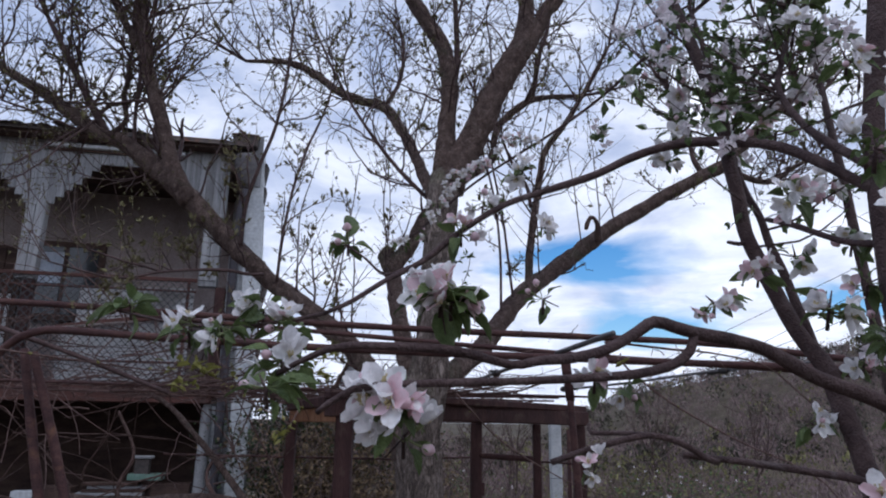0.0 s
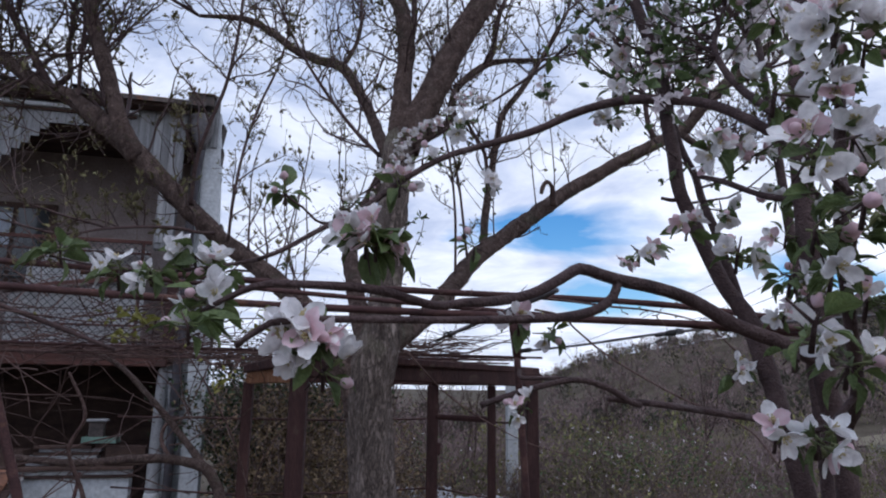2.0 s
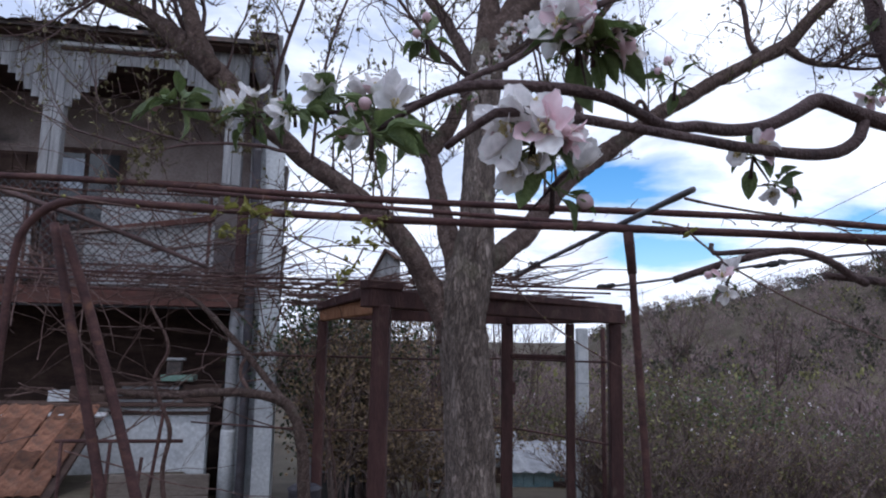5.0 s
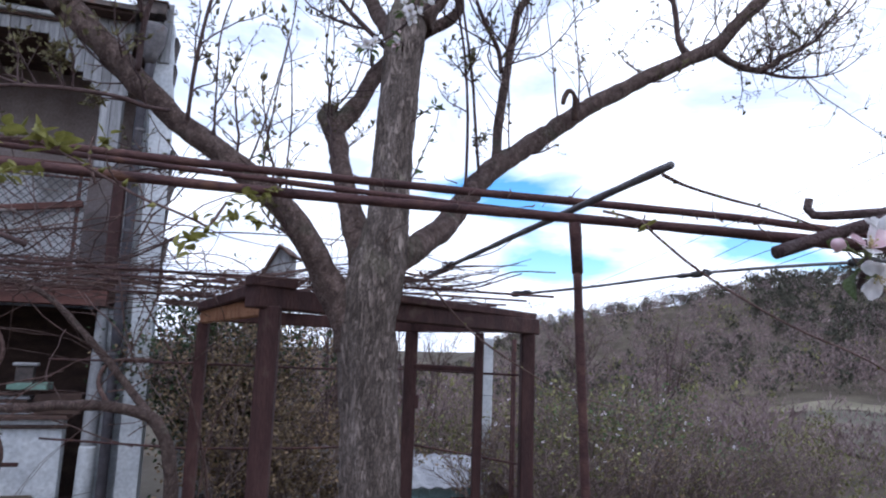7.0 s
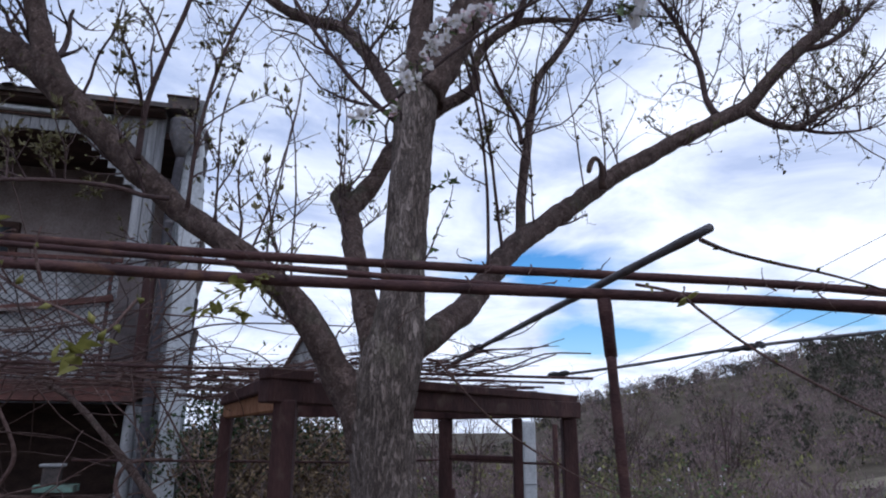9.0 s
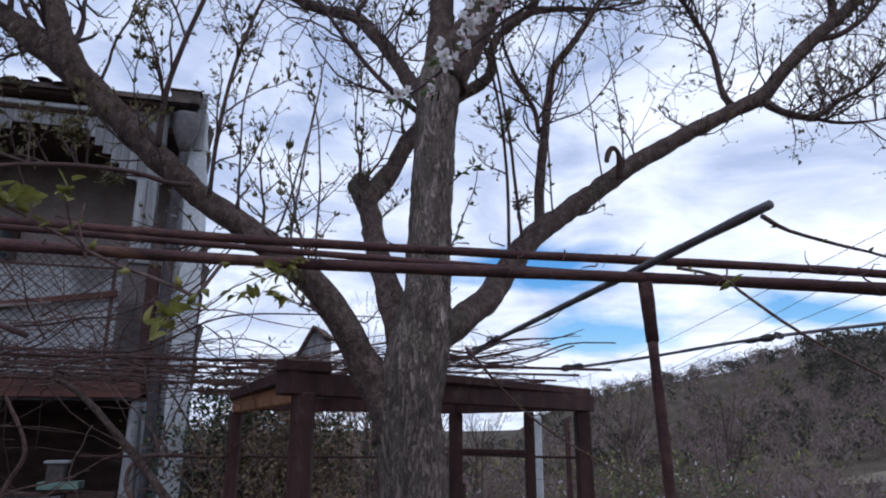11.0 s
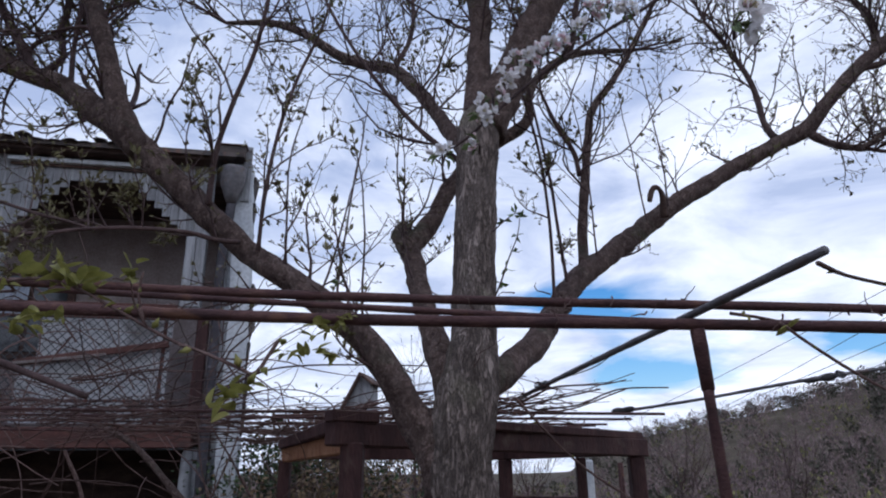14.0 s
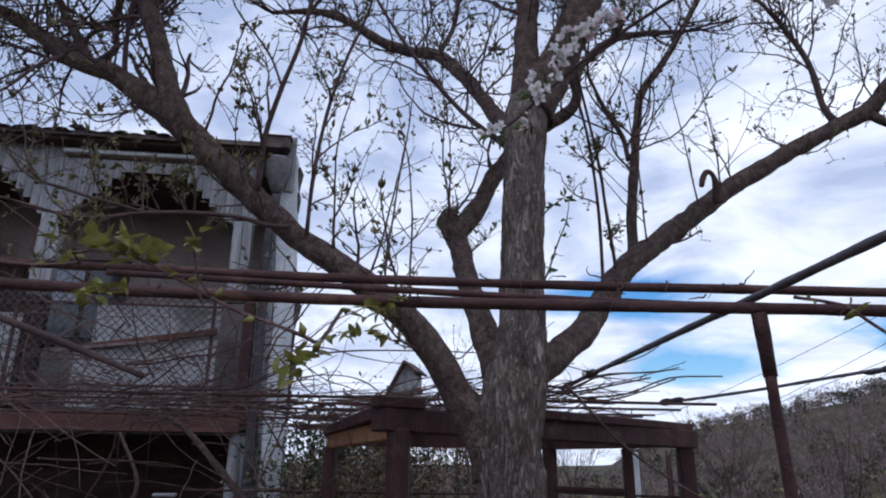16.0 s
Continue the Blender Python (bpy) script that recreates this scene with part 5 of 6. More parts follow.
    "right_shoot_fork": [(0.706, 5.1, 3.459, 0.0162), (0.686, 5.1, 3.611, 0.0164), (0.61, 5.05, 3.722, 0.0145), (0.548, 5, 3.807, 0.0126), (0.469, 4.95, 3.982, 0.009)],
    "whip": [(0.44, 4.75, 2.51, 0.0105), (0.432, 4.7, 2.984, 0.009375), (0.384, 4.6, 3.358, 0.00825), (0.306, 4.5, 3.634, 0.007125), (0.219, 4.45, 3.919, 0.006)],
    "whip_two": [(0.539, 4.86, 2.647, 0.0105), (0.491, 4.8, 3.023, 0.009375), (0.453, 4.7, 3.24, 0.00825), (0.375, 4.6, 3.595, 0.007125), (0.317, 4.55, 3.87, 0.006)],
    "middle_low": [(-0.04, 4.6, 3.302, 0.017), (-0.316, 4.7, 3.609, 0.01475), (-0.571, 4.7, 3.945, 0.0125), (-0.786, 4.7, 4.301, 0.01025), (-0.962, 4.7, 4.666, 0.008)],
    "whip_left": [(-1.214, 3.98, 2.825, 0.014), (-1.193, 3.95, 3.071, 0.0128), (-1.122, 3.9, 3.286, 0.0116), (-1.022, 3.85, 3.55, 0.0104), (-0.96, 3.8, 3.872, 0.0092), (-0.938, 3.78, 4.263, 0.008)],
    "whip_corner": [(-0.969, 3.97, 2.598, 0.01), (-0.937, 3.9, 2.853, 0.0092), (-0.896, 3.9, 3.157, 0.0084), (-0.826, 3.9, 3.431, 0.0076), (-0.736, 3.9, 3.676, 0.0068), (-0.665, 3.9, 3.969, 0.006)],
    "twig_low_left": [(-1.058, 3.98, 2.645, 0.0113), (-1.133, 3.9, 2.628, 0.0104), (-1.221, 3.8, 2.628, 0.0095), (-1.37, 3.65, 2.593, 0.0084), (-1.521, 3.55, 2.553, 0.0076), (-1.61, 3.48, 2.512, 0.0069), (-1.701, 3.42, 2.498, 0.0062), (-1.793, 3.36, 2.513, 0.0051), (-1.947, 3.3, 2.546, 0.004)],
    "twig_low_left_fork": [(-1.493, 3.57, 2.562, 0.0066), (-1.583, 3.55, 2.587, 0.0065), (-1.671, 3.52, 2.604, 0.0065), (-1.777, 3.5, 2.636, 0.006), (-1.878, 3.48, 2.664, 0.0054)],
}
BARE = {"left": 7, "left_far": 19, "left_up": 19, "left_loop": 5, "left_fork": 14, "left_up_fork": 14, "left_twig": 3, "left_sucker": 6, "left_cross": 5, "left_spur": 0, "left_inner": 3, "stub": 3, "behind": 10, "behind_up": 12, "right": 14, "right_shoot": 13,
        "right_shoot_fork": 5, "right_back": 20, "right_out": 16, "right_out_low": 7, "right_tip": 10, "right_tip_up": 14, "whip": 5, "whip_two": 5, "leader_left": 12, "leader_thin": 9, "leader_right": 10,
        "leader_right_fork": 10, "middle": 20, "middle_fork": 10, "middle_low": 9, "whip_left": 12, "whip_corner": 9, "twig_low_left": 9, "twig_low_left_fork": 4}
wood, green = Geo(), Geo()
rng = random.Random(21)
for key, ctrl in BOUGHS.items():
    pts, rad = curve_through(ctrl, 0.03)
    g = Geo()
    thick = rad[0] > 0.03
    g.tube(pts, rad, 24 if thick else 10, rough=0.2 if thick else 0.12, seed=len(key) * 1.7, grooves=0.13 if thick else 0.0)
    part("limb", g, BARK_LIMB if thick else TWIG, tree, smooth=True)
    for _ in range(int(BARE[key] * (1.15 if "right" in key or "leader" in key or "behind" in key else 1.35))):
        t = rng.uniform(0.22 if thick else 0.1, 1.0)
        k = min(len(pts) - 2, int(t * (len(pts) - 1)))
        d = (pts[k + 1] - pts[k]).normalized()
        off = d.cross(Vector((rng.gauss(0, 1), rng.gauss(0, 1), rng.gauss(0, 1)))).normalized()
        way = d * rng.uniform(0.1, 0.8) + off * 0.8 + Vector((0, 0, rng.uniform(0.1, 0.9)))
        fine = ctrl[0][3] < 0.013
        length = rng.uniform(0.12, 0.35) if fine else rng.uniform(0.3, 0.95) if rad[k] < 0.05 else rng.uniform(0.25, 0.75)
        shoot(wood, green, pts[k] + off * rad[k] * 0.7, way, length, min(rad[k] * 0.55, rng.uniform(0.005, 0.0088)), 1, rng, rng.choice((0.35, 0.6)), rng.choice((0.05, 0.25)), leafy=0.22 if "left" in key else 0.12)
    if rad[-1] < 0.03 and key != "stub":
        for _ in range(3):
            shoot(wood, green, pts[-1], (pts[-1] - pts[-3]).normalized() + Vector((rng.gauss(0, 0.4), rng.gauss(0, 0.4), 0.2)), rng.uniform(0.4, 0.8), rad[-1] * 0.8, 1, rng)
# long thin uprights beside the trunk
for x, y, z in ((-0.62, 4.0, 2.35), (-0.7, 4.02, 2.4), (-0.5, 4.0, 2.28), (-0.84, 4.0, 2.5), (-0.37, 4.75, 2.95), (-0.4, 4.85, 3.0), (1.1, 5.1, 3.15), (1.25, 5.12, 3.25), (0.75, 5.0, 2.9)):
    shoot(wood, green, Vector((x, y, z)), Vector((rng.gauss(0, 0.15), rng.gauss(0, 0.15), 1)), rng.uniform(0.7, 1.3), 0.006, 1, rng, 0.16, 0.2, True, 0.15, (2, 4))
part("twig_mass", wood, TWIG, tree, "dense thin bare twigs", kind="stuff")
part("bud_mass", green, BUD, tree, "small greenish-brown buds and first leaves", kind="stuff")
# short leafy spurs on the trunk and the limb
g = Geo()
for ctrl in (line((0.058, 4.120, 2.392), (0.098, 4.120, 2.477), (0.139, 4.120, 2.593), (0.186, 4.120, 2.708), (0.201, 4.120, 2.800), 0.005, 0.002), line((0.065, 4.050, 2.702), (0.120, 4.050, 2.754), (0.174, 4.050, 2.793), 0.004, 0.002), line((-0.620, 3.980, 2.347), (-0.611, 3.980, 2.447), (-0.602, 3.980, 2.548), 0.004, 0.002)):
    pts, rad = curve_through(ctrl, 0.035)
    stalk = Geo()
    stalk.tube(pts, rad, 6)
    part("spur_twig", stalk, TWIG, tree, smooth=True)
    for k in range(2, len(pts), 2):
        for _ in range(4):
            leaflet(g, pts[k], Vector((rng.gauss(0.2, 0.8), rng.gauss(-0.2, 0.5), rng.gauss(0.2, 0.6))), rng.uniform(0.03, 0.055), 0.01, rng)
part("spur_foliage", g, LEAF_MASS, tree, "small green leaf spurs on the trunk")
g = Geo()
pts, rad = curve_through([(1.262, 5.24, 3.22, 0.024), (1.258, 5.22, 3.3, 0.019), (1.25, 5.2, 3.36, 0.018), (1.226, 5.18, 3.4, 0.021), (1.19, 5.17, 3.4, 0.025), (1.163, 5.16, 3.36, 0.025), (1.15, 5.16, 3.3, 0.015)], 0.02)
g.tube(pts, rad, 10, rough=0.9)
part("dead_curl", g, OLD_WOOD, tree, "hooked dead spur on a limb", smooth=True)


# ---- blossom, leaves ----
def petal(geo, turn, length, width, cup, slot, rng):
    """A cupped oval petal with a notched tip."""
    rows, cols = 5, 5
    verts = []
    for i in range(rows):
        t = i / (rows - 1)
        half = width * (math.sin(math.pi * min(1.0, 0.14 + t * 0.76)) ** 0.8)
        for j in range(cols):
            s = 2 * j / (cols - 1) - 1
            x = half * s
            y = 0.0022 + length * t - (0.12 * length * abs(s) ** 2 if i == rows - 1 else 0) - (0.04 * length if i == rows - 1 and j == 2 else 0)
            z = cup * length * t * t + 0.35 * half * s * s + rng.gauss(0, 0.0006)
            verts.append(turn @ Vector((x, y, z)))
    faces = [(i * cols + j, i * cols + j + 1, (i + 1) * cols + j + 1, (i + 1) * cols + j) for i in range(rows - 1) for j in range(cols - 1)]
    geo.add(verts, faces, slot)


def flower_mesh(name, openness, size, pink, seed):
    """An apple flower: five petals, stamens, calyx and a short stalk; it faces +z."""
    rng = random.Random(seed)
    g = Geo()
    for k in range(5):
        tilt = 16 + 62 * (1 - openness) + rng.uniform(-20, 22)
        turn = Euler((0, 0, radians(72 * k + rng.uniform(-8, 8)))).to_matrix() @ Euler((radians(tilt), radians(rng.uniform(-32, 32)), radians(rng.uniform(-10, 10)))).to_matrix()
        petal(g, turn, size * rng.uniform(0.82, 1.14), size * rng.uniform(0.28, 0.42), rng.uniform(-0.12, 0.5), 1 if pink and k % 2 == 0 else 0, rng)
    for k in range(14):
        a, lean = rng.uniform(0, 6.283), rng.uniform(0.1, 0.55)
        tip = Vector((math.cos(a) * lean, math.sin(a) * lean, 1)).normalized() * size * rng.uniform(0.32, 0.5)
        g.tube([Vector((0, 0, 0)), tip * 0.6, tip], [0.0005, 0.0004, 0.0004], 3, 2, cap=False)
        g.box(tip, (0.0017, 0.0017, 0.002), edge=0.0005, slot=2)
    g.tube([Vector((0, 0, -0.028)), Vector((0.002, 0, -0.012)), Vector((0, 0, -0.006)), Vector((0, 0, 0.001))], [0.001, 0.0012, 0.0028, 0.0034], 7, 3)
    for k in range(5):
        a = radians(72 * k + 36)
        bud(g, Vector((0.003 * math.cos(a), 0.003 * math.sin(a), -0.002)), Vector((math.cos(a), math.sin(a), -0.3)), 0.009, 0.0018, 3)
    return g.mesh(name, [PETAL, PETAL_PINK, STAMEN, CALYX], smooth=True)


def closed_bud_mesh(name, size, seed):
    """A closed pink flower bud on its stalk."""
    rng = random.Random(seed)
    g = Geo()
    g.tube([Vector((0, 0, size * t)) for t in (0, 0.1, 0.3, 0.55, 0.8, 0.95, 1.0)], [size * r for r in (0.12, 0.3, 0.44, 0.45, 0.32, 0.14, 0.03)], 10, 0, rough=0.3)
    for k in range(5):
        a = radians(72 * k)
        bud(g, Vector((0.25 * size * math.cos(a), 0.25 * size * math.sin(a), 0.05 * size)), Vector((math.cos(a) * 0.7, math.sin(a) * 0.7, 0.9)), size * 0.6, size * 0.12, 1)
    g.tube([Vector((0, 0, -0.024)), Vector((0.001, 0.001, -0.01)), Vector((0, 0, 0.002))], [0.001, 0.0011, 0.0022], 6, 1)
    return g.mesh(name, [PETAL_PINK, CALYX], smooth=True)


def leaf_mesh(name, length, width, seed):
    """An apple leaf with a folded midrib, wavy toothed edge and a stalk; it points to +y."""
    rng = random.Random(seed)
    rows, cols = 9, 7
    verts = []
    for i in range(rows):
        t = i / (rows - 1)
        half = width * math.sin(math.pi * t ** 0.85) ** 0.75 if 0 < t < 1 else 0.0004
        for j in range(cols):
            s = 2 * j / (cols - 1) - 1
            tooth = 1 + (0.07 if (i + j) % 2 and abs(s) > 0.9 else 0)
            x = half * s * tooth
            z = 0.55 * abs(x) + 0.05 * length * math.sin(3.1 * t) - 0.28 * length * t * t + 0.03 * length * math.sin(9 * t + 3 * s + seed) * abs(s)
            verts.append((x, length * t, z + rng.gauss(0, 0.0003)))
    g = Geo()
    g.add(verts, [(i * cols + j, i * cols + j + 1, (i + 1) * cols + j + 1, (i + 1) * cols + j) for i in range(rows - 1) for j in range(cols - 1)])
    g.tube([Vector((0, -0.018, 0.004)), Vector((0, -0.006, 0.001)), Vector((0, 0.004, 0))], [0.0011, 0.001, 0.0009], 5, cap=False)
    return g.mesh(name, LEAF, smooth=True)


FLOWERS = [flower_mesh("flower", o, s, p, k) for k, (o, s, p) in enumerate(((0.95, 0.024, False), (0.85, 0.026, False), (0.62, 0.025, False), (0.75, 0.025, True), (0.5, 0.024, False), (1.0, 0.026, False), (0.7, 0.027, False), (0.4, 0.024, True), (0.88, 0.023, False)))]
CLOSED = [closed_bud_mesh("flower_bud", s, k) for k, s in enumerate((0.014, 0.017, 0.012))]
LEAVES = [leaf_mesh("leaf", a, b, k) for k, (a, b) in enumerate(((0.052, 0.0125), (0.06, 0.015), (0.045, 0.011), (0.066, 0.0165), (0.036, 0.009)))]


def facing(p, way, spin, size=1.0):
    """A pose at p whose z looks along way."""
    return Matrix.Translation(p) @ Vector(way).to_track_quat("Z", "Y").to_matrix().to_4x4() @ pose(0, 0, 0, 0, 0, spin) @ Matrix.Diagonal((size, size, size, 1))


def cluster(owner, at, flowers, leaves, buds, rng, size=1.0, face=(0, -1, 0.15), spread=0.031):
    """A truss of blossom: flowers outside, leaves behind and below, closed buds between."""
    at, face = Vector(at), Vector(face).normalized()
    for _ in range(flowers):
        off = (face * 0.6 + Vector((rng.gauss(0, 0.65), rng.gauss(0, 0.45), rng.gauss(0, 0.6)))).normalized()
        part("flower", rng.choice(FLOWERS), None, owner, at=facing(at + off * spread * rng.uniform(0.75, 1.15), off + face * 0.25 + Vector((rng.gauss(0, 0.3), 0, rng.gauss(0, 0.3))), rng.uniform(0, 360), size * rng.uniform(0.9, 1.12)))
    for _ in range((buds + 1) // 2):
        off = (face * 0.3 + Vector((rng.gauss(0, 0.8), rng.gauss(0, 0.5), rng.gauss(0.2, 0.6)))).normalized()
        part("flower_bud", rng.choice(CLOSED), None, owner, at=facing(at + off * spread, off, rng.uniform(0, 360), size * rng.uniform(0.85, 1.15)))
    for k in range(leaves):
        grown = size * (0.42, 0.52, 0.46)[k % 3] if at.y < 1.0 else size * (0.7, 0.56, 0.63)[k % 3]
        way = Vector((rng.gauss(0, 1), rng.gauss(0, 0.7) - 0.1, rng.gauss(-0.25, 0.55))).normalized()
        m = Matrix.Translation(at + way * 0.018) @ way.to_track_quat("Y", "Z").to_matrix().to_4x4() @ pose(0, 0, 0, 0, rng.uniform(-60, 60), 0)
        part("leaf", rng.choice(LEAVES), None, owner, at=m @ Matrix.Diagonal((grown, grown, grown, 1)))
    g = Geo()
    for _ in range(3):
        q = at + Vector((rng.gauss(0, 0.02), rng.gauss(0, 0.012), rng.gauss(0, 0.02)))
        g.tube([at + Vector((0, 0.012, -0.03)), at, q], [0.0035, 0.0028, 0.0012], 6)
    part("spur", g, APPLE_BARK, owner, smooth=True)


# ---- the apple tree in blossom, close by ----
apple = thing("apple_tree", (0.95, 1.45, 0.0), "young apple tree in white and pink blossom with reddish-brown branches", "tree")
APPLE = {
    "stem_a": [(1.3, 1.72, -0.05, 0.026), (1.26, 1.71, 0.8, 0.024), (1.135, 1.72, 1.499, 0.0281), (1.115, 1.74, 1.625, 0.0275), (1.107, 1.77, 1.75, 0.0276), (1.091, 1.8, 1.861, 0.0276), (1.077, 1.82, 1.945, 0.0266), (1.029, 1.84, 2.033, 0.0239), (0.99, 1.86, 2.145, 0.0236), (0.956, 1.87, 2.243, 0.0232), (0.931, 1.88, 2.327, 0.0226), (0.928, 1.9, 2.452, 0.0223), (0.923, 1.92, 2.548, 0.0218), (0.925, 1.95, 2.702, 0.0216), (0.903, 1.98, 2.863, 0.0213), (0.872, 2.02, 3.039, 0.021), (0.841, 2.06, 3.217, 0.0178)],
    "stem_a_twin": [(1.076, 1.84, 1.957, 0.0143), (1.066, 1.87, 2.06, 0.0146), (1.054, 1.9, 2.155, 0.0142), (1.046, 1.92, 2.223, 0.0136), (1.03, 1.95, 2.314, 0.013), (1.024, 1.98, 2.409, 0.0124), (0.995, 2, 2.504, 0.0118), (0.978, 2.02, 2.63, 0.0111), (0.979, 2.08, 2.922, 0.0107), (0.953, 2.1, 3.049, 0.0099), (0.933, 2.15, 3.261, 0.0082)],
    "stem_b": [(1.2, 1.66, -0.05, 0.03), (1.19, 1.64, 0.9, 0.03), (1.17, 1.6, 1.55, 0.0277), (1.148, 1.58, 1.662, 0.0277), (1.111, 1.55, 1.784, 0.027), (1.098, 1.52, 1.967, 0.0271), (1.074, 1.5, 2.071, 0.0265), (1.07, 1.48, 2.419, 0.0274), (1.092, 1.47, 2.597, 0.0264), (1.105, 1.45, 2.751, 0.0238), (1.112, 1.42, 2.92, 0.0197)],
    "low": [(1.1, 1.545, 1.814, 0.0198), (1.009, 1.52, 1.85, 0.0188), (0.883, 1.5, 1.891, 0.018), (0.77, 1.47, 1.943, 0.0171), (0.679, 1.43, 1.961, 0.016), (0.596, 1.4, 1.97, 0.0151), (0.542, 1.38, 1.98, 0.0143), (0.496, 1.365, 1.988, 0.0141), (0.449, 1.34, 1.96, 0.0121), (0.385, 1.31, 1.925, 0.0112), (0.313, 1.27, 1.904, 0.0103), (0.244, 1.22, 1.893, 0.0093), (0.191, 1.19, 1.883, 0.0086), (0.095, 1.12, 1.898, 0.0085), (0.004, 1.09, 1.9, 0.0078), (-0.086, 1.09, 1.9, 0.0068), (-0.147, 1.11, 1.882, 0.0055), (-0.207, 1.14, 1.856, 0.0045)],
    "low_loop": [(0.586, 1.396, 1.968, 0.0108), (0.573, 1.39, 1.934, 0.0107), (0.536, 1.37, 1.906, 0.0111), (0.496, 1.35, 1.892, 0.0103), (0.427, 1.3, 1.877, 0.0094), (0.306, 1.22, 1.863, 0.0083), (0.2, 1.14, 1.852, 0.0072), (-0.016, 0.995, 1.834, 0.006), (-0.067, 0.99, 1.82, 0.0055), (-0.106, 1.005, 1.795, 0.0048)],
    "upper": [(1.064, 1.485, 2.316, 0.0149), (1.027, 1.5, 2.349, 0.0144), (0.981, 1.55, 2.413, 0.0142), (0.934, 1.65, 2.497, 0.0144), (0.871, 1.75, 2.553, 0.0153), (0.778, 1.83, 2.586, 0.0151), (0.687, 1.87, 2.58, 0.0145), (0.606, 1.88, 2.552, 0.0136), (0.496, 1.85, 2.488, 0.0125), (0.331, 1.78, 2.409, 0.0103), (0.223, 1.72, 2.35, 0.0091), (0.109, 1.67, 2.262, 0.009), (0.016, 1.624, 2.172, 0.008), (-0.065, 1.56, 2.11, 0.007), (-0.14, 1.5, 2.045, 0.006), (-0.194, 1.47, 2.012, 0.005)],
    "twig_low": [(1.06, 1.52, 1.6, 0.011), (1.025, 1.6, 1.666, 0.0103), (0.9, 1.62, 1.69, 0.0096), (0.76, 1.61, 1.708, 0.0089), (0.66, 1.6, 1.718, 0.0082), (0.612, 1.6, 1.722, 0.0075)],
    "near_arm": [(0.69, 1.6, 1.708, 0.0085), (0.655, 1.58, 1.718, 0.00833333), (0.605, 1.57, 1.747, 0.00816667), (0.53, 1.56, 1.764, 0.008), (0.43, 1.548, 1.744, 0.00783333), (0.36, 1.55, 1.722, 0.00766667), (0.308, 1.549, 1.704, 0.0075)],
    "near_arm_fork": [(0.53, 1.56, 1.764, 0.0065), (0.48, 1.6, 1.768, 0.00616667), (0.415, 1.635, 1.768, 0.00583333), (0.412, 1.637, 1.788, 0.0055)],
    "stem_stub": [(0.935, 1.88, 2.301, 0.0075), (0.905, 1.87, 2.292, 0.0066), (0.87, 1.865, 2.296, 0.005)],
    "arm": [(1.078, 1.5, 2.194, 0.0094), (1.037, 1.56, 2.213, 0.0091), (1.013, 1.62, 2.245, 0.0087), (0.979, 1.7, 2.297, 0.0084), (0.946, 1.78, 2.338, 0.0072)],
    "inner": [(1.015, 1.427, 2.358, 0.013), (1.003, 1.624, 2.538, 0.01125), (1.002, 1.74, 2.716, 0.0095), (1.073, 1.798, 2.896, 0.00775), (1.143, 1.856, 3.196, 0.006)],
    "back_stem": [(1.25, 1.86, 0, 0.022), (1.28, 1.86, 1.5, 0.019), (1.286, 1.949, 2.365, 0.016), (1.309, 2.03, 2.721, 0.013), (1.379, 2.204, 3.199, 0.01)],
    "left_twig": [(-0.194, 1.47, 2.012, 0.0055), (-0.27, 1.44, 1.99, 0.00466667), (-0.37, 1.37, 1.962, 0.00383333), (-0.449, 1.374, 1.957, 0.003)],
    "left_far_twig": [(-0.37, 1.37, 1.962, 0.004), (-0.5, 1.42, 1.98, 0.00325), (-0.661, 1.506, 2.017, 0.0025)],
    "high_spray": [(0.9, 1.3, 2.9, 0.009), (1, 2.2, 3.3, 0.0084375), (0.83, 3, 3.36, 0.007875), (0.597, 3.12, 3.211, 0.0073125), (0.41, 3.12, 3.084, 0.00675), (0.208, 3.12, 2.941, 0.0061875), (0.069, 3.12, 2.82, 0.005625), (-0.086, 3.12, 2.674, 0.0050625), (-0.178, 3.12, 2.629, 0.0045)],
    "near_stem": [(1.07, 1.52, 1.58, 0.013), (0.98, 1.28, 1.68, 0.0121429), (0.86, 1.06, 1.74, 0.0112857), (0.775, 0.93, 1.82, 0.0104286), (0.735, 0.87, 1.94, 0.00957143), (0.74, 0.86, 2.06, 0.00871429), (0.76, 0.87, 2.2, 0.00785714), (0.75, 0.86, 2.34, 0.007)],
    "near_stem_side": [(0.74, 0.86, 2.06, 0.006), (0.7, 0.8, 2, 0.00533333), (0.665, 0.74, 1.97, 0.00466667), (0.625, 0.72, 1.99, 0.004)],
    "near_stem_low": [(0.86, 1.06, 1.74, 0.006), (0.8, 1.05, 1.69, 0.005), (0.74, 1.07, 1.665, 0.004)],
    "pink_twig": [(-0.008, 1.624, 2.16, 0.0045), (-0.078, 1.624, 2.136, 0.00383333), (-0.125, 1.612, 2.171, 0.00316667), (-0.172, 1.612, 2.205, 0.0025)],
}
for key, ctrl in APPLE.items():
    pts, rad = curve_through(ctrl, 0.018)
    rad = [0.92 * r for r in rad]
    g = Geo()
    g.tube(pts, rad, 16, rough=0.1, seed=len(key) * 2.3)
    part("branch", g, APPLE_BARK, apple, smooth=True)

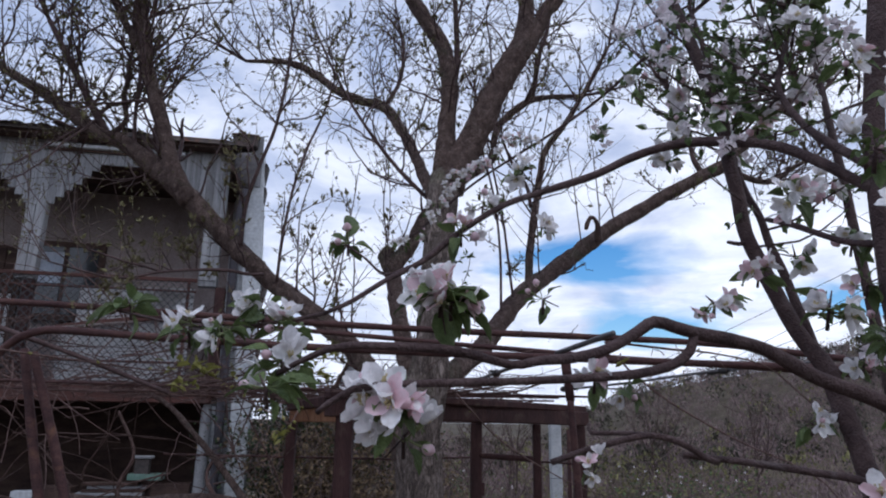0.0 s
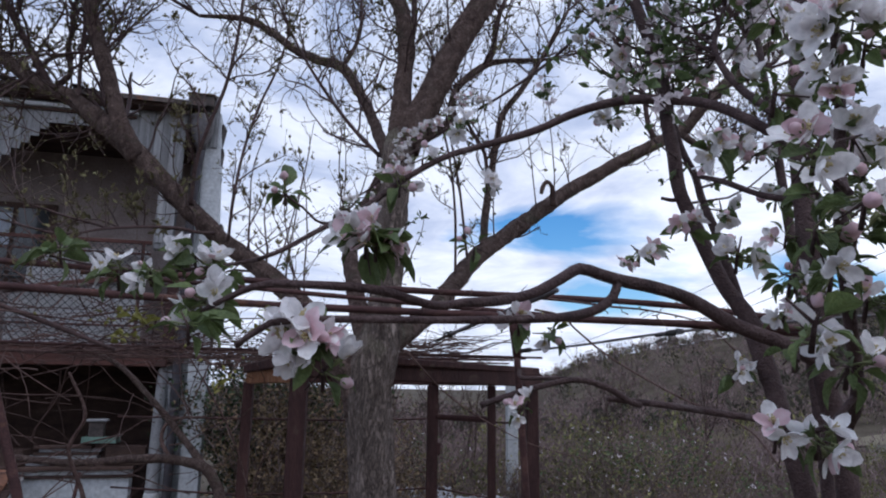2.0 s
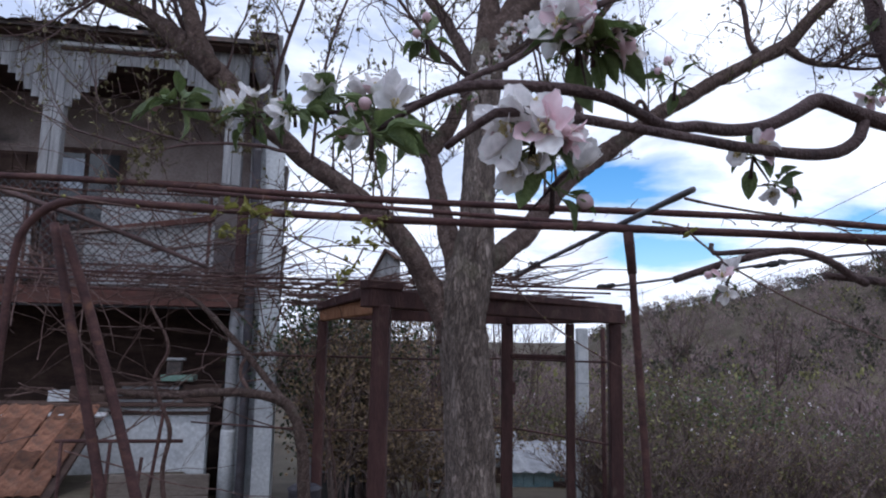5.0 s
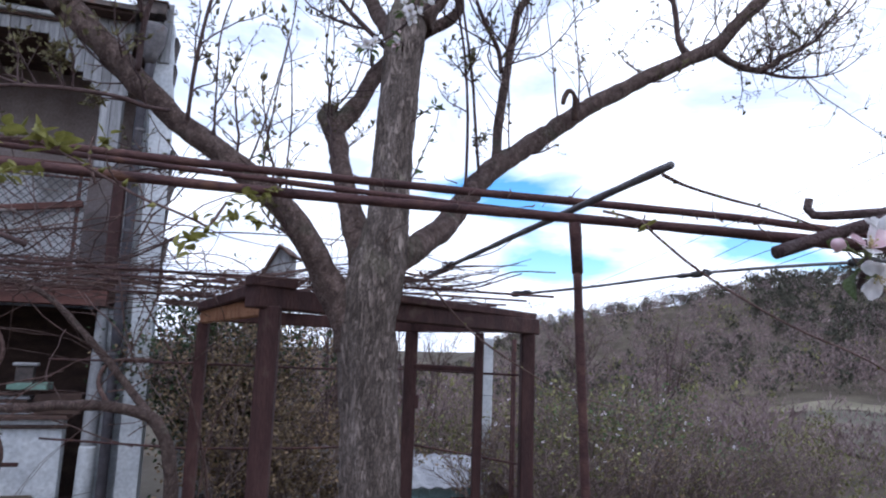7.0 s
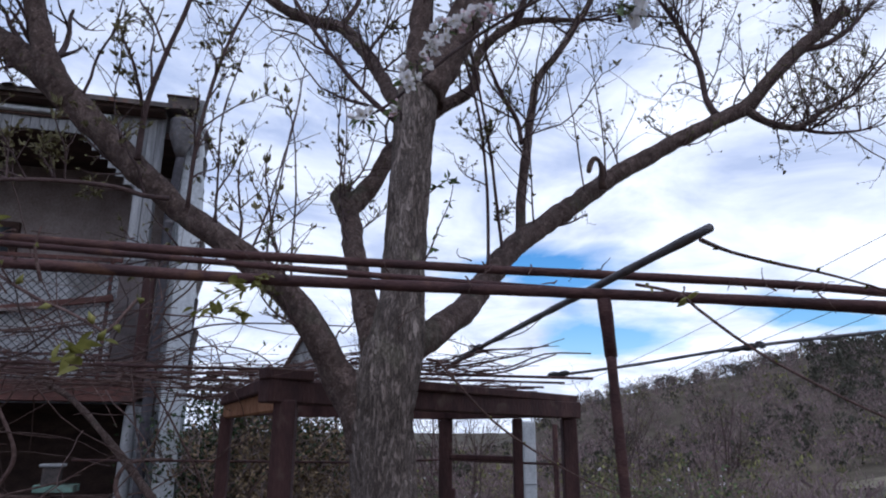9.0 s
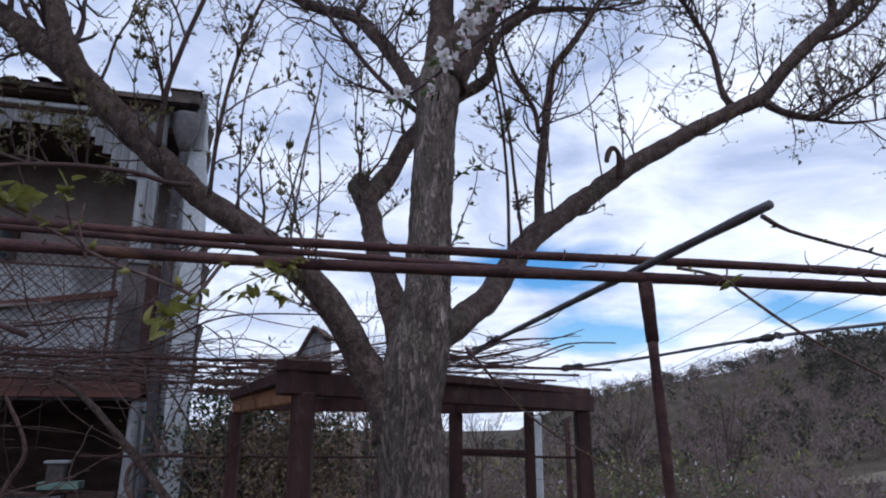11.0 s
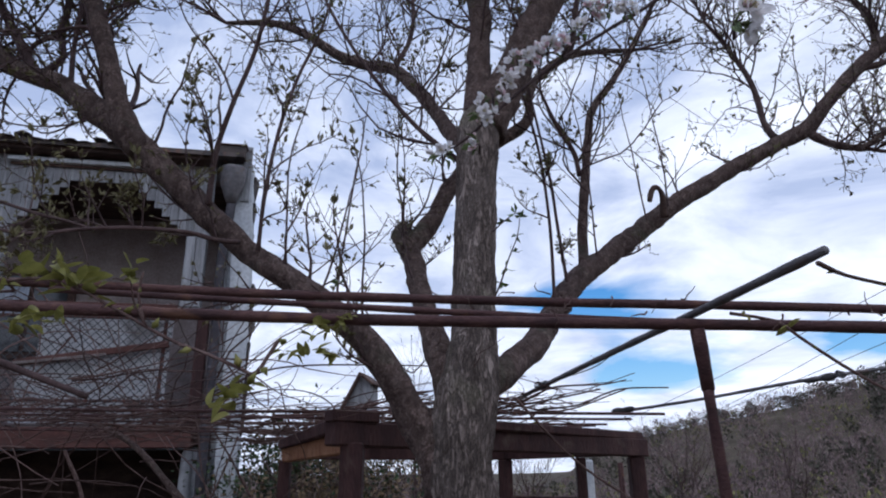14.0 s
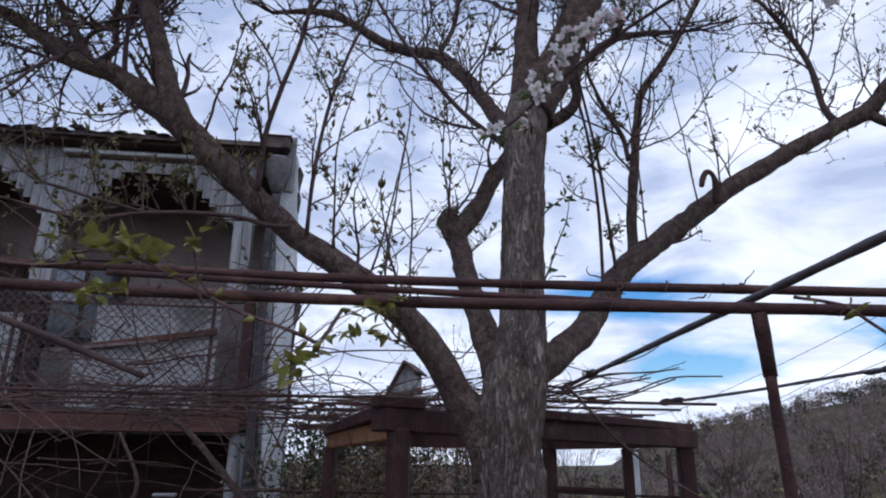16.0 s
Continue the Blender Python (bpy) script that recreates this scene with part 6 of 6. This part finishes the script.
rng = random.Random(8)
TRUSSES = (
    ((0.066, 1.155, 1.99), 6, 10, 1, 1.35), ((0.085, 1.14, 1.982), 4, 6, 0, 1.15), ((-0.007, 1.021, 1.813), 9, 5, 1, 1.1), ((0.017, 1.044, 1.761), 2, 2, 1, 0.9),
    ((-0.172, 1.612, 2.211), 0, 3, 4, 1.3), ((0.109, 1.659, 2.250), 3, 3, 2, 1.0), ((0.167, 1.740, 2.352), 2, 2, 3, 0.9), ((0.284, 1.856, 2.496), 3, 3, 2, 0.9), ((0.392, 2.227, 2.44), 4, 2, 1, 0.9),
    ((0.281, 1.422, 2.041), 0, 5, 3, 0.85), ((0.359, 1.305, 1.872), 2, 4, 1, 0.9), ((0.44, 1.413, 1.856), 1, 5, 2, 0.9), ((0.650, 1.438, 2.041), 3, 5, 1, 0.95), ((0.862, 1.68, 2.158), 3, 4, 1, 1.0),
    ((0.791, 1.346, 2.249), 5, 5, 1, 1.0), ((0.78, 2.05, 2.62), 4, 6, 2, 1.1), ((0.616, 0.719, 2.017), 3, 3, 1, 1.0), ((0.651, 0.696, 1.946), 2, 4, 2, 1.0), ((0.639, 0.835, 1.793), 2, 2, 0, 1.0),
    ((1.028, 1.821, 1.797), 3, 4, 1, 1.0), ((0.780, 1.044, 1.668), 4, 4, 1, 0.95), ((0.733, 1.079, 1.674), 2, 2, 0, 0.9), ((0.4, 1.535, 1.7), 3, 3, 1, 0.8), ((-0.316, 1.428, 2.010), 4, 9, 1, 1.05),
    ((-0.449, 1.374, 1.955), 3, 6, 2, 1.0), ((-0.370, 1.339, 1.960), 2, 8, 2, 1.0), ((-0.199, 1.155, 1.879), 3, 6, 1, 0.95), ((-0.201, 1.074, 1.830), 0, 6, 1, 1.0), ((-0.64, 1.506, 2.03), 0, 10, 4, 1.2),
    ((-0.237, 1.352, 1.959), 3, 6, 1, 1.0), ((0.721, 1.137, 1.974), 3, 6, 2, 1.0), ((0.663, 0.812, 1.941), 0, 5, 3, 1.1), ((0.860, 2.088, 2.883), 3, 5, 2, 1.1), ((0.788, 2.320, 3.026), 2, 5, 2, 1.2),
    ((0.980, 1.392, 2.596), 4, 5, 1, 1.0), ((0.722, 0.812, 2.222), 4, 5, 1, 1.0), ((0.580, 0.696, 1.809), 0, 3, 0, 1.2), ((0.882, 2.320, 3.134), 3, 4, 1, 1.2), ((0.932, 1.624, 2.193), 2, 5, 1, 1.0),
    ((1.050, 1.740, 2.420), 3, 5, 2, 1.0), ((1.109, 1.682, 2.243), 2, 5, 1, 1.0), ((0.990, 1.856, 2.657), 3, 4, 2, 1.0), ((0.907, 1.879, 2.716), 2, 4, 1, 1.0), ((1.167, 1.914, 2.779), 3, 4, 1, 1.0),
    ((1.227, 1.972, 2.483), 3, 5, 1, 1.0), ((1.074, 1.566, 2.006), 2, 5, 1, 1.0), ((1.168, 1.798, 1.950), 2, 5, 2, 1.0), ((0.766, 1.926, 2.667), 2, 5, 2, 1.0), ((0.932, 1.508, 2.739), 3, 4, 1, 1.0),
    ((0.816, 0.986, 2.116), 3, 5, 1, 1.0), ((0.769, 0.870, 2.091), 2, 5, 1, 1.0),
    ((0.727, 0.832, 2.164), 3, 11, 1, 0.9), ((0.754, 0.803, 2.199), 3, 11, 1, 0.9), ((0.708, 0.867, 2.008), 2, 12, 1, 0.9), ((0.718, 0.814, 1.939), 1, 14, 1, 0.9), ((0.669, 0.795, 1.885), 1, 14, 1, 0.9), ((0.760, 0.868, 1.862), 2, 14, 1, 0.9),
    ((0.772, 0.982, 2.184), 2, 10, 1, 0.9), ((0.840, 0.956, 2.065), 4, 10, 1, 0.9), ((0.705, 0.948, 1.906), 1, 11, 1, 0.9), ((0.699, 0.829, 1.772), 2, 10, 1, 0.9), ((0.734, 0.898, 2.253), 3, 11, 1, 0.9), ((0.644, 0.841, 2.141), 2, 10, 1, 0.9),
)
for at, flowers, leaves, buds, size in TRUSSES:
    cluster(apple, at, flowers, leaves + (4 if at[0] < -0.15 else 1), buds, rng, size * 1.4)
for k in range(16):
    q = Vector((0.95 + 0.5 * rng.random(), 1.3 + 0.5 * rng.random(), 1.98 + 0.07 * k * (0.6 + 0.4 * rng.random())))
    cluster(apple, tuple(q), k % 3 // 2, 9, 0, rng, 1.35)
for at, flowers, leaves in (((-0.151, 3.09, 2.614), 3, 8), ((-0.034, 3.09, 2.647), 2, 4), ((-0.023, 3.09, 2.75), 5, 3), ((0.015, 3.09, 2.82), 5, 2), ((0.057, 3.09, 2.883), 6, 2), ((0.1, 3.09, 2.93), 5, 1), ((0.143, 3.09, 2.97), 6, 2),
                            ((0.2, 3.09, 2.985), 5, 2), ((0.251, 3.09, 2.997), 5, 2), ((0.359, 3.09, 3.14), 6, 2), ((0.42, 3.09, 3.15), 5, 2), ((0.472, 3.09, 3.138), 5, 2), ((0.31, 3.09, 3.06), 3, 3)):
    cluster(apple, at, flowers, leaves, 1, rng, 0.95)
wood, green = Geo(), Geo()
petals = Geo()


def spray_flower(geo, q, size):
    """A small blossom of five simple petals."""
    face = Vector((rng.gauss(0, 0.5), -0.7, rng.gauss(0.1, 0.5))).normalized()
    a = face.orthogonal().normalized()
    for s in range(5):
        d = (a * math.cos(s * 1.257) + face.cross(a) * math.sin(s * 1.257) + face * 0.3).normalized()
        leaflet(geo, q, d, size, size * 0.42, rng)


def in_crown(p):
    """The crown keeps to the side of the stems and well above the pipes."""
    return p.x > 0.2 + 1.05 * (p.y - 0.9) or p.z > 1.68 + 0.72 * math.hypot(p.x + 0.1, p.y - 1.1)


for _ in range(140):
    key = rng.choice(("stem_a", "stem_a_twin", "stem_b", "inner", "back_stem", "stem_a_twin", "inner"))
    pts, rad = curve_through(APPLE[key], 0.05)
    k = rng.randint(int(len(pts) * 0.35), len(pts) - 1)
    way = Vector((rng.gauss(0, 0.7), rng.gauss(0.3, 0.6), rng.uniform(-0.2, 1.0)))
    length = rng.uniform(0.12, 0.42)
    tip = pts[k] + way.normalized() * length
    if pts[k].z < 1.95 or tip.y < 1.0 or not in_crown(tip):
        continue
    shoot(wood, green, pts[k], way, length, 0.0045, 2, rng, leafy=0.95, rise=0.2)
    for _ in range(rng.randint(1, 4)):
        leaflet(green, tip, Vector((rng.gauss(0, 1), rng.gauss(0, 1), rng.gauss(0, 0.8))), rng.uniform(0.04, 0.065), 0.015, rng)
    if rng.random() < 0.8:
        for _ in range(rng.randint(2, 5)):
            spray_flower(petals, tip + Vector((rng.gauss(0, 0.025), rng.gauss(0, 0.025), rng.gauss(0, 0.025))), rng.uniform(0.022, 0.03))
part("twig_mass", wood, APPLE_BARK, apple, kind="stuff")
part("small_foliage", green, LEAF_MASS, apple, kind="stuff")
part("small_blossom", petals, PETAL_MASS, apple, kind="stuff")

# ---- grape vines ----
vine = thing("grapevine", (-1.6, 6.9, -0.5), "leafless grapevine with tangled canes over the arbour and porch", "grapevine")


def cane(ctrl, name="cane", mat=VINE_BARK, label="", sides=8):
    g = Geo()
    pts, rad = curve_through(ctrl, 0.05)
    g.tube(pts, rad, sides, rough=0.25, seed=ctrl[0][0])
    return part(name, g, mat, vine, label, smooth=True)


cane(line((-1.55, 6.9, -0.6), (-1.6, 6.85, 0.2), (-1.62, 6.8, 0.6), (-1.75, 6.75, 0.95), (-2.0, 6.7, 1.06), (-2.4, 6.6, 1.08), (-2.9, 6.5, 1.05), (-3.4, 6.4, 1.1), 0.065, 0.03), "old_stem", BARK_LIMB, "thick dark vine stem", 14)
cane(line((-1.72, 6.76, 0.9), (-1.95, 6.8, 1.15), (-2.3, 6.9, 1.5), (-2.75, 7.0, 1.9), (-3.1, 7.0, 2.1), 0.04, 0.02), "old_stem", BARK_LIMB, "", 12)
cane(line((-2.1, 6.7, 1.06), (-2.25, 6.8, 1.25), (-2.2, 6.9, 1.42), (-1.9, 7.0, 1.45), 0.022, 0.012))
cane(line((-2.6, 6.3, -0.3), (-2.68, 6.2, 0.4), (-2.6, 6.1, 0.8), (-2.72, 6.0, 1.2), (-2.62, 6.0, 1.5), (-2.8, 6.0, 1.85), 0.024, 0.012))
cane(line((-2.6, 3.25, 2.36), (-1.78, 3.3, 2.092), (-1.3, 3.37, 1.91), 0.014, 0.01), "dead_cane", TWIG, "dark straight dead cane")
cane(line((-1.25, 6.9, -0.4), (-1.28, 6.6, 0.5), (-1.4, 6.3, 1.2), (-1.62, 6.1, 1.7), (-1.8, 6.0, 2.0), 0.012, 0.006))
cane(line((-1.35, 6.6, 0.3), (-1.25, 6.4, 0.9), (-1.1, 6.3, 1.25), (-0.95, 6.2, 1.42), 0.009, 0.004))
g = Geo()
rng = random.Random(33)
for k in range(170):
    a = rng.gauss(0, 0.3)
    p = Vector((rng.uniform(-3.4, 0.5), rng.uniform(4.9, 8.4), 2.02 + rng.uniform(-0.04, 0.07)))
    length, ctrl, r = rng.uniform(0.8, 2.3), [], rng.uniform(0.003, 0.0085)
    for s in range(6):
        ctrl.append((*p, r * (1 - 0.13 * s)))
        a += rng.gauss(0, 0.42)
        p = p + Vector((math.cos(a), math.sin(a), rng.gauss(0.02, 0.2))) * length / 5
        p.z = max(1.99, min(2.21, p.z))
        if p.x > 0.95:
            break
    if len(ctrl) > 2:
        pts, rad = curve_through(ctrl, 0.07)
        g.tube(pts, rad, 5, cap=False)
        for s in range(2, len(pts), 3):
            if rng.random() < 0.3:
                d = Vector((rng.gauss(0, 0.6), rng.gauss(0, 0.6), rng.uniform(-0.2, 1))).normalized() * rng.uniform(0.04, 0.16)
                g.tube([pts[s], pts[s] + d * 0.5 + Vector((0.01, 0, 0)), pts[s] + d], [0.003, 0.002, 0.001], 4, cap=False)
part("cane_mass", g, VINE_BARK, vine, "tangle of thin dry canes lying over the arbour", kind="stuff")
g = Geo()
for k in range(230):
    p = Vector((rng.uniform(-5.3, -1.6), rng.uniform(5.2, 7.6), rng.uniform(1.95, 2.6) if k < 170 else rng.uniform(0.5, 1.95)))
    d = Vector((rng.gauss(0, 1), rng.gauss(0, 0.4), rng.gauss(0.1, 0.45))).normalized()
    pts = []
    length = rng.uniform(0.5, 1.8)
    for s in range(9):
        pts.append(p.copy())
        d = (d + Vector((rng.gauss(0, 0.14), rng.gauss(0, 0.1), rng.gauss(0, 0.13)))).normalized()
        p = p + d * length / 8
    thick = rng.uniform(0.003, 0.0085)
    g.tube(pts, [thick * (1 - 0.07 * s) for s in range(len(pts))], 5, cap=False)
part("cane_mass", g, VINE_BARK, vine, "tangle of bare canes in front of the porch", kind="stuff")
for y, z in ((5.1, 2.03), (5.9, 2.06), (6.7, 2.08), (7.6, 2.06), (8.3, 2.1)):
    g = Geo()
    g.tube([(-4.6, y - 0.6, z + 0.02), (-2.0, y, z), (1.2, min(y + 0.4, 6.9 + 0.2 * (y - 5)), z - 0.02)], [0.009] * 3, 8)
    part("support_rod", g, RUST, vine, "thin rusty rod carrying the canes", smooth=True)

# dry tendrils that cling to the pipes
g = Geo()
for k in range(40):
    t = rng.random()
    p = Vector((-1.9 + 3.9 * t, 3.24, 2.19 - 0.115 * t)) if k % 2 else Vector((-2.5 + 4.4 * t, 3.6, 2.41 - 0.22 * t))
    pts, d = [p + Vector((0, -0.018, 0.012))], Vector((rng.gauss(0, 1), rng.gauss(-0.2, 0.4), rng.gauss(-0.2, 0.8))).normalized()
    for s in range(6):
        pts.append(pts[-1] + d * rng.uniform(0.008, 0.02))
        d = (d + Vector((rng.gauss(0, 0.5), rng.gauss(0, 0.3), rng.gauss(0, 0.5)))).normalized()
    g.tube(pts, [0.0035 - 0.0004 * s for s in range(7)], 4, cap=False)
part("tendril_mass", g, VINE_BARK, vine, "dry tendrils clinging to the pipes", kind="stuff")

# young shoots on the pipes
young = thing("vine_shoots", (-0.52, 3.2, 2.1), "thin vine canes with fresh yellow-green leaves on the pipes", "vine shoots")
CANES = (
    [(-1.6, 2.1, 2.02, 0.005)] + [(-0.893, 2.2, 1.937, 0.0026), (-0.797, 2.15, 1.941, 0.0026), (-0.73, 2.14, 1.94, 0.0026), (-0.659, 2.12, 1.913, 0.0026), (-0.609, 2.1, 1.886, 0.0026), (-0.574, 2.09, 1.868, 0.0026), (-0.54, 2.08, 1.849, 0.0026), (-0.491, 2.06, 1.825, 0.0026), (-0.446, 2.04, 1.808, 0.0026), (-0.39, 2, 1.783, 0.0026), (-0.372, 2, 1.776, 0.0026), (-0.363, 2.02, 1.801, 0.0026), (-0.356, 2.04, 1.825, 0.0026)],
    [(-0.545, 2.08, 1.852, 0.0015), (-0.561, 2.07, 1.878, 0.0015), (-0.565, 2.06, 1.903, 0.0013), (-0.564, 2.05, 1.918, 0.0011)],
    [(-0.372, 2, 1.776, 0.001), (-0.375, 1.98, 1.76, 0.001), (-0.378, 1.96, 1.743, 0.0008)],
    line((0.683, 2.620, 2.097), (0.820, 2.750, 2.105), (1.015, 2.850, 2.099), (1.210, 2.950, 2.098), (1.487, 3.050, 2.055), (1.655, 3.100, 1.936), (1.9, 3.15, 1.75), 0.0055, 0.003),
    line((0.74, 3.25, 2.13), (0.873, 3.240, 2.102), (0.916, 3.200, 2.044), (1.075, 3.150, 1.900), (1.354, 3.100, 1.732), (1.568, 3.050, 1.635), (1.669, 3.000, 1.559), (1.735, 2.950, 1.434), 0.0055, 0.003),
    line((0.12, 3.9, 1.95), (0.35, 4.0, 1.72), (0.6, 4.1, 1.56), (0.9, 4.2, 1.42), (1.3, 4.3, 1.32), 0.006, 0.003),
    line((-0.790, 2.600, 1.969), (-0.813, 2.600, 2.039), (-0.808, 2.600, 2.091), 0.004, 0.002),
)
leaf = Geo()
for ctrl in CANES:
    g = Geo()
    pts, rad = curve_through(ctrl, 0.06)
    g.tube(pts, rad, 6, rough=0.2)
    part("cane", g, VINE_BARK, young, smooth=True)
    for k in range(2, len(pts), 3):
        bud(leaf, pts[k], Vector((rng.gauss(0, 1), rng.gauss(0, 1), rng.gauss(0.3, 1))), 0.02, 0.006)
for c, n, length in (((-0.802, 2.150, 1.941), 4, 0.04), ((-0.762, 2.140, 1.951), 5, 0.055), ((-0.727, 2.140, 1.952), 6, 0.055), ((-0.694, 2.130, 1.939), 7, 0.055),
                     ((-0.671, 2.120, 1.920), 6, 0.05), ((-0.708, 2.130, 1.959), 3, 0.035), ((-0.650, 2.120, 1.910), 4, 0.035), ((-0.800, 2.200, 1.890), 5, 0.05),
                     ((-0.772, 2.200, 1.895), 6, 0.05), ((-0.740, 2.180, 1.895), 3, 0.04), ((-0.690, 2.150, 1.874), 3, 0.035), ((-0.563, 2.050, 1.920), 5, 0.04),
                     ((-0.564, 2.060, 1.910), 3, 0.03), ((-0.610, 2.100, 1.887), 2, 0.025), ((-0.383, 1.980, 1.760), 4, 0.045), ((-0.379, 1.960, 1.744), 5, 0.045),
                     ((-0.391, 1.960, 1.733), 3, 0.035), ((-0.541, 3.200, 2.103), 7, 0.06), ((-0.509, 3.200, 2.082), 7, 0.06), ((-0.467, 3.210, 2.112), 6, 0.06),
                     ((-0.441, 3.220, 2.129), 4, 0.05), ((-0.560, 3.100, 1.994), 6, 0.06), ((-0.511, 3.100, 1.994), 7, 0.06), ((-0.477, 3.100, 2.004), 5, 0.05),
                     ((-0.601, 3.100, 1.995), 4, 0.05), ((-0.547, 3.150, 2.058), 4, 0.05), ((0.894, 3.200, 2.079), 5, 0.05), ((0.772, 3.200, 2.107), 3, 0.03)):
    for _ in range(n):
        q = Vector(c) + Vector((rng.gauss(0, 0.009), rng.gauss(0, 0.009), rng.gauss(0, 0.007)))
        young_leaf(leaf, q, Vector((rng.gauss(0, 1), rng.gauss(-0.2, 0.6), rng.gauss(0.15, 0.55))), length * rng.uniform(0.45, 0.9), length * rng.uniform(0.13, 0.2), rng)
part("young_foliage", leaf, YOUNG_LEAF, young, "fresh yellow-green leaves", kind="stuff", smooth=True)


# ---- bushes ----
def bush(name, at, high, wide, leaf_mat, label, seed, blades, stems=14, leaf=0.05, twig_mat=BUSH_TWIG, dots=0, lean_most=0.8):
    """A shrub of branching stems and many small leaves, open at its edge."""
    rng = random.Random(seed)
    x, y = at
    z = ground_height(x, y) - 0.05
    t = thing(name, (x, y, z), label, "bush")
    wood, tips = Geo(), []
    for _ in range(stems):
        a, lean = rng.uniform(0, 6.283), rng.uniform(0.05, lean_most)
        p, d, pts = Vector((x + rng.gauss(0, wide * 0.12), y + rng.gauss(0, wide * 0.12), z)), Vector((math.cos(a) * lean, math.sin(a) * lean, 1)).normalized(), []
        n = 9
        for s in range(n):
            pts.append(p.copy())
            d = (d + Vector((rng.gauss(0, 0.16), rng.gauss(0, 0.16), rng.gauss(0.03, 0.1)))).normalized()
            p = p + d * high * rng.uniform(0.8, 1.1) / (n - 1)
        wood.tube(pts, [0.014 * (1 - 0.09 * s) for s in range(n)], 5, cap=False)
        for s in range(2, n):
            for _ in range(3):
                e = (d + Vector((rng.gauss(0, 0.8), rng.gauss(0, 0.8), rng.gauss(0.2, 0.5)))).normalized()
                q = pts[s] + e * high * rng.uniform(0.1, 0.28)
                mid = (pts[s] + q) / 2 + Vector((rng.gauss(0, 0.02), rng.gauss(0, 0.02), 0))
                wood.tube([pts[s], mid, q], [0.006, 0.004, 0.002], 4, cap=False)
                tips += [q, mid, pts[s]]
    part("stem_mass", wood, twig_mat, t, kind="stuff")
    g = Geo()
    for _ in range(blades):
        q = rng.choice(tips) + Vector((rng.gauss(0, 0.08), rng.gauss(0, 0.08), rng.gauss(0, 0.08))) * high * 0.6
        leaflet(g, q, Vector((rng.gauss(0, 1), rng.gauss(0, 1), rng.gauss(0.2, 0.8))), leaf * rng.uniform(0.6, 1.4), leaf * 0.32, rng)
    part("foliage", g, leaf_mat, t, kind="stuff")
    if dots:
        g = Geo()
        for _ in range(dots):
            q = rng.choice(tips) + Vector((rng.gauss(0, 0.06), rng.gauss(0, 0.06), rng.gauss(0, 0.06)))
            for s in range(4):
                leaflet(g, q, Vector((rng.gauss(0, 1), rng.gauss(0, 1), rng.gauss(0, 1))), 0.035, 0.014, rng)
        part("blossom", g, PETAL_MASS, t, kind="stuff")
    return t


bush("evergreen_bush", (-1.98, 10.5), 2.8, 0.8, IVY, "dark evergreen bush against the house wall", 41, 12000, 34, 0.066, lean_most=0.16)
bush("evergreen_bush", (-1.55, 10.3), 2.6, 0.8, DRY_GREEN, "dry brown-green evergreen bush behind the arbour", 45, 5200, 26, 0.06, lean_most=0.18)
bush("evergreen_bush", (-1.0, 9.9), 1.8, 1.3, DRY_GREEN, "dry brown-green evergreen bush behind the arbour", 42, 3000, 20, 0.06)
bush("evergreen_bush", (-0.3, 10.4), 1.45, 1.2, DRY_GREEN, "dry orange-tinged evergreen bush behind the arbour", 43, 2600, 20, 0.06)
bush("evergreen_bush", (-1.75, 9.3), 2.3, 0.7, DRY_GREEN, "dry brown-green evergreen bush beside the house", 44, 2400, 14, 0.06, lean_most=0.2)
for k, (x, y, h, n, d) in enumerate(((2.6, 9.6, 1.7, 2200, 14), (3.6, 10.4, 1.9, 2400, 16), (3.0, 12.2, 2.0, 2200, 14), (5.6, 13.5, 1.5, 1500, 12), (4.6, 13.2, 2.2, 2200, 16), (8.2, 15.4, 1.5, 1300, 12),
                                     (2.6, 13.6, 1.5, 1500, 8), (6.4, 16.4, 2.3, 1700, 14), (10.2, 18.4, 1.7, 1300, 10), (0.2, 16.8, 2.4, 1500, 4), (2.4, 17.0, 2.4, 1500, 8), (7.4, 19.4, 2.2, 1500, 10))):
    bush("hedge_bush", (x, y), h, 1.5, (SCRUB_GREEN, LEAF_MASS, SCRUB_GREEN, SCRUB_GREEN)[k % 4], "loose shrub coming into leaf with small white blossom", 50 + k, int(n * 0.75), 26, 0.06, BUSH_TWIG, d * 3)
for k, (x, y, h) in enumerate(((2.2, 8.6, 1.0), (3.1, 8.9, 1.1), (4.2, 9.6, 1.15), (5.2, 10.8, 1.2), (6.6, 11.6, 1.2), (1.9, 10.6, 1.3), (8.0, 12.6, 1.3))):
    bush("bramble_bush", (x, y), h, 1.3, (SCRUB_GREEN, DRY_GREEN)[k % 2], "low tangled brown bramble with few leaves", 90 + k, 700, 34, 0.045, BUSH_TWIG)
# bare saplings beyond the arbour
for k, (x, y, h) in enumerate(((-0.9, 14.0, 4.6), (-0.2, 15.0, 4.4), (0.7, 18.0, 4.2), (-1.6, 15.5, 4.4), (5.4, 17.5, 4.4), (8.4, 19.0, 4.6), (1.9, 20.0, 4.2), (-0.5, 17.0, 4.6))):
    z = ground_height(x, y) - 0.1
    t = thing("sapling", (x, y, z), "thin leafless young tree behind the yard", "tree", group="bare saplings")
    rng = random.Random(70 + k)
    wood, green = Geo(), Geo()
    for _ in range(3):
        shoot(wood, green, Vector((x, y, z)), Vector((rng.gauss(0, 0.2), rng.gauss(0, 0.2), 1)), h * rng.uniform(0.75, 1.0), 0.03, 0, rng, 0.12, 0.15, True, 0.3, (7, 10))
    part("trunk", wood, TWIG, t)
    part("bud_mass", green, BUD, t, kind="stuff")
